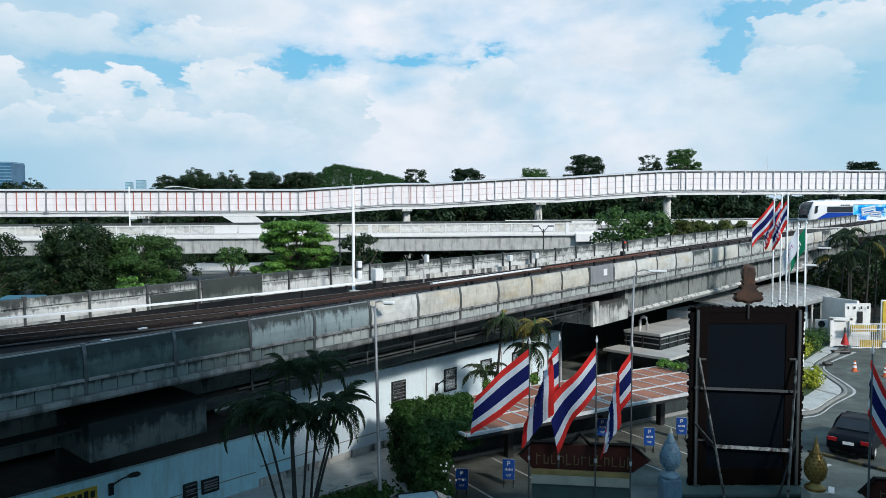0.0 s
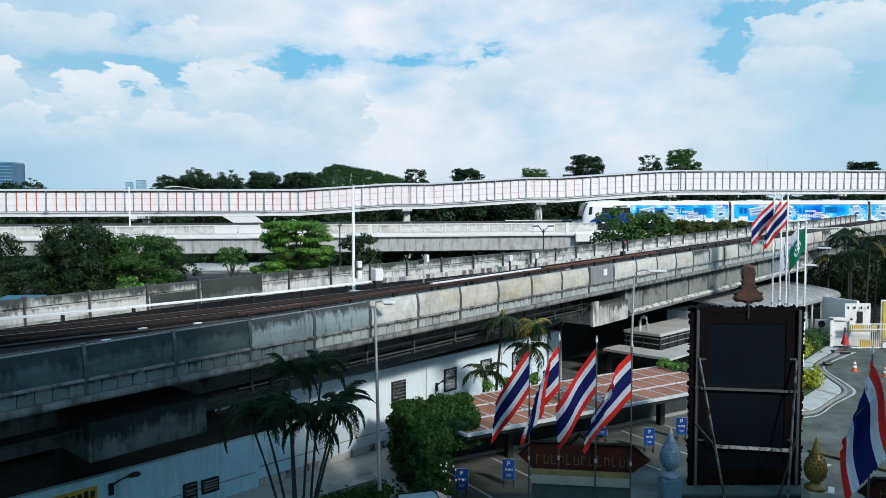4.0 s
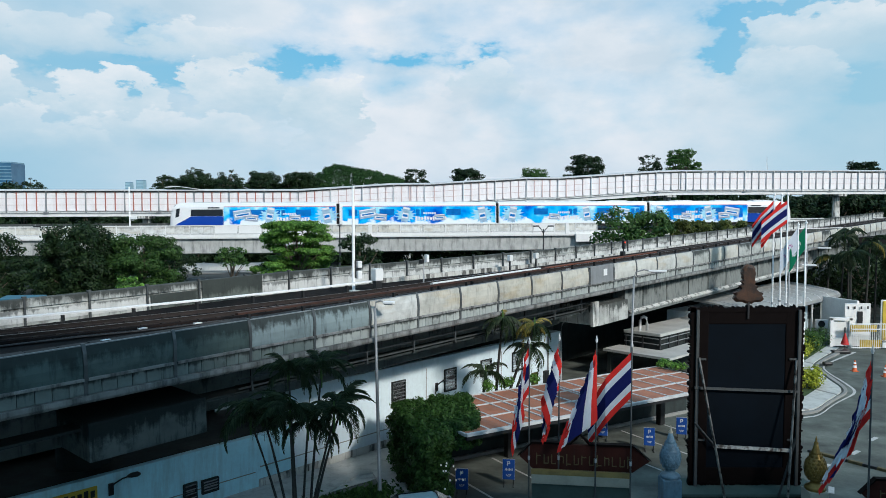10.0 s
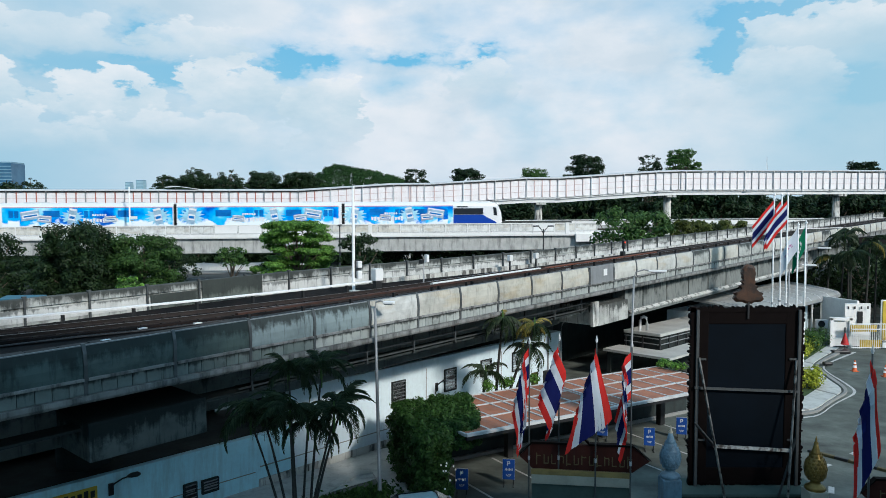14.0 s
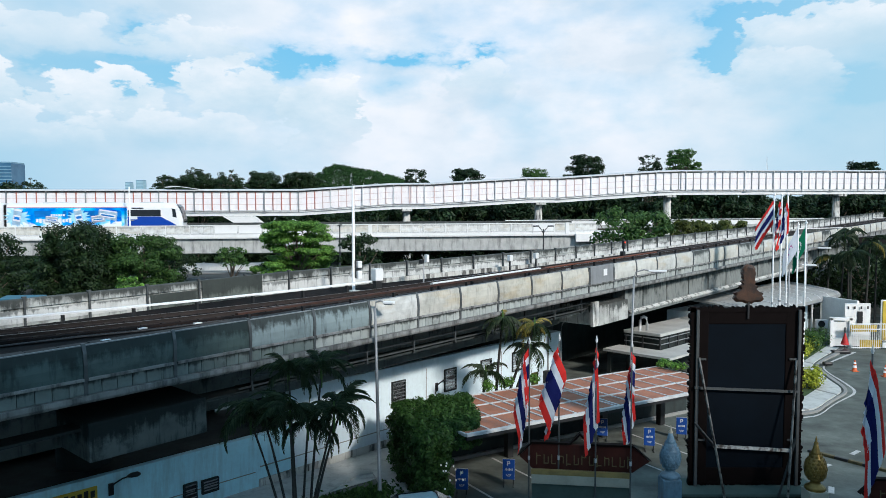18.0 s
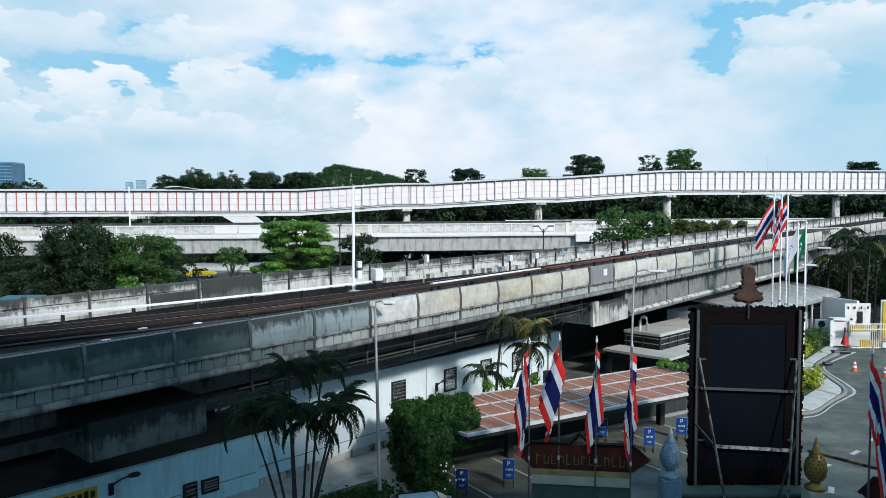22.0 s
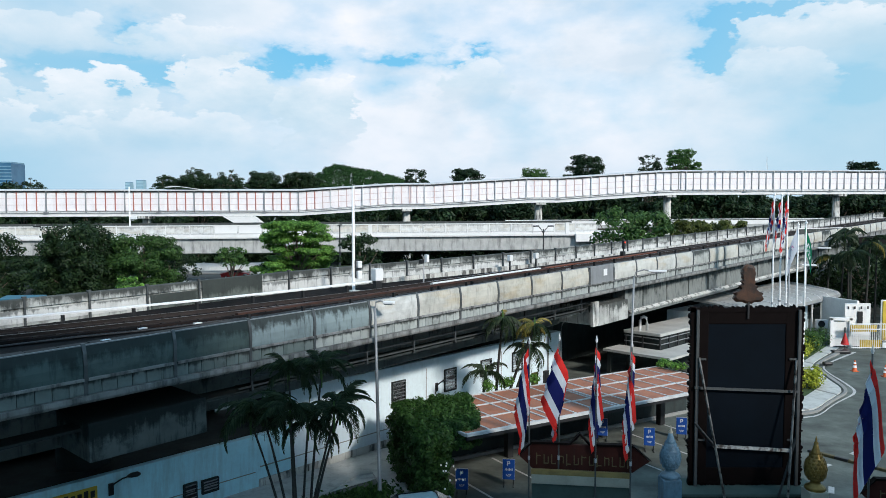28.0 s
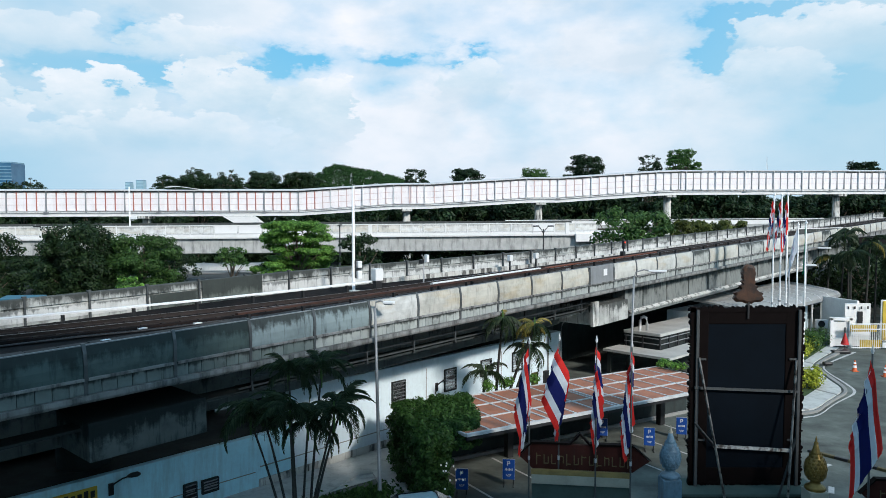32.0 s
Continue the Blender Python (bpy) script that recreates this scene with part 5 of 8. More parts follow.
for x, y, h, r, leaf, st, bl in ((-70, 188, 20.8, 5.5, "leaf_far", "spread", 34), (-66, 192, 20.4, 6.5, "leaf_far", "spread", 40), (-57, 192, 20.8, 6.5, "leaf_dark", "spread", 40), (-48, 194, 20.6, 6.0, "leaf_far", "spread", 36), (-34.5, 196, 20.6, 5.5, "leaf_dark", "spread", 34), (-62, 185, 22.6, 7, "leaf_dark", "spread", 34), (-53, 182, 21.6, 6.0, "leaf_far", "spread", 28), (-46, 190, 21.0, 6, "leaf_far", "round", 34),
                             (-37, 190, 21.0, 6.5, "leaf_dark", "round", 40), (-40, 198, 20.4, 6, "leaf_mid", "spread", 44),
                             (-6.5, 175, 21.2, 4, "leaf_far", "round", 20), (5.3, 170, 20.8, 5.5, "leaf_far", "round", 34), (20.4, 165, 20.6, 5, "leaf_mid", "round", 30), (30.8, 160, 23.2, 5.5, "leaf_far", "round", 40),
                             (44.5, 160, 23.4, 3.6, "leaf_far", "round", 18), (51, 158, 24.4, 5.0, "leaf_mid", "round", 34), (102, 180, 23.2, 5.5, "leaf_far", "round", 40), (-99, 178, 20.0, 5, "leaf_far", "spread", 20), (-110, 178, 19.4, 5, "leaf_far", "spread", 20)):
    tree((x, y, 0), h, r, leaf, "tall dark park tree rising over the footbridge", 125, 0.21, bl, 0.28, 0.55, st, 0.3, "tall park trees", dense=11.0, clump=0.72)

# one broad old tree, its crown grown over into a smooth mound
MOUND = thing("tree", (-21.6, 200, 0), "broad tree overgrown into a smooth green mound", "tree")
bm = bmesh.new()
tube(bm, [(-1, 0, -0.2), (-0.6, 0, 8), (-2, 0, 16)], [0.9, 0.6, 0.3], 8)
for x in (-9, -4, 3, 8):
    tube(bm, [(-0.7, 0, 6), (x * 0.5, 0, 13), (x, 0, 18)], [0.4, 0.3, 0.12], 6, cap=False)
part("trunk", bm, "trunk", MOUND)
bl = []
for _ in range(1300):
    x, f = random.uniform(-13.2, 12.2), random.random()
    top = float(np.interp(x, (-13.5, -12, -10.4, -8.1, -6.5, -4.3, -0.5, 5.7, 12.1), (18.8, 20.4, 21.5, 22.6, 22.6, 22.2, 21.5, 20.3, 18.2)))
    bl.append(((x, 1.0 - 5.0 * f, top - 7.0 * f ** 1.4 + random.uniform(-0.25, 0.15)), random.uniform(0.5, 1.0)))
cs, ns, ss = clump_leaves(bl, 70, 0.2, 0.6)
ob = new("crown", leaf_mesh("crown", cs, ns, ss, "leaf_mound"))
ob.parent = MOUND

# dark bushes under the far viaduct, mostly added to fill its shade
bush = tree((*far_at(-78, 3.0)[:2], 0), 3.4, 2.2, "leaf_dark", "dark low bush added in the shade under the far viaduct", 150, 0.2, 22, 0.05, 0.8, group="bushes under the viaduct", name="bush", trunk_r=0.08)
for k in (*range(1, 10), *range(13, 20)):
    copy_thing(bush, pose(*far_at(-78 + 4.1 * k + rng.uniform(-0.8, 0.8), rng.uniform(2.0, 4.5))[:2], 0, 0, 0, rng.uniform(0, 360)) @ Matrix.Scale(rng.uniform(0.75, 1.15), 4))

for sx, o, sc in ((-7.5, 3.2, 1.45), (-4.6, 2.6, 1.6), (-1.8, 3.4, 1.5), (1.2, 2.8, 1.35)):
    copy_thing(bush, pose(*far_at(sx, o)[:2], 0, 0, 0, 77 * sx) @ Matrix.Scale(sc, 4))
# low white wall along the far footway
LOW = thing("boundary_wall", (*far_at(-32.5, 30.3)[:2], 0.16), "low whitewashed boundary wall along the far footway", "wall", turn=far_turn())
part("panel", one_box((0, 0, 0.6), (17, 0.16, 1.2), None, 0.01), "white", LOW)
part("coping", one_box((0, 0, 1.26), (17, 0.26, 0.1), None, 0.02), "white", LOW)
for k in range(6):
    part("pillar", one_box((-8.4 + 3.36 * k, 0, 0.7), (0.3, 0.3, 1.4), None, 0.02), "white", LOW)

# ---- forecourt on the sunny side: kerbed island, gate, low building ----
ISL = thing("traffic_island", (0, 0, 0), "pale paved footway island with white-edged kerb", "pavement", kind="structure")


def smooth_line(pts, n=40, rounds=2):
    """Corners rounded off, then even steps along the line."""
    for _ in range(rounds):
        pts = [pts[0]] + [tuple(a + (b - a) * f for a, b in zip(p, q)) for p, q in zip(pts, pts[1:]) for f in (0.25, 0.75)] + [pts[-1]]
    run = np.concatenate([[0], np.cumsum([math.dist(p, q) for p, q in zip(pts, pts[1:])])])
    at = np.linspace(0, run[-1], n)
    return np.stack([np.interp(at, run, [p[k] for p in pts]) for k in (0, 1)], 1)


road_edge = smooth_line([(15.2, 36.2), (18.2, 36.8), (19.2, 37.1), (20.8, 39.0), (22.2, 40.4), (24.0, 42.0), (24.5, 44.0), (25.1, 48.1), (26.0, 49.7), (30.6, 54.1)])
walk_edge = smooth_line([(15.0, 37.0), (18.5, 37.7), (19.4, 37.9), (21.0, 39.8), (22.4, 41.2), (23.2, 42.3), (23.5, 44.2), (24.4, 48.2), (25.2, 49.8), (29.9, 55.2)])
bed_edge = smooth_line([(14.6, 38.6), (18.2, 39.2), (19.9, 40.2), (21.4, 42.0), (22.4, 43.0), (22.8, 45.0), (23.6, 48.6), (24.8, 50.2), (29.2, 55.7)])


def band(a, b, f0, f1, z):
    """A strip of plate between two lines."""
    p, q = a + (b - a) * f0, a + (b - a) * f1
    return slab(bmesh.new(), [tuple(v) for v in p] + [tuple(v) for v in q[::-1]], -0.1, z)


part("edge_line", band(road_edge, walk_edge, 0.0, 0.17, 0.012), "line", ISL)
part("gutter", band(road_edge, walk_edge, 0.17, 0.52, 0.02), "asphalt", ISL)
part("kerb", band(road_edge, walk_edge, 0.52, 0.78, 0.14), "kerb", ISL)
part("kerb_channel", band(road_edge, walk_edge, 0.78, 1.0, 0.1), "asphalt", ISL)
for k in range(0, 39):
    if k % 7 == 6:
        part("paving_band", slab(bmesh.new(), [tuple(v) for v in (walk_edge[k], walk_edge[k] * 0.6 + walk_edge[k + 1] * 0.4, bed_edge[k] * 0.6 + bed_edge[k + 1] * 0.4, bed_edge[k])], -0.1, 0.165), "kerb", ISL)
        lo = walk_edge[k] * 0.6 + walk_edge[k + 1] * 0.4, bed_edge[k] * 0.6 + bed_edge[k + 1] * 0.4
    else:
        lo = walk_edge[k], bed_edge[k]
    part("paving_slab", slab(bmesh.new(), [tuple(v) for v in (lo[0], walk_edge[k + 1] * 0.98 + lo[0] * 0.02, bed_edge[k + 1] * 0.98 + lo[1] * 0.02, lo[1])], -0.1, 0.17), "paving", ISL)
part("bed", slab(bmesh.new(), [tuple(v) for v in bed_edge] + [(28.0, 57.5), (19, 46.5), (14.6, 41)], -0.1, 0.15), "grass", ISL)


def shrub(at, r, h, leaf, label, n=900, size=0.09, name="shrub"):
    t = thing(name, at, label, "shrub")
    bl = [((random.uniform(-r, r) * 0.7, random.uniform(-r, r) * 0.7, h * random.uniform(0.35, 0.75)), r * random.uniform(0.35, 0.6)) for _ in range(9)]
    cs, ns, ss = clump_leaves(bl, n / max(1e-6, sum(b[1] ** 2 for b in bl)), size, h / (2 * r) + 0.4)
    keep = cs[:, 2] > 0.0
    o = new("leaves", leaf_mesh("leaves", cs[keep], ns[keep], ss[keep], leaf))
    o.parent = t
    for k in range(5):
        a = 6.28 * k / 5
        part("stem", tube(bmesh.new(), [(0, 0, 0), (r * 0.5 * math.cos(a), r * 0.5 * math.sin(a), h * 0.6)], [0.03, 0.01], 4, cap=False), "trunk", t)
    return t


for x, y in [tuple(bed_edge[k] + np.array((-0.6, 0.45))) for k in (27, 29, 31, 33, 35)]:
    shrub((x, y, 0.15), 0.75, 1.0, "leaf_yellow", "yellow-green shrub in the footway bed")
for x, y in [tuple(bed_edge[k] + np.array((-0.55, 0.4))) for k in (9, 11, 13, 15)]:
    shrub((x, y, 0.15), 0.8, 1.1, "leaf_yellow", "yellow-green shrub in the footway bed")
for x, y in ((26.6, 53.6), (27.7, 55.0), (28.8, 56.4)):
    shrub((x, y, 0.15), 0.95, 1.4, "leaf_mid", "dark green clipped shrub by the gate")

# white gate frame and leaf
GATE = thing("pedestrian_gate", (29.6, 56.1, 0), "white steel pedestrian gate in a white frame", "gate")
for x in (0.12, 1.58):
    part("gate_post", one_box((x, 0, 1.15), (0.24, 0.3, 2.3), None, 0.02), "white_clean", GATE)
part("lintel", one_box((0.85, 0, 2.2), (1.7, 0.3, 0.22), None, 0.02), "white_clean", GATE)
part("gate_leaf", one_box((0.85, 0.06, 1.05), (1.16, 0.05, 1.9), None, 0.01), "white", GATE)
part("handle", one_box((1.2, -0.02, 1.1), (0.06, 0.06, 0.9)), "dark_steel", GATE)
WALLG = thing("boundary_wall", (31.1, 56.6, 0), "white boundary wall with a grey inner face", "wall")
part("wall", one_box((1.1, 1.6, 1.75), (0.2, 3.4, 3.5), pose(0, 0, 0, 0, 0, 18)), "white", WALLG)
part("wall", one_box((1.0, 0.1, 1.65), (2.1, 0.2, 3.3), pose(0, 0, 0, 0, 0, 6)), "white", WALLG)
part("meter_panel", one_box((1.15, -0.06, 2.2), (0.4, 0.1, 1.0), pose(0, 0, 0, 0, 0, 6), 0.02), "black", WALLG)
for k in range(4):
    part("spike", one_box((0.2 + 0.5 * k, 0.0, 3.0), (0.1, 0.06, 0.2)), "dark_steel", WALLG)
BAR = thing("barrier_fence", (30.8, 55.2, 0), "white tubular sliding gate with yellow panels", "fence")
for z in (0.15, 1.55, 1.95):
    part("rail", one_box((3.2, 0, z), (6.4, 0.06, 0.07)), "white_clean", BAR)
bal = part("baluster", one_box((0, 0, 1.0), (0.026, 0.026, 1.85)), "white_clean", BAR)
for k in range(1, 40):
    again("baluster", bal, pose(0.16 * k, 0, 0), BAR)
for x, z, w, h in ((0.95, 1.6, 2.0, 0.5), (1.5, 0.42, 1.7, 0.62), (3.5, 0.5, 1.5, 0.55), (5.2, 1.2, 1.4, 1.0)):
    part("yellow_panel", one_box((x, 0.08, z), (w, 0.05, h), None, 0.02), "yellow", BAR)
part("white_panel", one_box((2.75, -0.1, 0.35), (0.9, 0.06, 0.4), None, 0.02), "white_clean", BAR)
SB = thing("sign_board", (34.0, 56.6, 0), "tall board with ochre posters in a white frame", "sign")
part("board", one_box((0.6, 0, 2.0), (1.3, 0.12, 3.0), None, 0.02), "yellow", SB)
part("frame", one_box((0.6, 0.08, 2.0), (1.5, 0.1, 3.2), None, 0.02), "white_clean", SB)
for x in (0.1, 1.1):
    part("leg", one_box((x, 0.1, 0.3), (0.08, 0.08, 0.6)), "steel_grey", SB)


def cone(at, s=1.0):
    t = thing("traffic_cone", at, "orange traffic cone with white bands on the asphalt", "traffic cone", "traffic cones")
    part("base", one_box((0, 0, 0.025), (0.38 * s, 0.38 * s, 0.05), None, 0.01), "orange", t)
    part("body", lathe(bmesh.new(), [(0.15 * s, 0.05), (0.11 * s, 0.3 * s), (0.07 * s, 0.55 * s), (0.03 * s, 0.75 * s)], 14), "orange", t)
    part("band", lathe(bmesh.new(), [(0.125 * s, 0.25 * s), (0.105 * s, 0.4 * s)], 14), "white_clean", t)
    part("band", lathe(bmesh.new(), [(0.09 * s, 0.5 * s), (0.073 * s, 0.6 * s)], 14), "white_clean", t)


cone((26.9, 47.7, 0))
cone((27.95, 46.1, 0))
cone((33.0, 54.0, 0))
UMB = thing("closed_umbrella", (30.0, 54.6, 0), "furled red parasol on a black foot", "parasol")
part("cloth", lathe(bmesh.new(), [(0.29, 0.5), (0.25, 0.66), (0.12, 1.05), (0.04, 1.35)], 10), "red", UMB)
part("pole", lathe(bmesh.new(), [(0.03, 0.0), (0.03, 1.45)], 8), "dark_steel", UMB)
part("foot", lathe(bmesh.new(), [(0.3, 0.0), (0.3, 0.12), (0.08, 0.16)], 14), "black", UMB)
HOSE = thing("road_hump", (29.15, 53.6, 0.0), "black rubber mat heap beside the kerb", "mat")
part("mat", one_box((0, 0, 0.14), (1.3, 0.5, 0.28), None, 0.1), "black", HOSE)
part("roll", one_box((-3.2, -4.3, 0.18), (0.6, 0.35, 0.25), None, 0.1), "black", HOSE)

# low building with a rounded metal awning roof
LOW = thing("gatehouse", (23.7, 52.7, 0), "low pale blue building under a rounded grey metal roof", "building", turn=45)
bm = bmesh.new()
roofp = [(0.1, 3.0), (-0.1, 3.1), (-0.12, 3.35), (0.1, 3.55), (0.7, 3.72), (2.6, 4.0), (4.6, 4.16), (4.6, 4.02), (2.6, 3.86), (0.7, 3.55), (0.2, 3.42), (0.05, 3.3), (0.1, 3.15)]
sweep(bm, [[(x, y, z) for y, z in roofp] for x in (-4.0, 2.0, 8.0, 14.6)])
part("roof", bm, "metal_roof", LOW, "grey rounded metal roof")
rib = part("roof_rib", sweep(bmesh.new(), [[(x, y, z + 0.04) for y, z in roofp] for x in (-0.05, 0.05)]), "steel_pale", LOW)
rib.matrix_basis = pose(-3.0, 0, 0)
for k in range(1, 9):
    again("roof_rib", rib, pose(-3.0 + 2.1 * k, 0, 0), LOW)
part("wall", one_box((5.0, 4.2, 1.6), (18.4, 3.6, 3.2)), "white_wall", LOW)
for k in range(8):
    w = part("window", one_box((-3.0 + 2.2 * k, 2.38, 1.9), (1.6, 0.08, 1.3), None, 0.02), "glass_dark", LOW)
    part("frame", one_box((-3.0 + 2.2 * k, 2.36, 1.22), (1.8, 0.14, 0.08)), "white_clean", w)
    part("frame", one_box((-3.0 + 2.2 * k, 2.35, 1.9), (0.06, 0.1, 1.3)), "steel_pale", w)
    part("column", one_box((-1.9 + 2.2 * k, 0.35, 1.55), (0.12, 0.12, 3.1)), "white", LOW)
part("skirting", one_box((5.0, 2.36, 0.5), (18.4, 0.1, 1.0)), "light_blue", LOW, "pale blue painted lower wall")
AC = thing("air_conditioner", (30.6, 59.2, 1.0), "white outdoor air conditioner unit on the wall", "air conditioner")
part("case", one_box((0, 0, 0.35), (0.9, 0.4, 0.7), None, 0.03), "white_clean", AC)
part("grille", lathe(bmesh.new(), [(0.28, 0.0), (0.28, 0.02)], 16), "dark_steel", AC).matrix_basis = pose(-0.1, -0.2, 0.35, 90)
part("shelf", one_box((0, 0.1, -0.5), (0.8, 0.4, 1.0)), "steel_grey", AC)

# flat-roofed pavilion in the shade under the second span
PAV = thing("pavilion", (13.47, 45.31, 0), "flat-roofed concrete pavilion with a railed upper band and a lower awning", "building", turn=45)
part("roof_slab", one_box((6, 1.3, 2.75), (12.0, 2.6, 0.2), None, 0.03), "flat_roof", PAV, "pale screeded roof slab")
# the dark walls hold the span's shade in their colour
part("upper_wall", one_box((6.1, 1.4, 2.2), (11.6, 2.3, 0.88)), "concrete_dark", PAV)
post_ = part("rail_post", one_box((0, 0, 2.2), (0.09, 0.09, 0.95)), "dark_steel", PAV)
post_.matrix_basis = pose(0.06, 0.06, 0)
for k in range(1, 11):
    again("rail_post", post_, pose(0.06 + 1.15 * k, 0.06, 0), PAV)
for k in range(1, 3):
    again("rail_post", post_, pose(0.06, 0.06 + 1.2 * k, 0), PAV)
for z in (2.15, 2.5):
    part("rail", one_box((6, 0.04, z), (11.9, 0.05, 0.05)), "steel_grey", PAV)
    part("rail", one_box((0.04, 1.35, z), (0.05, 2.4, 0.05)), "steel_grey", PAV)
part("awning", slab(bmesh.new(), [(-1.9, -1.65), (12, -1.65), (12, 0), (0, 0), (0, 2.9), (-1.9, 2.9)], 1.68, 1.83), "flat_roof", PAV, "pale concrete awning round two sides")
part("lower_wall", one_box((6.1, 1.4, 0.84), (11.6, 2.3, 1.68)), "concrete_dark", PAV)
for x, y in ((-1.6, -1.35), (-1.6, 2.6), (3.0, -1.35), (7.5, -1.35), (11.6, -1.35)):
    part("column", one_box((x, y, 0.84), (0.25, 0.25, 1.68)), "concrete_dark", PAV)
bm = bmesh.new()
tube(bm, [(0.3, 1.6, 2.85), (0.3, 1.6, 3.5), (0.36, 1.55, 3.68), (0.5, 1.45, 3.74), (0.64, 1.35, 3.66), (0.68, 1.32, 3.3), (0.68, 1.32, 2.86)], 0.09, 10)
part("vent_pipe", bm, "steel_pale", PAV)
# added wall that blocks light; its dark colour stands for the span's shade
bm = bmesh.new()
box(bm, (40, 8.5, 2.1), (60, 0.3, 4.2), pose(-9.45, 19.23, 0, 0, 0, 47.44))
tagged(link_mesh("wall_under_viaduct", bm, "concrete_dark"), "added dark wall that blocks light under the viaduct", "wall", kind="structure")

# ---- car park ----
CAN = thing("parking_canopy", (0, 0, 0), "flat parking canopy of terracotta panels in a white grid", "canopy")
CAN.matrix_world = pose(0, 0, 0, 0, 0, math.degrees(math.atan2(0.517, 0.856)))      # x along the canopy
C0, C1, N0, N1 = 13.9, 28.3, 21.45, 25.95
bm = one_box((0, 0, 0), (0.95, 1.4, 0.05), None, 0.008)
pt = part("roof_panel", bm, "roof_tile", CAN)
firstp = True
gx = np.linspace(C0, C1, 15)
gy = np.linspace(N0, N1, 4)
for x in gx[:-1]:
    for y in gy[:-1]:
        m = pose(x + 0.514, y + 0.75, 2.6)
        if firstp:
            pt.matrix_basis, firstp = m, False
        else:
            again("roof_panel", pt, m, CAN)
beam = part("cross_beam", one_box((0, (N0 + N1) / 2, 2.6), (0.085, N1 - N0, 0.1)), "steel_pale", CAN)
beam.matrix_basis = pose(C0, 0, 0)
for x in gx[1:]:
    again("cross_beam", beam, pose(x, 0, 0), CAN)
for x in (17.6, 21.3):
    again("cross_beam", beam, pose(x, 0, 0.012), CAN)
for y in gy:
    part("long_beam", one_box(((C0 + C1) / 2, y, 2.6), (C1 - C0, 0.09, 0.11)), "steel_pale", CAN)
part("front_fascia", one_box(((C0 + C1) / 2, N0 - 0.06, 2.6), (C1 - C0, 0.06, 0.1)), "steel_pale", CAN)
part("gutter", one_box(((C0 + C1) / 2, N0 - 0.02, 2.48), (C1 - C0, 0.1, 0.12)), "dark_steel", CAN)
for x in (18.4, 23.8, 27.6):
    part("column", one_box((x, N1 - 0.9, 1.25), (0.3, 0.3, 2.5), None, 0.02), "dark_steel", CAN)
    part("bracket", one_box((x, (N0 + N1) / 2, 2.46), (0.12, N1 - N0 - 0.4, 0.16)), "dark_steel", CAN)


def c_at(t, n, z=0.0):
    return (0.856 * t - 0.517 * n, 0.517 * t + 0.856 * n, z)


HEDGE = thing("vine_hedge", (0.0, 27.5, 0), "thick green vine hedge grown over the canopy end", "hedge")
HA, HB, HC, HD = Vector((-2.1, 2.3, 0)), Vector((1.0, 3.1, 0)), Vector((1.35, -1.2, 0)), Vector((-0.65, -2.3, 0))      # plan of its top
bl = []
for _ in range(680):
    k, u, w = random.randrange(8), random.random(), random.random()
    if k < 2:
        c = HA.lerp(HD, u) + Vector((random.uniform(-0.08, 0.08), 0, random.uniform(0.1, 2.4)))
    elif k == 2:
        c = HD.lerp(Vector((0.2, -1.6, 0)), u) + Vector((0, random.uniform(-0.08, 0.08), random.uniform(0.1, 2.5)))
    else:
        c = HA.lerp(HB, u).lerp(HD.lerp(HC, u), w) + Vector((0, 0, 2.52 + 0.16 * u + random.uniform(-0.1, 0.12)))
    bl.append((tuple(c), random.uniform(0.14, 0.26)))
for _ in range(34):
    c = HD.lerp(HC, random.uniform(0.3, 1.0))
    bl.append(((c.x, c.y - random.uniform(0, 0.15), random.uniform(2.05, 2.55)), random.uniform(0.1, 0.18)))
cs, ns, ss = clump_leaves(bl, 2200, 0.07, 0.8)
o = new("leaves", leaf_mesh("leaves", cs, ns, ss, "vine"))
o.parent = HEDGE
part("core", slab(bmesh.new(), [(-1.95, 2.1), (-1.2, 2.1), (0.0, -1.5), (-0.5, -2.0)], 0.0, 2.2), "grass", HEDGE)
part("top_mat", slab(bmesh.new(), [(-1.95, 2.1), (0.85, 2.8), (1.15, -0.9), (-0.5, -2.0)], 2.42, 2.54), "grass", HEDGE)
bm = bmesh.new()
for k in range(12):
    box(bm, (0.1 + random.uniform(-0.4, 0.25), -2.15 - random.uniform(0, 0.15), random.uniform(0.2, 1.9)), (0.055, 0.04, 0.055), pose(0, 0, 0, 0, 0, k))
part("blossom", bm, "white_clean", HEDGE)
for t0, n in ((28.4, 25.6), (28.4, 24.6), (18.2, 26.3), (19.2, 26.3), (20.6, 26.2)):
    shrub(c_at(t0, n, 2.66), 0.42, 0.4, "leaf_light", "trailing green creeper on the canopy edge", 260, 0.07, "creeper")

# parking bay lines and kerb
LINES = thing("parking_lines", (0, 0, 0.004), "worn white parking bay lines on the asphalt", "road marking", kind="structure")
LINES.matrix_world = CAN.matrix_world @ Matrix.Translation((0, 0, 0.004))
for k in range(7):
    part("bay_line", one_box((15.2 + 2.5 * k, 22.9, 0.003), (0.1, 4.8, 0.006)), "line", LINES)
part("kerb", one_box((22, 25.8, 0.07), (17, 0.16, 0.14), None, 0.02), "kerb", LINES)
part("low_wall", one_box((22, 26.0, 0.5), (17, 0.14, 1.0), None, 0.02), "concrete_dark", LINES)
for x, y, a in ((17.9, 31.5, 40), (19.8, 33.4, 40), (15.7, 29.8, 30), (14.6, 27.2, 62)):
    bm = one_box((0, 0, 0.004), (0.75, 0.2, 0.006), pose(x, y, 0, 0, 0, a))
    tagged(link_mesh("lane_dash", bm, "line"), "worn white dash on the asphalt", "road marking", kind="structure")
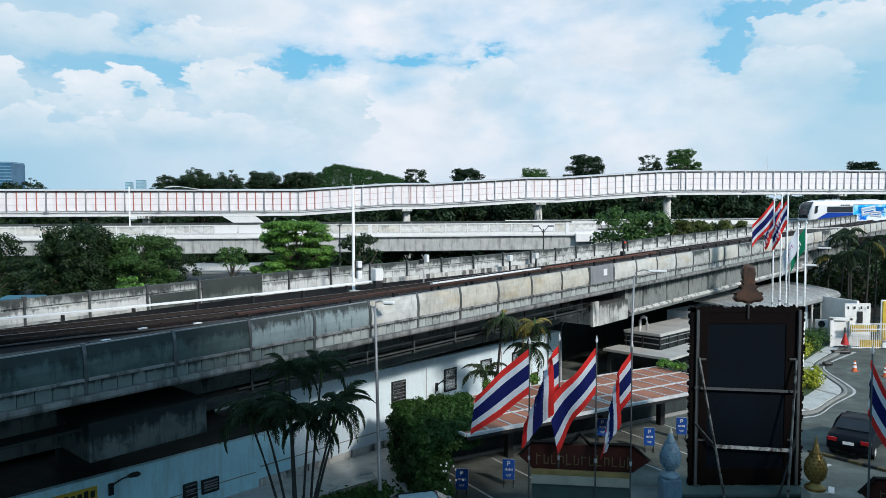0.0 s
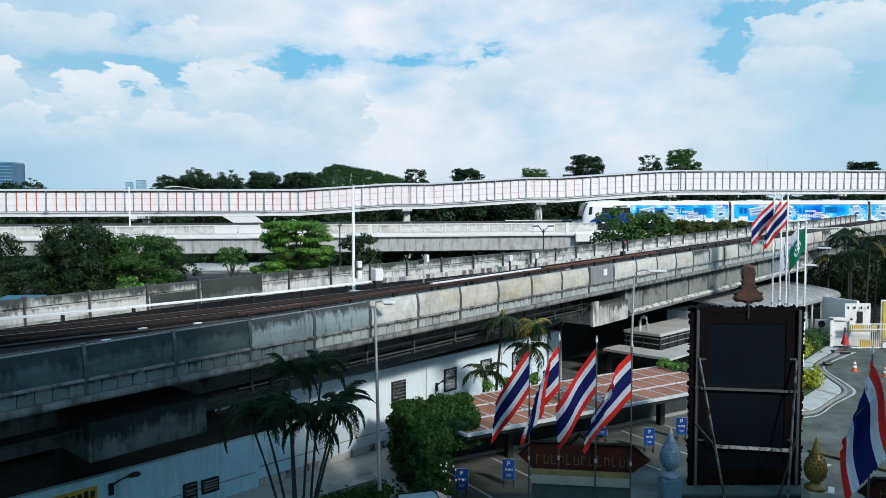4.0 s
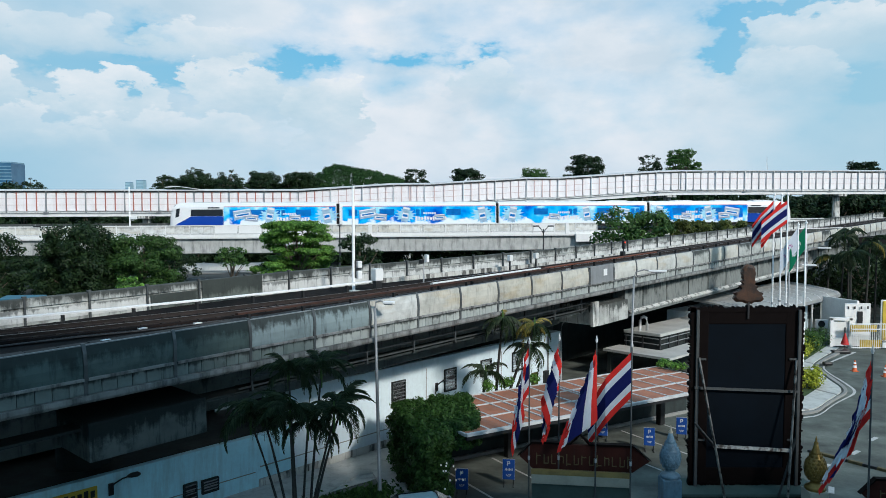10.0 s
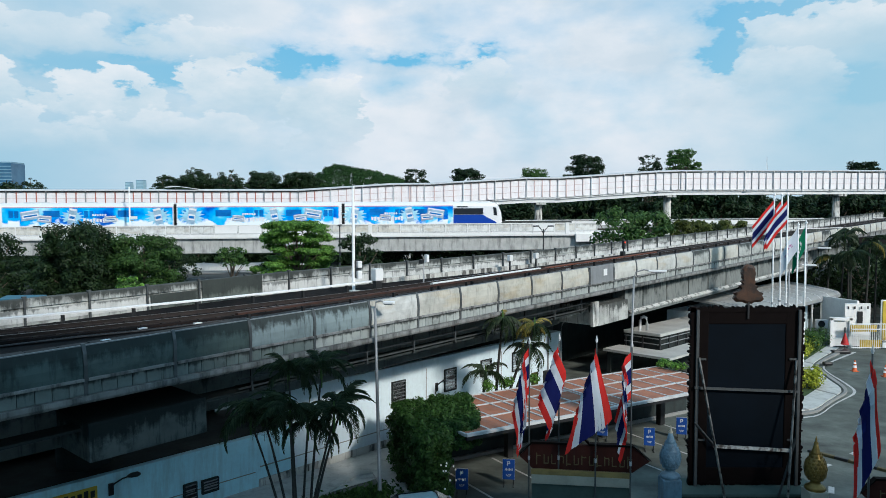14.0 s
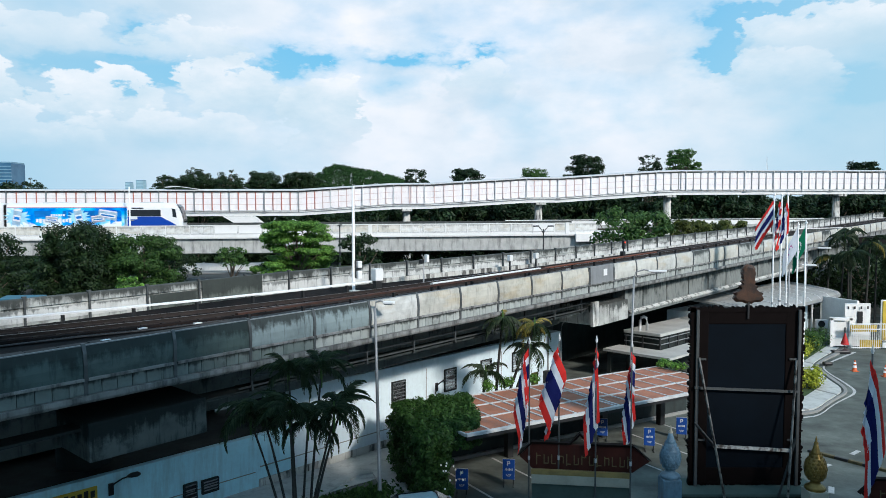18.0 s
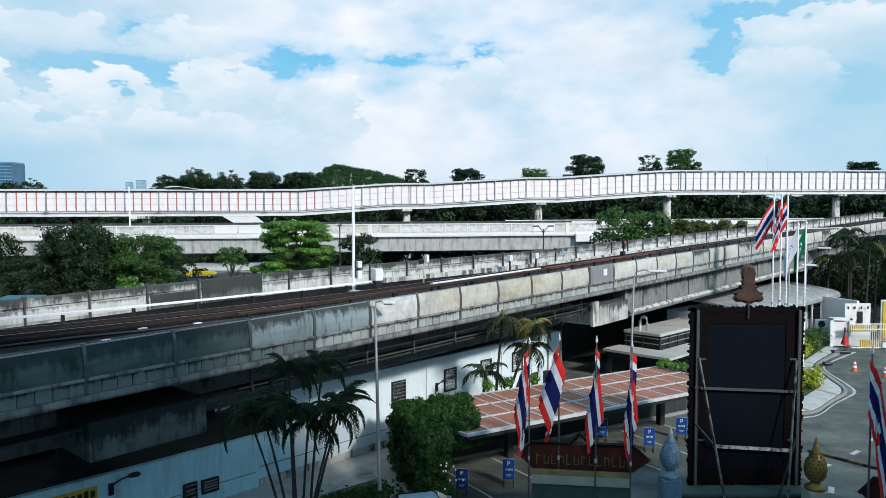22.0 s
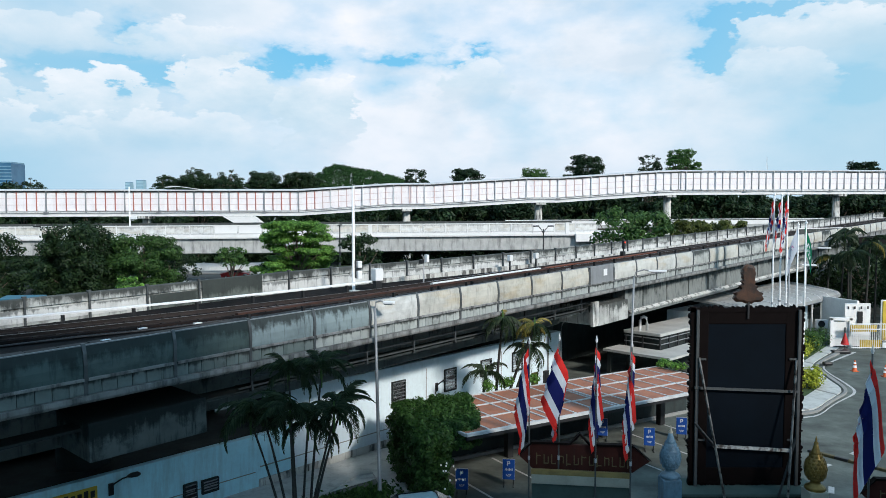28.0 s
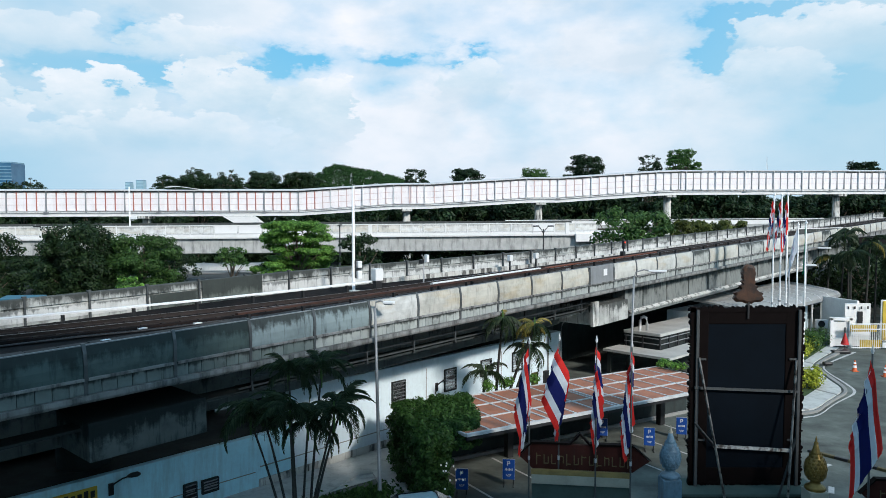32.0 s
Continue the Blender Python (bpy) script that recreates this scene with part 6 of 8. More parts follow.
KB = thing("striped_kerb", (15.9, 31.6, 0), "black and yellow striped kerb across the lane", "kerb", turn=-52)
for k in range(6):
    part("kerb_block", one_box((0.28 + 0.56 * k, 0, 0.06), (0.55, 0.18, 0.12), None, 0.02), "dull_yellow" if k % 2 else "dark_steel", KB)


def vip_sign(x, y, a):
    t = thing("parking_sign", (x, y, 0), "blue parking sign on a small metal stand", "sign", "parking signs", turn=a)
    part("plate", one_box((0, 0, 0.62), (0.46, 0.03, 0.78), None, 0.01), "sign_blue", t)
    part("border", one_box((0, 0.02, 0.62), (0.475, 0.02, 0.795), None, 0.01), "steel_pale", t)
    bm = bmesh.new()
    for px, pz, w, h in ((-0.05, 0.85, 0.03, 0.16), (0.0, 0.92, 0.1, 0.03), (0.04, 0.88, 0.03, 0.08), (0.0, 0.84, 0.1, 0.03)):
        box(bm, (px, -0.02, pz), (w, 0.008, h))
    part("letter", bm, "steel_pale", t)
    bm = bmesh.new()
    for k in range(6):
        box(bm, (-0.13 + 0.052 * k, -0.02, 0.62), (0.035, 0.008, 0.09 if k % 2 else 0.065))
    part("lettering", bm, "steel_pale", t)
    text = bpy.data.curves.new("vip", "FONT")
    text.body, text.size, text.align_x = "VIP", 0.15, "CENTER"
    text.extrude = 0.003
    text.materials.append(M["steel_pale"])
    o = new("lettering", text)
    o.parent = t
    o.matrix_basis = pose(0, -0.022, 0.34, 90, 0, 0)
    for sx in (-0.18, 0.18):
        part("leg", one_box((sx, 0.03, 0.3), (0.03, 0.03, 0.6)), "dark_steel", t)
        part("foot", one_box((sx, 0.0, 0.02), (0.03, 0.5, 0.03)), "dark_steel", t)


for x, y, a in ((0.69, 26.66, -8), (2.51, 27.69, -8), (9.02, 31.75, -10), (10.95, 33.37, -12), (7.28, 33.2, -10)):
    vip_sign(x, y, a)

# planted strip with paving between wall and car park
bm = bmesh.new()
slab(bm, [(-12, 21.0), (-5.3, 23.3), (-2.1, 26.2), (-2.5, 27.2), (-6.5, 24.6), (-12, 23)], -0.1, 0.22)
tagged(link_mesh("lawn", bm, "grass"), "narrow raised strip of lawn by the lamp post", "lawn", kind="structure")
n = 3000
tt = np.random.rand(n, 1)
base = np.array([[-6.8, 23.0, 0.24]]) * (1 - tt) + np.array([[-2.15, 26.5, 0.24]]) * tt + np.random.normal(size=(n, 3)) * np.array([[0.35, 0.45, 0.05]])
o = new("grass_tufts", leaf_mesh("grass_tufts", base, np.random.normal(size=(n, 3)) * 0.6 + np.array([1.0, -1.0, 0.1]), 0.06 + 0.1 * np.random.rand(n), "leaf_mid"))
tagged(o, "tufty green grass on the raised strip", "grass", kind="stuff")
bm = bmesh.new()
slab(bm, [(-12, 24.5), (-9.4, 22.6), (1.0, 31.4), (-0.6, 33.6)], -0.1, 0.03)
tagged(link_mesh("footpath", bm, "paving"), "pale concrete path along the white wall", "path", kind="structure")

bm = bmesh.new()
slab(bm, [(-5.9, 25.2), (-3.19, 29.53), (-2.47, 30.57), (-0.79, 26.2), (-1.65, 25.6), (-2.8, 28.8), (-3.3, 28.6), (-5.0, 25.4)], -0.1, 0.1)
tagged(link_mesh("kerb_path", bm, "paving"), "pale concrete edging round the lawn", "path", kind="structure")

# tall lamps on the forecourt
def court_lamp(base, top, head, label, col="steel_grey"):
    t = thing("lamp_post", base, label, "lamp post")
    b, u, h = Vector((0, 0, 0)), Vector(top) - Vector(base), Vector(head) - Vector(base)
    bm = bmesh.new()
    tube(bm, [b, b.lerp(u, 0.5), u], [0.075, 0.06, 0.045], 10)
    part("pole", bm, col, t)
    bm = bmesh.new()
    d = h - u
    tube(bm, [u, u + Vector((d.x * 0.05, d.y * 0.05, d.z * 0.5 + 0.1)), u + Vector((d.x * 0.3, d.y * 0.3, d.z + 0.06)), u + Vector((d.x * 0.5, d.y * 0.5, d.z))], 0.035, 8)
    part("arm", bm, col, t)
    ang = math.degrees(math.atan2(d.y, d.x))
    bm = one_box((0, 0, 0), (0.55 * d.length, 0.24, 0.1), None, 0.04)
    hd = part("lamp_head", bm, "white_clean", t)
    hd.matrix_basis = Matrix.Translation(u + Vector((d.x * 0.72, d.y * 0.72, d.z))) @ pose(0, 0, 0, 0, 0, ang)
    part("lens", one_box((0, 0, -0.06), (0.4 * d.length, 0.18, 0.03), None, 0.01), "steel_grey", hd)
    return t


court_lamp((-2.3, 26.4, 0.2), (-2.45, 26.4, 7.0), (-1.74, 26.2, 7.2), "slim grey lamp post with a white head")
court_lamp((9.2, 36.0, 0), (9.36, 36.0, 7.2), (10.85, 35.6, 7.55), "slim grey lamp post with a white head")
court_lamp((22.6, 48.0, 0), (22.61, 48.0, 6.6), (24.2, 47.6, 6.95), "slim grey lamp post with a white head")
court_lamp((31.0, 63.0, 0), (31.2, 63.0, 7.0), (33.0, 62.6, 7.3), "slim grey lamp post with a white head")
court_lamp((7.1, 44.0, 0), (7.1, 44.0, 3.2), (8.2, 43.0, 4.0), "small grey lamp on the shaded wall", "steel_grey")
# blue tarpaulin shelter by the avenue
SH = thing("market_stall", (-27.0, 48.0, 0), "roadside stall with a blue tarpaulin roof", "stall", turn=8)
part("tarpaulin", one_box((-0.35, 0, 4.85), (2.5, 1.5, 0.1), pose(0, 0, 0, 4), 0.04), "tarp", SH)
for x in (-1.5, 0.8):
    for y in (-0.85, 0.85):
        part("pole", one_box((x, y, 2.4), (0.07, 0.07, 4.8)), "dark_steel", SH)
part("edge_trim", one_box((-0.35, -1.08, 4.63), (2.4, 0.05, 0.16)), "white", SH)

# ---- palms ----
FROND_A, FROND_B = make_fronds(5, 1.75, "palm", 1.2), make_fronds(3, 1.5, "palm_dry", 1.2)


def palm(at, crown, label, n=15, dry=0.0, r=0.075, scale=1.0, lift=0.0):
    t = thing("palm", at, label, "palm", "palms")
    c = Vector(crown) - Vector(at)
    bm = bmesh.new()
    K = 12
    pts = [Vector((c.x * u ** 1.5, c.y * u ** 1.5, c.z * u)) for u in (i / K for i in range(K + 1))]
    tube(bm, pts, [r * (1.35 - 0.55 * i / K) * (1.06 if i % 2 else 0.97) for i in range(K + 1)], 8)
    part("trunk", bm, "palm_trunk", t)
    bm = bmesh.new()
    tube(bm, [c - Vector((0, 0, 0.35)), c, c + Vector((0, 0, 0.5))], [r * 0.9, r * 1.2, r * 0.35], 8)
    part("crownshaft", bm, "leaf_mid", t)
    for i in range(n):
        a = 360 * i / n + random.uniform(-14, 14)
        up = random.uniform(-38, 42) - (0 if i % 3 else 18) + lift
        me = random.choice(FROND_B if random.random() < dry else FROND_A)
        o = new("frond", me)
        o.parent = t
        sc = scale * random.uniform(0.8, 1.1)
        o.matrix_basis = Matrix.Translation(c + Vector((0, 0, 0.18))) @ pose(0, 0, 0, 0, -up, a) @ Matrix.Scale(sc, 4)
    return t


for x, y, cx, cy, cz in ((-4.0, 19.5, -5.18, 19.6, 4.81), (-3.96, 19.7, -4.93, 19.9, 4.95), (-3.95, 19.4, -4.08, 19.4, 5.03), (-3.9, 19.7, -3.68, 19.8, 4.58), (-3.86, 19.5, -2.92, 19.5, 4.9),
                         (-3.84, 19.7, -2.82, 19.9, 4.98), (-4.05, 20.2, -4.36, 20.6, 5.8), (-3.8, 20.2, -3.44, 20.6, 5.85)):
    palm((x, y, 0), (cx, cy, cz), "slender multi-stemmed palm with drooping dark fronds", 11, r=0.034, scale=0.68, lift=18)
for x, y, cx, cy, cz, d in ((2.3, 33.0, 2.6, 31.9, 5.65, 0.2), (2.6, 33.2, 4.0, 32.0, 5.35, 0.4), (1.7, 33.4, 1.9, 32.6, 3.1, 0.05), (2.9, 33.4, 3.9, 32.6, 4.2, 0.25)):
    palm((x, y, 0), (cx, cy, cz), "slim palm with yellowing fronds by the white wall", 11, dry=d, r=0.06, scale=0.72)
for x, y, h in ((34.2, 61.5, 6.8), (36.0, 62.5, 7.6), (37.4, 63.5, 7.0), (35.2, 65.0, 8.0), (38.6, 62.0, 6.4), (33.4, 64.0, 6.2), (37.0, 67.0, 8.4)):
    palm((x, y, 0), (x + random.uniform(-0.4, 0.4), y, h), "tall dark green palm beside the gatehouse", 13, dry=0.05, r=0.075, scale=1.1)
for x, y, h, r in ((40, 70, 6.5, 4.0), (33, 72, 6.0, 4.0), (46, 68, 7.0, 4.0), (38, 76, 7.2, 4.5), (44, 76, 7.4, 4.5), (51, 74, 7.6, 4.5), (42, 64, 5.0, 3.0), (30.5, 68, 4.5, 3.0)):
    tree((x, y, 0), h, r, "leaf_dark", "dark leafy tree behind the palms", 70, 0.2, 34, 0.15, 0.8)

# ---- entrance: portrait frame seen from behind ----
WALL = thing("entrance_wall", (0, 0, 0), "grey plinth wall of the hotel entrance", "wall", kind="structure")
part("plinth", one_box((10.4, 25.1, 0.45), (4.6, 1.3, 0.9), None, 0.05), "concrete_dark", WALL)
part("plinth_top", one_box((10.4, 24.95, 0.96), (4.8, 1.5, 0.12), None, 0.03), "sign_green", WALL)
POR = thing("portrait_frame", (10.4, 25.0, 1.02), "tall ornate portrait stand seen from its dark back", "billboard")
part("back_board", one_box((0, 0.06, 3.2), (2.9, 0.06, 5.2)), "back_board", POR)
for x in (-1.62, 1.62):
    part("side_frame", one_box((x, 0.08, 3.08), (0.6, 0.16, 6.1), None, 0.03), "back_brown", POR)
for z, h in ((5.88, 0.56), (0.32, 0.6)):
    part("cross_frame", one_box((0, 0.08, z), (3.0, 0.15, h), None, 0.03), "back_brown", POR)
rng = random.Random(9)


def scalloped(length):
    """A strip of carved scrolls: straight behind, lobed in front."""
    pts, u = [(0.0, -0.1), ], 0.0
    while u < length:
        lobe, deep = rng.choice((0.06, 0.1, 0.16, 0.24)) * rng.uniform(0.8, 1.2), rng.uniform(0.01, 0.12)
        for k in range(5):
            f = k / 5
            pts.append((min(length, u + lobe * f), 0.03 + deep * math.sin(math.pi * f) ** 0.6))
        u += lobe
    return pts + [(length, -0.1)]


for side in range(4):
    ln = 6.2 if side < 2 else 3.9
    edge = scalloped(ln)
    secs = []
    for y, k in ((-0.02, 0.75), (0.03, 1.0), (0.14, 1.0)):
        ring = []
        for u, w in edge:
            w = w * k if w > 0 else w
            ring.append({0: (-1.88 - w, y, u), 1: (1.88 + w, y, u), 2: (-1.95 + u, y, 6.12 + w), 3: (-1.95 + u, y, 0.06 - w * 0.6)}[side])
        secs.append(ring)
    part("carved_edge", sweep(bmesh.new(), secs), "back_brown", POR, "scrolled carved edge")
for x in (-1.72, 1.75):
    part("upright", one_box((x, -0.06, 3.05), (0.1, 0.1, 6.1), None, 0.01), "dark_post", POR)
bar = part("cross_bar", one_box((0, 0, 0), (3.5, 0.08, 0.08)), "dark_post", POR)
bar.matrix_basis = pose(-0.06, -0.1, 3.36, 0, 2.2, 0)
bar = part("cross_bar", one_box((0, 0, 0), (2.7, 0.08, 0.1)), "scuffed", POR)
bar.matrix_basis = pose(0.2, -0.14, 1.34, 0, 3.4, 0)
for a, b, col in (((-1.68, -0.12, 4.47), (-1.02, -0.9, -0.08), "scuffed"), ((1.64, -0.12, 4.38), (1.09, -0.9, -0.08), "scuffed"), ((-1.78, -0.1, 2.22), (-1.14, -0.2, 1.46), "dark_post"), ((1.7, -0.1, 1.7), (0.78, -0.9, -0.05), "dark_post")):
    bm = bmesh.new()
    tube(bm, [a, b], 0.042, 4)
    part("brace", bm, col, POR)
for x in (-1.72, 1.75):
    for z in (1.6, 4.4):
        part("bracket", one_box((x * 0.92, -0.03, z), (0.35, 0.06, 0.06)), "dark_post", POR)
part("crest_pole", one_box((0, -0.03, 6.25), (0.06, 0.06, 0.9)), "dark_steel", POR)
bm = bmesh.new()
half = [(0.1, 6.3), (0.2, 6.36), (0.42, 6.36), (0.53, 6.47), (0.47, 6.58), (0.5, 6.66), (0.38, 6.7), (0.27, 6.8), (0.33, 6.9), (0.2, 6.96), (0.26, 7.06), (0.19, 7.12), (0.23, 7.2), (0.21, 7.26), (0.25, 7.36), (0.21, 7.42), (0.22, 7.5), (0.14, 7.6), (0.06, 7.64)]
ring = [(x, z) for x, z in half] + [(-x * 0.97, z + 0.01) for x, z in reversed(half)]
sweep(bm, [[(x * k, y, 6.9 + (z - 6.9) * k) for x, z in ring] for y, k in ((-0.07, 0.86), (-0.02, 1.0), (0.1, 1.0), (0.16, 0.86))])
part("crest", bm, "carved", POR, "weathered bronze-brown carved crest")


def lotus_finial(at, mt, label, s=1.0):
    t = thing("lotus_finial", at, label, "finial", "lotus finials")
    prof = [(0.3, 0.0), (0.34, 0.06), (0.3, 0.13), (0.17, 0.2), (0.15, 0.28), (0.22, 0.34), (0.31, 0.5), (0.345, 0.68), (0.31, 0.88), (0.22, 1.06), (0.13, 1.24), (0.085, 1.42), (0.06, 1.5)]
    part("bulb", lathe(bmesh.new(), [(r * s, h * s) for r, h in prof], 28), mt, t)
    part("tip", lathe(bmesh.new(), [(0.065 * s, 1.5 * s), (0.075 * s, 1.54 * s), (0.03 * s, 1.6 * s), (0.035 * s, 1.66 * s), (0.005, 1.76 * s)], 12), "cream" if mt != "gold" else mt, t)
    part("pedestal", one_box((0, 0, -0.55 * s), (0.62 * s, 0.62 * s, 1.1 * s), None, 0.04), mt if mt != "gold" else "cream", t)
    # overlapping petals in rings
    bm = bmesh.new()
    bmesh.ops.create_icosphere(bm, subdivisions=1, radius=0.06 * s, matrix=Matrix.Diagonal((1, 0.22, 1.2, 1)))
    pet = part("petal", bm, mt, t)
    made = False
    for j in range(9):
        h = 0.4 + 0.1 * j
        r = np.interp(h, [q[1] for q in prof], [q[0] for q in prof])
        n = 14 if j < 6 else 9
        for k in range(n):
            a = 2 * math.pi * (k + 0.5 * (j % 2)) / n
            m = Matrix.Translation((r * s * math.sin(a), -r * s * math.cos(a), h * s)) @ pose(0, 0, 0, 0, 0, math.degrees(a))
            if not made:
                pet.matrix_basis, made = m, True
            else:
                again("petal", pet, m, t)
    return t


lotus_finial((7.52, 24.0, 1.66), "blue_grey", "blue-grey lotus-bud finial on a pedestal")
lotus_finial((12.08, 23.5, 1.45), "gold", "gilded lotus-bud finial on a pedestal")
part("pedestal_base", one_box((7.52, 24.0, 0.3), (0.9, 0.9, 0.6), None, 0.04), "concrete_dark", WALL)
part("pedestal_base", one_box((12.08, 23.5, 0.3), (0.9, 0.9, 0.6), None, 0.04), "concrete_dark", WALL)

# entrance signs, backs towards the hotel, with a row of flagpoles
def entrance_sign(at, turn, width, label, left=True):
    t = thing("entrance_sign", at, label, "sign", turn=turn)
    w = width / 2
    part("wall", one_box((0, 0.05, 0.95), (width, 0.3, 1.9), None, 0.02), "sign_green", t)
    part("cream_band", one_box((0, -0.08, 1.93), (width + 0.02, 0.16, 0.3), None, 0.01), "cream", t)
    part("gold_band", one_box((0, -0.1, 2.16), (width + 0.04, 0.12, 0.16), None, 0.01), "sign_gold", t)
    bm = bmesh.new()
    sweep(bm, [[(-w - 0.4, y, 2.62), (-w + 0.02, y, 2.24), (w + 0.1, y, 2.24), (w + 0.62, y, 2.62), (w + 0.1, y, 3.05), (-w + 0.02, y, 3.05)] for y in (-0.04, 0.08)])
    part("board", bm, "sign_red", t)
    bm = bmesh.new()
    sweep(bm, [[(-w - 0.46, y, 2.62), (-w, y, 3.06), (-0.3, y, 3.06), (-0.02, y, 3.36), (0.28, y, 3.06), (w + 0.12, y, 3.06), (w + 0.68, y, 2.62), (w + 0.1, y, 3.12), (0.3, y, 3.12), (-0.02, y, 3.44), (-0.32, y, 3.12), (-w, y, 3.12)] for y in (-0.1, 0.12)])
    part("cornice", bm, "back_brown", t)
    bm = bmesh.new()
    for k in range(13):
        x = -w + 0.15 + (width - 0.2) * k / 12
        box(bm, (x, -0.045, 2.56), (0.035, 0.02, 0.3 if k % 4 else 0.38))
        box(bm, (x + 0.07, -0.045, 2.42 if k % 3 else 2.66), (0.13, 0.02, 0.035))
        if k % 2:
            box(bm, (x + 0.13, -0.045, 2.54), (0.03, 0.02, 0.2))
    part("lettering", bm, "dull_yellow", t)
    return t


entrance_sign((4.37, 23.1, 0), -8, 3.05, "maroon gabled entrance sign seen from behind")
entrance_sign((14.6, 21.9, -0.75), -6, 2.9, "maroon gabled entrance sign seen from behind")


# ---- flags: ribbons of cloth along the threads of each stripe, in short stiff lengths ----
TRI = ("flag_red",) * 3 + ("flag_white",) * 3 + ("flag_blue",) * 6 + ("flag_white",) * 3 + ("flag_red",) * 3
TRI_SMALL = ("flag_red",) * 2 + ("flag_white",) * 2 + ("flag_blue",) * 4 + ("flag_white",) * 2 + ("flag_red",) * 2
FLAGS = []


def ribbon_mesh(name_, material, long_, wide, side):
    """One stiff length of cloth: x along the thread, y across it. side: it hangs under its thread (1), over it (-1) or lies along it (0)."""
    bm = bmesh.new()
    x0, x1 = -0.06 * long_, 1.1 * long_
    y0, y1 = {1: (0, 1.25 * wide), -1: (-1.25 * wide, 0), 0: (-0.62 * wide, 0.62 * wide)}[side]
    bm.faces.new([bm.verts.new(p) for p in ((x0 + y0, y0, 0), (x1 + y0, y0, 0), (x1 + y1, y1, 0), (x0 + y1, y1, 0))])
    me = bpy.data.meshes.new(name_)
    bm.to_mesh(me)
    bm.free()
    me.materials.append(M[material])
    return me


def flagpole(at, h, r, label, col, finial):
    t = thing("flagpole", at, label, "flagpole", "flagpoles")
    part("pole", lathe(bmesh.new(), [(r * 1.1, 0), (r, h * 0.5), (r * 0.8, h)], 10), col, t)
    part("finial", lathe(bmesh.new(), [(r * 0.8, h), (r * 1.5, h + 0.04), (r * 1.6, h + 0.08), (r * 0.8, h + 0.15), (0.004, h + 0.23)], 12), finial, t)
    part("collar", lathe(bmesh.new(), [(r * 1.5, h * 0.4), (r * 1.5, h * 0.4 + 0.14)], 10), "steel_grey", t)
    return t


def flag(at, bands, h, fly, n, label, rows, mark="", on=None):
    """rows: how the cloth lies over time, see cloth_grid; mark: colour of a printed device on the cells that on() picks."""
    t = thing("flag", at, label, "flag", "flags")
    k = len(bands)
    made, cells = {}, []
    for j in range(k):
        for i in range(n):
            mt = mark if mark and on((i + 0.5) * fly / n - fly / 2, (j + 0.5) * h / k - h / 2) else bands[j]
            side = 1 if j == 0 or bands[j - 1] != bands[j] else -1 if j == k - 1 or bands[j + 1] != bands[j] else 0
            if (mt, side) not in made:
                made[mt, side] = ribbon_mesh("cloth", mt, fly / n, h / k, side)
            o = new("cloth", made[mt, side])
            o.parent = t
            cells.append((o, i, j, side))
    FLAGS.append((cells, n, k, h, fly, rows, len(FLAGS)))
    return t


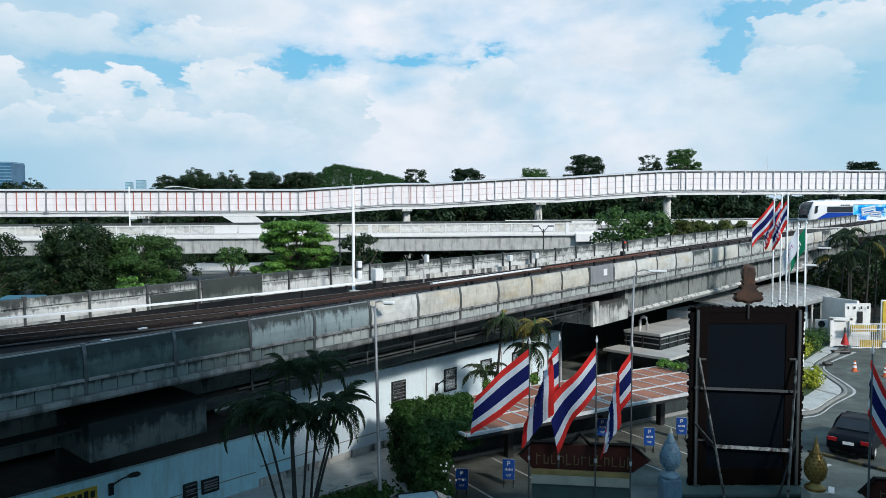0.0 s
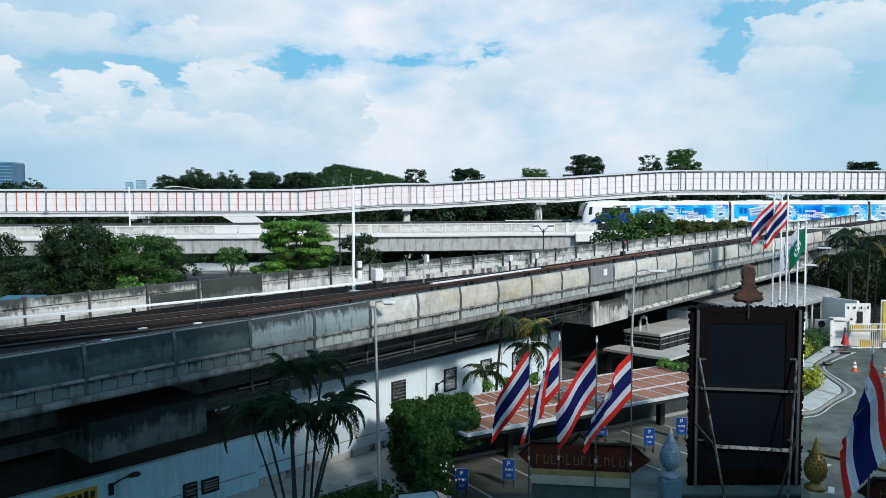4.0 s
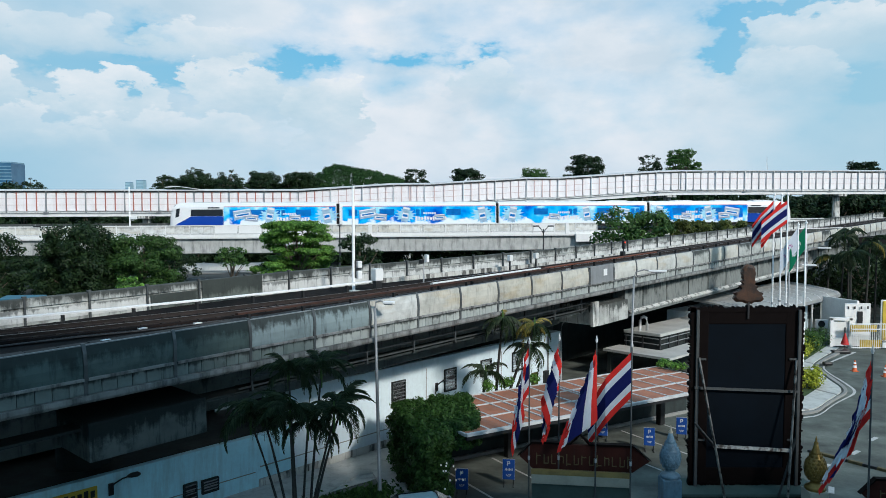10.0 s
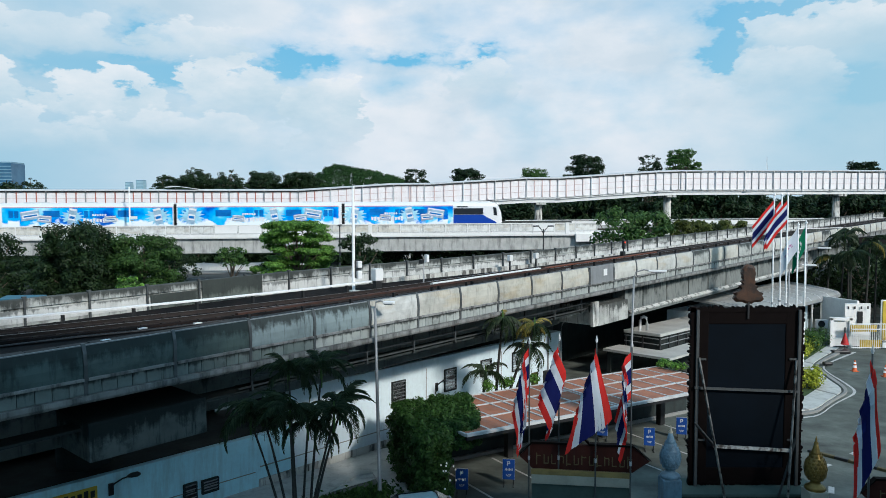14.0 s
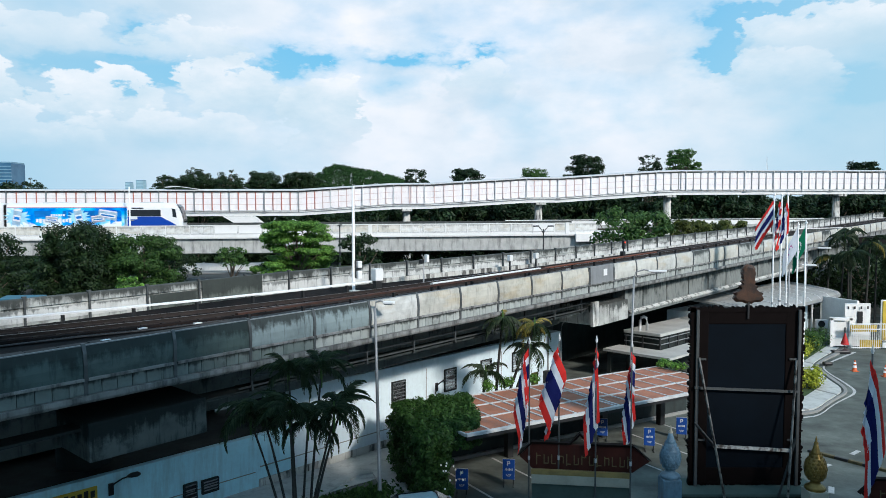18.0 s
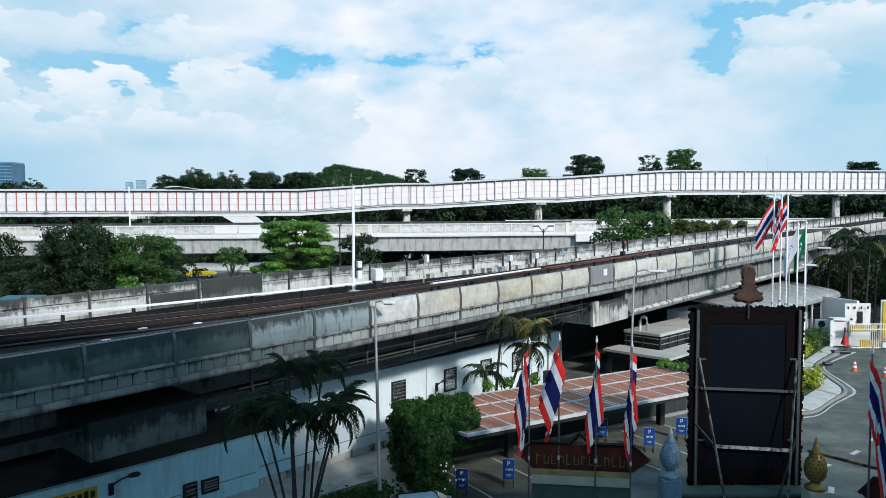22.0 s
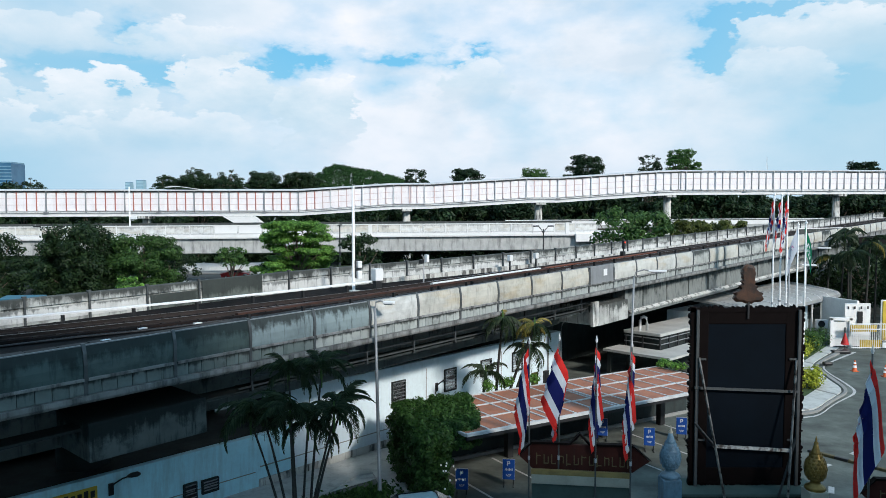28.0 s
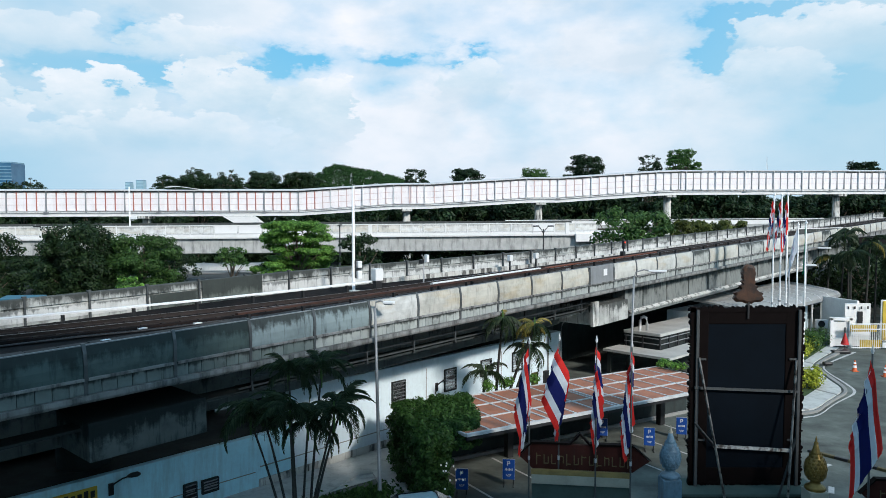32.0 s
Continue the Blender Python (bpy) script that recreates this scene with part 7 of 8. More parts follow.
# How each flag lies: seconds; fall of the cloth next to the pole (0 level to the west, 90 straight down, 180 level to the east);
# where along the fly it folds, and how much later at the lower edge; fall past that fold and its fan; second fold, its lag;
# fall past it; how far it is blown away from the viewpoint; which way the two folds turn (1 towards the viewpoint)
LIES = (
    ((0, 40, .5, 0, 38, -17, .95, 0, 38, 0, 0, 0), (1, 36, .5, 0, 36, -10, .95, 0, 36, 0, 0, 0), (2, 42, .5, 0, 38, -20, .95, 0, 40, .1, 0, 0), (3, 54, .5, .1, 60, -10, .95, 0, 60, .3, 0, 0),
     (6, 64, .5, .1, 70, 0, .95, 0, 70, .62, 0, 0), (7, 62, .5, .1, 66, 0, .95, 0, 66, .62, 0, 0), (8, 64, .5, .1, 68, 0, .95, 0, 70, .58, 0, 0), (9, 68, .4, .1, 74, 0, .8, .1, 95, .5, 0, 0),
     (10, 60, .26, .34, 86, 0, .8, .1, 100, .2, 1, 0), (13, 48, .24, .26, 98, 10, .78, .1, 84, .1, 1, 0), (22, 50, .22, .26, 99, 10, .76, .1, 86, .1, 1, 0), (32, 50, .22, .26, 101, 8, .76, .1, 84, .1, 1, 0)),
    ((0, 44, .42, .55, 88, -8, .98, 0, 88, 0, 1, 0), (1, 60, .55, .5, 82, 0, .95, 0, 82, .3, 1, 0), (2, 44, .5, 0, 46, -14, .95, 0, 46, 0, 0, 0), (3, 52, .5, .5, 72, -10, .95, 0, 72, .1, 1, 0),
     (6, 48, .42, .7, 86, -14, .95, 0, 86, 0, 1, 0), (7, 44, .5, .6, 76, -10, .95, 0, 76, 0, 1, 0), (8, 54, .5, 0, 54, 8, .95, 0, 54, 0, 0, 0), (9, 42, .26, .4, 96, -10, .9, .2, 92, 0, 1, -1),
     (9.5, 28, .18, .26, 108, 0, .52, .5, 70, 0, 1, -1), (13, 22, .2, .28, 114, 0, .66, .36, 68, 0, 1, -1), (22, 26, .2, .28, 112, 0, .66, .36, 68, 0, 1, -1), (25, 26, .19, .26, 114, 0, .66, .36, 70, 0, 1, -1),
     (30, 24, .17, .24, 118, 0, .66, .36, 78, 0, 1, -1), (32, 24, .17, .24, 118, 0, .66, .36, 78, 0, 1, -1)),
    ((0, 52, .5, 0, 56, 21, .95, 0, 56, 0, 0, 0), (1, 46, .5, 0, 50, 12, .95, 0, 50, 0, 0, 0), (2, 46, .5, 0, 48, 6, .95, 0, 48, .1, 0, 0), (3, 54, .5, 0, 59, 13, .95, 0, 60, .1, 0, 0),
     (6, 64, .5, 0, 67, 0, .95, 0, 70, .3, 0, 0), (7, 50, .35, .6, 84, -23, .98, 0, 84, 0, 1, 0), (8, 62, .5, 0, 65, 10, .95, 0, 65, 0, 0, 0), (9, 45, .2, .4, 95, -20, .98, 0, 95, 0, 1, 0),
     (10, 44, .25, .5, 79, -26, .98, 0, 79, 0, 1, 0), (11, 45, .24, .48, 82, -31, .98, 0, 82, .12, 1, 0), (12, 44, .24, .48, 82, -30, .98, 0, 80, 0, 1, 0), (13, 42, .22, .44, 88, -29, .98, 0, 88, 0, 1, 0), (14, 42, .2, .42, 90, -28, .98, 0, 90, 0, 1, 0),
     (16, 100, .1, .1, 70, -10, .5, .3, 92, 0, -1, 1), (17, 120, .09, 0, 60, 0, .32, .36, 92, 0, -1, 1), (22, 124, .15, 0, 56, 0, .4, .34, 96, 0, -1, 1), (32, 126, .2, .1, 56, 0, .46, .34, 98, 0, -1, 1)),
    ((0, 56, .5, .4, 84, -12, .98, 0, 84, 0, 1, 0), (1, 62, .35, .5, 88, -15, .98, 0, 88, .1, 1, 0), (2, 33, .5, 0, 36, 7, .95, 0, 36, -.2, 0, 0), (3, 44, .5, .5, 68, -8, .95, 0, 68, 0, 1, 0),
     (6, 54, .5, 0, 60, -6, .95, 0, 60, .5, 0, 0), (7, 66, .4, 0, 76, 0, .8, 0, 90, .45, 0, 0), (8, 46, .5, 0, 52, -15, .95, 0, 52, .5, 0, 0), (9, 50, .45, 0, 64, 0, .9, 0, 70, .5, 0, 0),
     (10, 50, .5, 0, 64, 0, .9, 0, 70, .45, 0, 0), (11, 40, .2, 0, 98, 0, .62, .15, 80, .18, 1, -1), (13, 36, .18, 0, 104, 0, .6, .2, 76, .1, 1, -1), (17, 70, .14, 0, 84, 0, .5, .2, 84, .1, 0, 1),
     (18, 130, .14, 0, 66, 0, .48, .24, 98, .1, -1, 1), (22, 140, .14, 0, 64, 0, .46, .24, 96, 0, -1, 1), (32, 120, .12, 0, 66, 0, .46, .24, 96, 0, -1, 1)),
    ((0, 118, .5, 0, 114, 0, .95, 0, 114, 0, 0, 0), (0.5, 125, .4, 0, 95, 0, .9, 0, 95, 0, -1, 0), (1, 130, .28, 0, 72, -10, .9, 0, 60, 0, -1, 0), (2, 50, .3, .5, 97, -20, .98, 0, 97, 0, 1, 0), (3, 50, .28, .5, 95, -18, .98, 0, 95, 0, 1, 0),
     (6, 40, .2, .34, 104, -6, .98, 0, 104, 0, 1, 0), (7, 55, .25, .4, 79, -8, .98, 0, 79, 0, 1, 0), (8, 50, .22, .4, 98, -10, .98, 0, 98, 0, 1, 0), (9, 48, .26, .46, 96, -18, .98, 0, 96, 0, 1, 0),
     (10, 50, .3, .5, 68, -20, .98, 0, 68, 0, 1, 0), (11, 50, .3, .5, 77, -22, .98, 0, 77, 0, 1, 0), (12, 80, .14, .2, 102, -8, .98, 0, 102, 0, 1, 0), (14, 60, .2, .36, 95, -8, .98, 0, 95, .1, 1, 0), (17, 58, .2, .36, 96, -8, .98, 0, 96, .1, 1, 0),
     (20, 94, .1, .1, 103, -6, .98, 0, 103, .1, 1, 0), (23, 94, .1, .1, 103, -6, .98, 0, 103, .1, 1, 0), (28, 56, .2, .36, 98, -8, .98, 0, 98, .1, 1, 0), (32, 54, .23, .38, 96, -8, .98, 0, 96, .1, 1, 0)),
)
# the high flags of the forecourt
HIGH_WEST = ((0, 50, .5, 0, 51, 0, .95, 0, 51, 0, 0, 0), (1, 44, .5, 0, 46, 0, .95, 0, 46, 0, 0, 0), (2, 48, .5, 0, 50, 0, .95, 0, 50, 0, 0, 0), (6, 44, .5, 0, 46, 0, .95, 0, 46, 0, 0, 0), (9, 40, .5, 0, 42, 0, .95, 0, 42, 0, 0, 0), (10, 46, .5, 0, 54, 0, .95, 0, 54, 0, 0, 0),
             (12, 46, .5, 0, 54, 0, .95, 0, 54, 0, 0, 0), (14, 50, .5, 0, 52, 0, .95, 0, 52, 0, 0, 0), (17, 58, .5, 0, 64, 0, .95, 0, 64, .2, 0, 0), (20, 62, .5, 0, 66, 0, .95, 0, 66, .2, 0, 0), (23, 58, .5, 0, 63, 0, .95, 0, 63, .1, 0, 0),
             (28, 62, .25, .3, 86, 0, .95, 0, 86, .1, 1, 0), (32, 62, .25, .3, 90, 0, .95, 0, 90, .1, 1, 0))
HIGH_MID = ((0, 60, .5, 0, 74, 0, .95, 0, 74, .3, 0, 0), (1, 66, .5, 0, 72, 0, .95, 0, 72, .2, 0, 0), (6, 56, .5, 0, 66, 0, .95, 0, 66, .2, 0, 0), (12, 50, .5, 0, 60, 0, .95, 0, 60, .2, 0, 0), (17, 66, .3, .3, 84, 0, .95, 0, 84, .2, 1, 0), (32, 66, .25, .3, 90, 0, .95, 0, 90, .2, 1, 0))
HIGH_EAST = ((0, 66, .5, 0, 74, 0, .95, 0, 74, .3, 0, 0), (1, 60, .3, .4, 84, 0, .95, 0, 84, .1, 1, 0), (2, 54, .5, 0, 60, 0, .95, 0, 60, .1, 0, 0), (3, 52, .5, 0, 60, 0, .95, 0, 60, .1, 0, 0), (6, 46, .5, 0, 50, 0, .95, 0, 50, 0, 0, 0),
             (9, 38, .5, 0, 42, 0, .95, 0, 42, 0, 0, 0), (11, 34, .6, .2, 44, 0, .95, 0, 44, 0, 0, 0), (12, 38, .5, 0, 44, 0, .95, 0, 44, 0, 0, 0), (14, 50, .5, 0, 55, 0, .95, 0, 55, 0, 0, 0), (17, 55, .25, .4, 86, -10, .95, 0, 86, 0, 1, 0), (20, 50, .25, .5, 84, -20, .95, 0, 84, 0, 1, 0),
             (23, 66, .5, 0, 68, 0, .95, 0, 68, .1, 0, 0), (28, 62, .25, .3, 90, 0, .95, 0, 90, .1, 1, 0), (32, 62, .22, .3, 92, 0, .95, 0, 92, .1, 1, 0))
WHITE_LIES = ((0, 60, .5, 0, 70, 0, .95, 0, 70, .2, 0, 0), (2, 52, .5, 0, 60, 0, .95, 0, 60, .1, 0, 0), (12, 54, .5, 0, 62, 0, .95, 0, 62, .1, 0, 0), (17, 60, .5, 0, 70, 0, .95, 0, 70, .2, 0, 0), (23, 64, .5, 0, 70, 0, .95, 0, 70, .1, 0, 0), (32, 72, .4, .2, 84, 0, .95, 0, 84, .2, 0, 0))
GREEN_LIES = ((0, 56, .5, 0, 62, 0, .95, 0, 62, 0, 0, 0), (2, 66, .5, 0, 76, 0, .95, 0, 76, .2, 0, 0), (3, 54, .5, 0, 58, 0, .95, 0, 58, 0, 0, 0), (8, 60, .5, 0, 68, 0, .95, 0, 68, .1, 0, 0), (10, 54, .5, 0, 60, 0, .95, 0, 60, 0, 0, 0),
              (14, 64, .5, 0, 74, 0, .95, 0, 74, .2, 0, 0), (17, 62, .5, 0, 68, 0, .95, 0, 68, .1, 0, 0), (20, 70, .5, 0, 80, 0, .95, 0, 80, .3, 0, 0), (23, 68, .5, 0, 76, 0, .95, 0, 76, .2, 0, 0), (26, 90, .5, 0, 92, 0, .95, 0, 92, .3, 0, 0),
              (28, 114, .5, 0, 104, 0, .95, 0, 104, .2, 0, 0), (32, 98, .5, 0, 90, 0, .95, 0, 90, .3, 0, 0))


def ring_mark(x, z):
    return 0.29 < math.hypot(x, z) < 0.39 or abs(x) < 0.06 and abs(z) < 0.12


def scrawl_mark(x, z):
    return abs(x) < 0.4 and abs(z - 0.2 * math.sin(9 * x)) < 0.05


for k, (x, y, h) in enumerate(((2.76, 23.42, 6.45), (3.69, 23.28, 6.58), (4.81, 23.0, 6.57), (5.88, 22.85, 6.45), (10.51, 18.0, 7.2))):
    flagpole((x, y - 0.12, 0), h - 0.2, 0.026, "slim metal flagpole with a pale pointed finial behind the entrance sign", "dark_post", "steel_pale")
    flag((x - 0.03, y - 0.12, h - 0.36), TRI, 1.45, 2.3, 10, "red, white and blue striped flag hanging from its pole", LIES[k])
for k, (x, y, h, kind_) in enumerate(((20.91, 46.6, 11.4, "tri"), (21.84, 47.6, 11.4, "tri"), (21.49, 46.0, 11.4, "tri"), (22.17, 46.0, 9.55, "white"), (22.66, 46.0, 9.65, "green"))):
    flagpole((x, y, 0), h, 0.055, "tall white flagpole on the forecourt", "white_clean", "white_clean")
    if kind_ == "tri":
        flag((x - 0.06, y, h - 0.3), TRI_SMALL, 1.4, 2.0, 8, "red, white and blue striped flag on a tall white pole", (HIGH_WEST, HIGH_MID, HIGH_EAST)[k])
    elif kind_ == "white":
        flag((x - 0.06, y, h - 0.2), ("flag_white",) * 16, 1.4, 1.8, 16, "white flag with a small magenta device", WHITE_LIES, "flag_magenta", scrawl_mark)
    else:
        flag((x - 0.06, y, h - 0.2), ("flag_green",) * 16, 1.4, 1.7, 16, "green flag with a white ring mark", GREEN_LIES, "flag_white", ring_mark)

# ---- the train ----
CAR_L = 21.8


def car_section(x, half, z0, z1, sc=1.0):
    """Ring of the body's cross-section at x."""
    ring = [(-half, z0), (-half - 0.03, 1.6), (-half, z1 - 0.65), (-half + 0.16, z1 - 0.25), (-half + 0.55, z1 - 0.05), (0, z1), (half - 0.55, z1 - 0.05), (half - 0.16, z1 - 0.25), (half, z1 - 0.65), (half + 0.03, 1.6), (half, z0)]
    return [(x, y, z) for y, z in ring]


def train_car(cab, group="cars of the train"):
    t = thing("train_car", (0, 0, 0), "white train car with a blue and white printed film" if not cab else "white cab car of the train with a blue flank", "train car", group)
    z1 = 3.72
    bm = bmesh.new()
    if cab:
        secs = []
        for x, zt, z0, hw in ((0.0, 1.5, 0.75, 1.2), (0.16, 2.3, 0.62, 1.36), (0.45, 3.1, 0.6, 1.48), (0.8, 3.52, 0.6, 1.53), (1.5, 3.72, 0.6, 1.55), (CAR_L - 0.2, 3.72, 0.6, 1.55)):
            top = zt
            ring = []
            for _, y, z in car_section(x, hw, z0, z1):
                ring.append((x, y, min(z, top - (0.0 if abs(y) < 0.8 else 0.06))))
            secs.append(ring)
        sweep(bm, secs)
    else:
        sweep(bm, [car_section(x, 1.55, 0.6, z1) for x in (0.2, CAR_L - 0.2)])
    part("body", bm, "train_white", t)
    part("underframe", one_box((CAR_L / 2, 0, 0.45), (CAR_L - 1.0, 2.6, 0.5), None, 0.05), "train_under", t)
    for bx in (3.6, CAR_L - 3.6):
        bg = part("bogie", one_box((bx, 0, 0.35), (3.2, 2.2, 0.4), None, 0.06), "train_under", t)
        for wx in (-1.1, 1.1):
            bm = bmesh.new()
            tube(bm, [(bx + wx, -0.8, 0.42), (bx + wx, 0.8, 0.42)], 0.42, 16)
            part("wheelset", bm, "train_under", bg)
    part("gangway", one_box((CAR_L - 0.05, 0, 2.0), (0.5, 2.7, 3.0), None, 0.05), "black", t)
    if not cab:
        part("gangway", one_box((0.05, 0, 2.0), (0.5, 2.7, 3.0), None, 0.05), "black", t)
    f0 = 6.9 if cab else 0.6
    for sg in (-1, 1):
        y = sg * 1.588
        part("printed_film", one_box(((f0 + CAR_L - 0.3) / 2, y, 1.86), (CAR_L - 0.3 - f0, 0.02, 2.42)), "wrap", t, "blue and white printed film")
        part("rose_line", one_box(((f0 + CAR_L - 0.3) / 2, y - sg * 0.015, 3.13), (CAR_L - 0.3 - f0, 0.03, 0.1)), "train_rose", t)
        for k in range(5):
            wx = f0 + 1.4 + (CAR_L - 0.6 - f0 - 2.4) * k / 4.0
            if k % 2 == 0:
                d = part("door", one_box((wx, y + sg * 0.012, 1.75), (1.4, 0.02, 2.1), None, 0.006), "wrap", t)
                for q in (-0.33, 0.33):
                    part("door_glass", one_box((wx + q, y + sg * 0.026, 2.25), (0.5, 0.012, 0.85), None, 0.004), "film_window", d)
            else:
                part("window", one_box((wx, y + sg * 0.014, 2.3), (2.0, 0.016, 0.85), None, 0.006), "film_window", t)
        # printed packs and bars of lettering on the film
        for k, (fx, fz, w, h, a, glow) in enumerate(((0.16, 2.15, 2.3, 1.2, -9, 0), (0.24, 1.65, 1.7, 0.9, 6, 0), (0.4, 2.0, 0.95, 2.0, 10, 1.5), (0.62, 1.6, 1.5, 0.8, -4, 0), (0.9, 1.95, 1.0, 2.1, -10, 1.7))):
            px = f0 + (CAR_L - f0) * fx
            if glow:
                bm = bmesh.new()
                rim = [(glow * (1.0 if j % 2 else 0.62 + 0.1 * math.sin(j * 1.7)) * math.cos(j * math.pi / 14), 0.7 * glow * (1.0 if j % 2 else 0.62) * math.sin(j * math.pi / 14)) for j in range(28)]
                sweep(bm, [[(x, yy, z) for x, z in rim] for yy in (-0.004, 0.004)])
                burst = part("printed_burst", bm, "burst", t, "white starburst print")
                burst.matrix_basis = pose(px, y + sg * 0.034, 1.9)
            pk = part("printed_pack", one_box((0, 0, 0), (w, 0.012, h), None, 0.004), "pack_grey" if k % 2 else "pack_pale", t, "silver-grey printed pack shape")
            pk.matrix_basis = pose(px, y + sg * 0.046, fz, 0, a, 0)
            part("pack_label", one_box((0, sg * 0.008, -0.08 * h), (w * 0.86, 0.01, h * 0.36)), "train_white", pk)
            part("pack_lid", one_box((0, sg * 0.008, h * 0.42), (w * 0.92, 0.01, h * 0.12)), "train_white", pk)
            part("pack_lettering", one_box((0, sg * 0.014, -0.08 * h), (w * 0.7, 0.01, h * 0.16)), "film_window", pk)
        bm = bmesh.new()
        for k in range(11):
            box(bm, (f0 + (CAR_L - f0) * 0.47 + 0.4 * k, y + sg * 0.04, 1.45 + 0.03 * math.sin(2 * k)), (0.29, 0.012, 0.42 if k % 3 else 0.58))
        for k in range(6):
            box(bm, (f0 + (CAR_L - f0) * 0.52 + 0.3 * k, y + sg * 0.04, 2.15), (0.2, 0.012, 0.26))
        part("lettering", bm, "train_white", t)
        if cab:
            bm = bmesh.new()
            sweep(bm, [[(0.6, yy, 0.66), (6.85, yy, 0.62), (6.85, yy, 1.9), (2.75, yy, 1.9), (1.9, yy, 1.42), (1.1, yy, 1.0)] for yy in (y - sg * 0.02, y + sg * 0.008)])
            part("blue_flank", bm, "train_blue", t)
            part("cab_window", one_box((4.75, y, 2.36), (4.1, 0.03, 0.86), None, 0.01), "glass_dark", t)
            part("vent_grille", one_box((5.6, y, 3.0), (1.5, 0.03, 0.16)), "glass_dark", t)
            bm = bmesh.new()
            sweep(bm, [[(0.72, yy, 1.75), (1.2, yy, 1.85), (1.32, yy, 2.95), (0.86, yy, 2.85)] for yy in (y - sg * 0.12, y - sg * 0.01)])
            part("side_glass", bm, "glass_dark", t)
    if cab:
        bm = bmesh.new()
        sweep(bm, [[(x, -w, z0), (x, -w, z1 - 0.2), (x, -w + 0.35, z1), (x, w - 0.35, z1), (x, w, z1 - 0.2), (x, w, z0)] for x, w, z0, z1 in ((-0.05, 1.08, 1.1, 1.62), (0.1, 1.24, 1.15, 2.36), (0.38, 1.35, 1.6, 3.14), (0.74, 1.4, 2.6, 3.5))])
        part("windscreen", bm, "glass_dark", t)
        part("skirt", one_box((0.5, 0, 0.62), (1.0, 2.5, 0.5), None, 0.1), "black", t)
        for yy in (-0.85, 0.85):
            part("headlight", one_box((0.02, yy, 1.15), (0.12, 0.36, 0.16), None, 0.03), "white_clean", t)
    for k in range(3):
        part("roof_unit", one_box((4.2 + 6.0 * k, 0, 3.74), (2.6, 1.5, 0.16), None, 0.05), "steel_pale", t)
    return t


M["burst"] = surface("pale starburst print", (0.36, 0.68, 0.9), 0.25, 1.2, 0.4, 0, 0)
M["pack_pale"] = surface("pale blue-silver print", (0.34, 0.5, 0.66), 0.3, 2.0, 0.4, 0, 0)
M["film_window"] = surface("film-covered window", (0.01, 0.17, 0.55), 0.3, 0.8, 0.3, 0, 0)
matt("film_window")
cab_front = train_car(True)
mid_a = train_car(False)
mid_b = copy_thing(mid_a, pose(0, 0, 0))
cab_rear = copy_thing(cab_front, pose(0, 0, 0))

# ---- road vehicles ----
M["taxi_yellow"] = surface("taxi yellow paint", (0.75, 0.6, 0.02), 0.05, 2.0, 0.3, 0, 0)
M["car_black"] = surface("black car paint", (0.006, 0.008, 0.012), 0.1, 2.0, 0.35, 0, 0)
matt("car_black")
M["car_silver"] = surface("pale silver-blue car paint", (0.42, 0.55, 0.6), 0.05, 2.0, 0.3, 0.2, 0)
M["car_red"] = surface("red car paint", (0.4, 0.02, 0.02), 0.1, 2.0, 0.3, 0, 0)
M["tail_red"] = surface("red tail lamp", (0.35, 0.01, 0.012), 0.1, 3.0, 0.2, 0, 0)


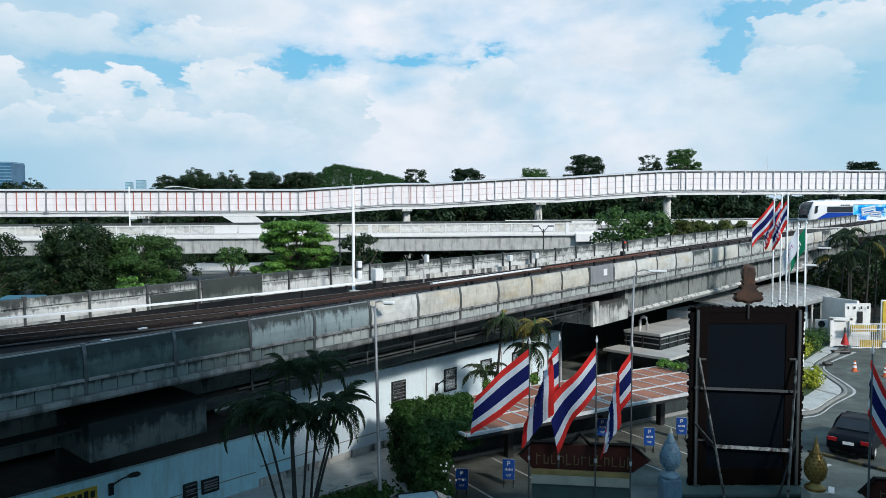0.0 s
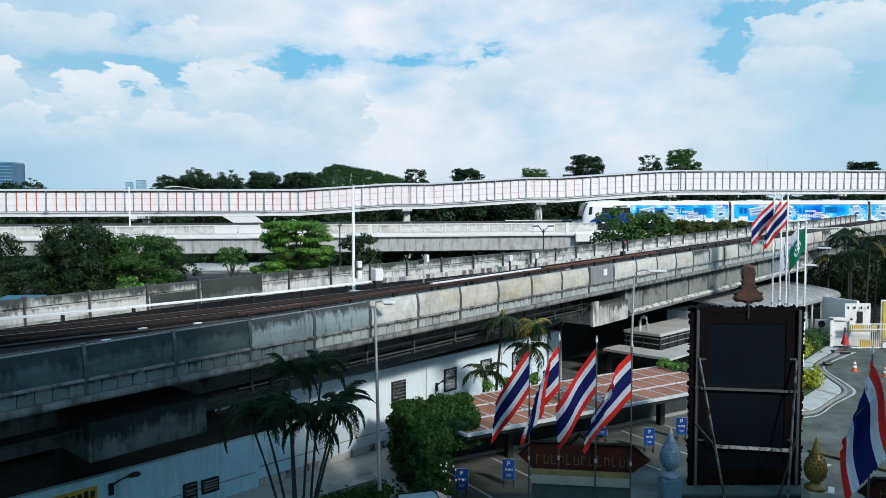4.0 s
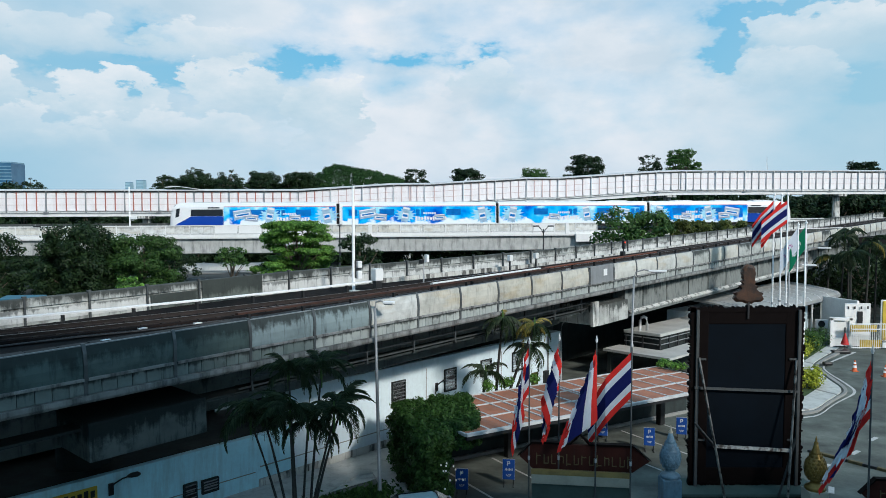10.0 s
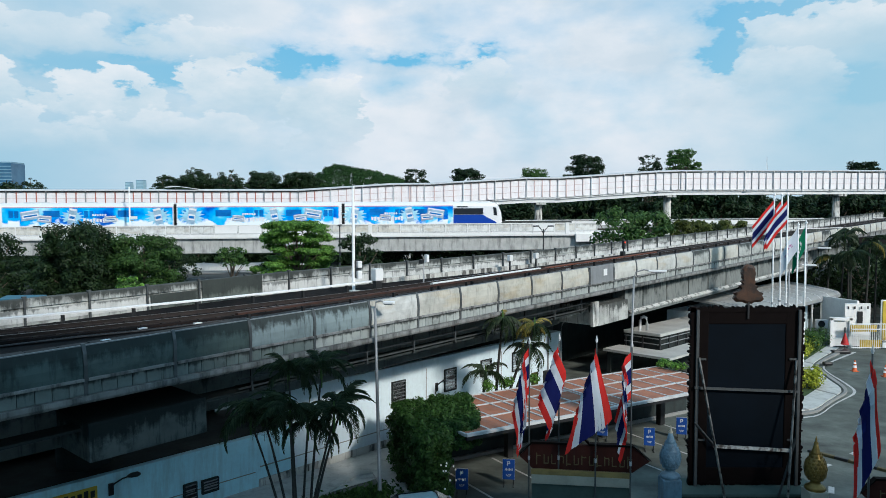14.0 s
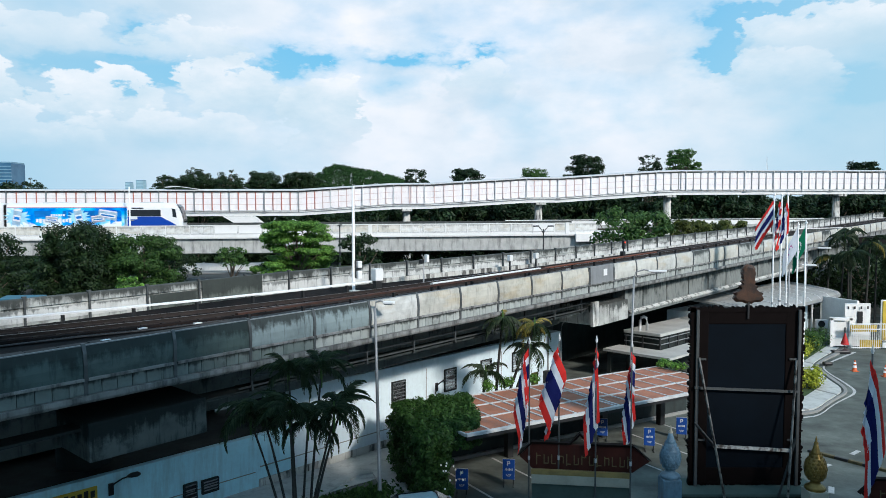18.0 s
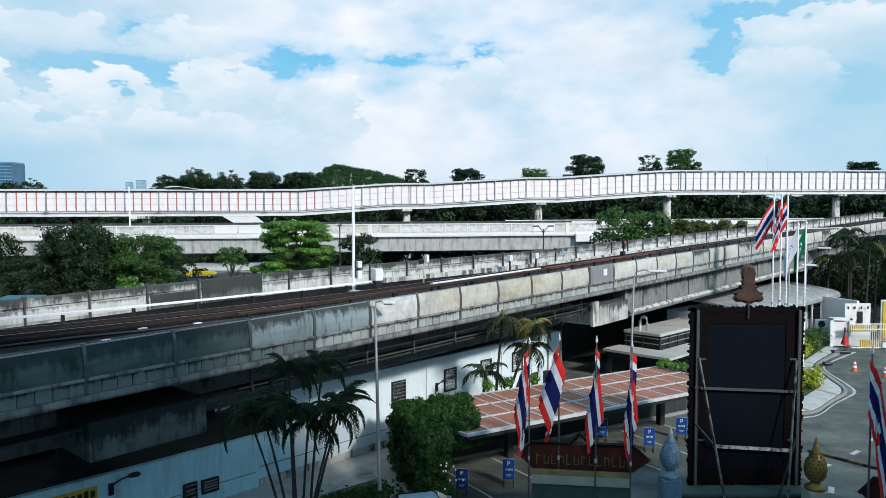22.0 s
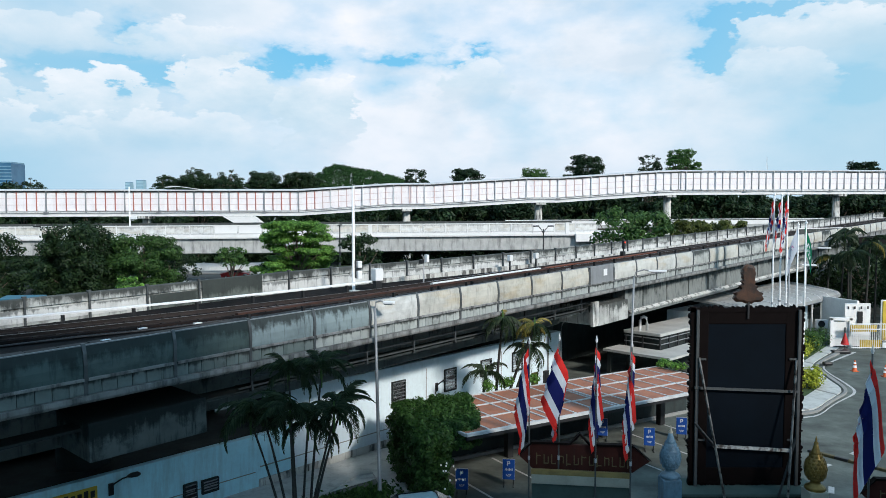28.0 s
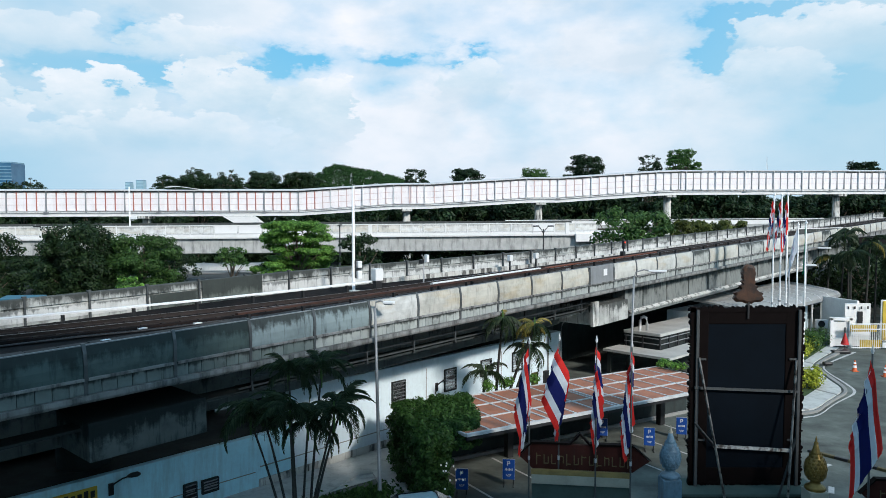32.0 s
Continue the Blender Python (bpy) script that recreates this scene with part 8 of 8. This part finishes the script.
def vehicle(paint, label, category="car", shape="sedan", extra=None):
    """x forward; the origin on the ground under the middle."""
    t = thing("car" if shape != "van" else "van", (0, 0, 0), label, category)
    if shape == "sedan":
        side, Wd = [(-2.2, 0.45), (-2.22, 0.85), (-1.9, 1.0), (-1.35, 1.05), (-0.75, 1.42), (0.35, 1.45), (1.1, 1.02), (2.05, 0.86), (2.2, 0.6), (2.18, 0.38), (-2.1, 0.32)], 1.72
        glass = [(-1.22, 1.06), (-0.72, 1.37), (0.32, 1.4), (0.98, 1.04)]
    else:
        side, Wd = [(-2.4, 0.45), (-2.45, 1.2), (-2.35, 2.05), (0.9, 2.1), (1.5, 1.9), (2.1, 1.25), (2.45, 0.95), (2.45, 0.45), (-2.3, 0.38)], 1.8
        glass = [(-2.1, 1.3), (-2.05, 1.85), (1.05, 1.88), (1.75, 1.28)]
    secs = []
    for f in (-1.0, -0.94, -0.72, -0.3, 0.3, 0.72, 0.94, 1.0):
        q, hw = abs(f), Wd / 2
        secs.append([(x * (1 - 0.05 * q ** 4), f * hw * (1.0 if z < 1.1 else 0.84), 0.4 + (z - 0.4) * (1.0 - 0.06 * q ** 3 - (0.05 if q > 0.95 else 0))) for x, z in side])
    bm = sweep(bmesh.new(), secs)
    for f in bm.faces:
        f.smooth = len(f.verts) == 4
    body = part("body", bm, paint, t)
    for sg in (-1, 1):
        yy = sg * Wd * 0.472
        bm = bmesh.new()
        sweep(bm, [[(x, (yy if z < 1.1 else yy * 0.93) + d, z) for x, z in glass] for d in (0, sg * 0.025)])
        part("side_window", bm, "glass_dark", t)
        part("mirror", one_box((0.95, sg * (Wd / 2 + 0.08), 1.0), (0.16, 0.2, 0.14), None, 0.03), paint, t)
        part("headlight", one_box((side[-3][0] - 0.03, sg * 0.6, 0.72), (0.1, 0.36, 0.14), None, 0.03), "white_clean", t)
        part("tail_light", one_box((side[1][0] - 0.0, sg * 0.62, 0.82), (0.08, 0.34, 0.16), None, 0.02), "tail_red", t)
    if shape == "sedan":
        for (x0, z0), (x1, z1), n_ in (((-1.32, 1.08), (-0.8, 1.41), "rear_window"), ((1.04, 1.06), (0.42, 1.43), "windscreen")):
            bm = bmesh.new()
            k = 0.02 if x0 > 0 else -0.02
            sweep(bm, [[(x0, y, z0), (x1, y * 0.9, z1), (x1 + k, y * 0.9, z1 + 0.02), (x0 + k, y, z0 + 0.02)] for y in (-0.7, 0.7)])
            part(n_, bm, "glass_dark", t)
        part("number_plate", one_box((-2.24, 0, 0.72), (0.03, 0.42, 0.13), None, 0.01), "white_clean", t)
    else:
        bm = bmesh.new()
        sweep(bm, [[(1.56, y, 1.88), (2.1, y, 1.3), (2.13, y, 1.32), (1.59, y, 1.9)] for y in (-0.72, 0.72)])
        part("windscreen", bm, "glass_dark", t)
    for x in (-1.35, 1.35):
        for sg in (-1, 1):
            bm = bmesh.new()
            tube(bm, [(0, -0.1, 0), (0, 0.1, 0)], 0.31, 18)
            w = part("wheel", bm, "black", t)
            w.matrix_basis = pose(x, sg * (Wd / 2 - 0.1), 0.31)
            bm = bmesh.new()
            tube(bm, [(0, -0.108, 0), (0, 0.108, 0)], 0.18, 12)
            part("rim", bm, "steel_pale", w)
    if extra == "taxi":
        part("roof_sign", one_box((-0.1, 0, 1.52), (0.16, 0.6, 0.14), None, 0.03), "white_clean", t)
    return t


sedan = vehicle("car_black", "black saloon car driving out of the car park")
parked = vehicle("car_silver", "pale silver-blue car parked beside the hedge")
parked.matrix_world = pose(-0.55, 22.75, 0, 0, 0, 12)
taxi_a = vehicle("taxi_yellow", "yellow taxi driving along the avenue", extra="taxi")
taxi_b = copy_thing(taxi_a, pose(0, 0, 0))
taxi_c = copy_thing(taxi_a, pose(0, 0, 0))
van_a = vehicle("white_clean", "white van driving along the avenue", "van", "van")
van_b = copy_thing(van_a, pose(0, 0, 0))
car_w = vehicle("white_clean", "white car driving along the avenue")
car_w2 = copy_thing(car_w, pose(0, 0, 0))
car_w3 = copy_thing(car_w, pose(0, 0, 0))
car_r = vehicle("car_red", "red car driving along the avenue")


def on_avenue(s, o, to_right):
    x, y, _ = far_at(s, o)
    return pose(x, y, 0, 0, 0, far_turn() + (0 if to_right else 180))


def drive(ob, t0, s_at, speed, o):
    """Passes s_at at t0 with a steady speed along the avenue (positive: towards larger s)."""
    walk(ob, [(t, on_avenue(s_at + speed * (t - t0), o, speed > 0)) for t in (0.0, 8.0, 16.0, 24.0, 32.0)])


# ---- motion ----
TRAIN = ((0.0, 54.0), (2.0, 36.6), (3.5, 24.2), (5.5, 6.4), (6.5, -2.56), (7.5, -11.57), (8.5, -21.1), (9.5, -31.0), (10.5, -41.1), (11.5, -51.6), (12.5, -62.5), (13.5, -73.5), (14.5, -84.3),
         (16.5, -105.6), (18.0, -121.6), (19.0, -133.2), (20.0, -144.8), (22.0, -167.0), (25.0, -195.0), (28.0, -214.0), (32.0, -225.0))


def ease(x):
    x = min(1.0, max(0.0, x))
    return x * x * (3 - 2 * x)


def cloth_grid(t, n, k, h, fly, rows, seed):
    """Places of the cloth's grid at time t: n steps along each of k + 1 threads."""
    at = [r[0] for r in rows]
    fa, u1, k1, fb, fan, u2, k2, fc, away, t1, t2 = (float(np.interp(t, at, [r[c] for r in rows])) for c in range(1, 12))
    lively = float(np.interp(t, [0, 8, 10, 32], [1.0, 0.9, 0.35, 0.25]))
    grid = []
    for j in range(k + 1):
        v = j / k
        p = Vector((0, 0, -h * v))
        line = [p.copy()]
        a, b = max(0.02, u1 + k1 * (v - 0.5)), min(1.2, u2 + k2 * (v - 0.5))
        for i in range(n):
            u = (i + 0.5) / n
            w1, w2 = ease((u - a) / 0.16 + 0.5), ease((u - b) / 0.16 + 0.5)
            far = fb + fan * (v - 0.5)
            th = radians(fa + (far - fa) * w1 + (fc - far) * w2 + 4 * lively * math.sin(6.5 * u + 2 * v - 2.6 * t + seed) * u)
            q = away * (0.4 + 0.6 * w1) + lively * 0.3 * math.sin(2 * math.pi * (1.1 * u + 0.15 * v) - 2.4 * t + 1.9 * seed) * min(1, 0.3 + 1.5 * u)
            q -= 0.75 * (t1 * math.exp(-((u - a) / 0.09) ** 2) + t2 * math.exp(-((u - b) / 0.09) ** 2))
            q = min(0.9, max(-0.9, q))
            c = math.sqrt(1 - q * q)
            p = p + Vector((-math.cos(th) * c, q, -math.sin(th) * c)) * (fly / n)
            line.append(p.copy())
        grid.append(line)
    return grid


def motions():
    for k, (car, back) in enumerate(((cab_front, False), (mid_a, False), (mid_b, True), (cab_rear, True))):
        rows = []
        for t, s in TRAIN:
            q = s + CAR_L * (k + (1 if back else 0))
            x, y, _ = far_at(q, 1.55)
            rows.append((t, pose(x, y, 7.98 + 0.005 * q, 0, -0.28 if not back else 0.28, far_turn() + (180 if back else 0))))
        walk(car, rows)
    walk(sedan, [(0.0, pose(18.45, 32.2, 0, 0, 0, 50)), (0.3, pose(19.5, 33.1, 0, 0, 0, 46)), (0.6, pose(21.2, 34.3, 0, 0, 0, 39)), (1.0, pose(24.4, 36.0, 0, 0, 0, 28)), (1.4, pose(27.6, 37.2, 0, 0, 0, 18)),
                 (2.0, pose(33.0, 38.6, 0, 0, 0, 15)), (4.0, pose(46.0, 40.0, 0, 0, 0, 5)), (6.0, pose(60.0, 41.0, 0, 0, 0, 0)), (8.0, pose(66.0, 41.0, 0, 0, 0, 0)), (32.0, pose(66.0, 41.0, 0, 0, 0, 0))])
    drive(taxi_a, 19.0, -62.5, 8.9, 19.0)
    drive(taxi_b, 24.0, -37.5, -9.5, 16.0)
    drive(taxi_c, 28.0, -67.5, 18.8, 18.0)
    drive(van_a, 9.0, -65.0, 9.0, 18.0)
    drive(van_b, 29.0, -52.5, -19.0, -9.0)
    drive(car_w, 23.0, -66.0, 8.0, 18.5)
    drive(car_w2, 3.0, -37.0, -10.0, 16.0)
    drive(car_w3, 20.0, -38.0, 10.0, 18.0)
    drive(car_r, 24.0, -66.0, 9.0, 15.5)
    times = [0.25 * k for k in range(37)] + [9.5 + 0.5 * k for k in range(46)]
    for cells, n, k, h, fly, lies, seed in FLAGS:
        rows = {(i, j, side): [] for _, i, j, side in cells}
        for t in times:
            grid = cloth_grid(t, n, k, h, fly, lies, seed)
            for i, j, side in rows:
                wa = 0.5 + 0.5 * side
                p = grid[j][i] * wa + grid[j + 1][i] * (1 - wa)
                along = (grid[j][i + 1] * wa + grid[j + 1][i + 1] * (1 - wa) - p).normalized()
                over = grid[j + 1][i] - grid[j][i]
                over = (over - along * over.dot(along)).normalized()
                up = along.cross(over)
                m = Matrix((along, over, up)).transposed().to_4x4()
                m.translation = p + up * 0.002 * (j - k / 2)
                rows[i, j, side].append((t, m))
        for o, i, j, side in cells:
            walk(o, rows[i, j, side])
    walk(BACKDROP, [(0.0, pose(0, 0, 0, 0, 0, 0)), (32.0, pose(0, 0, 0, 0, 0, 1.2))])


motions()
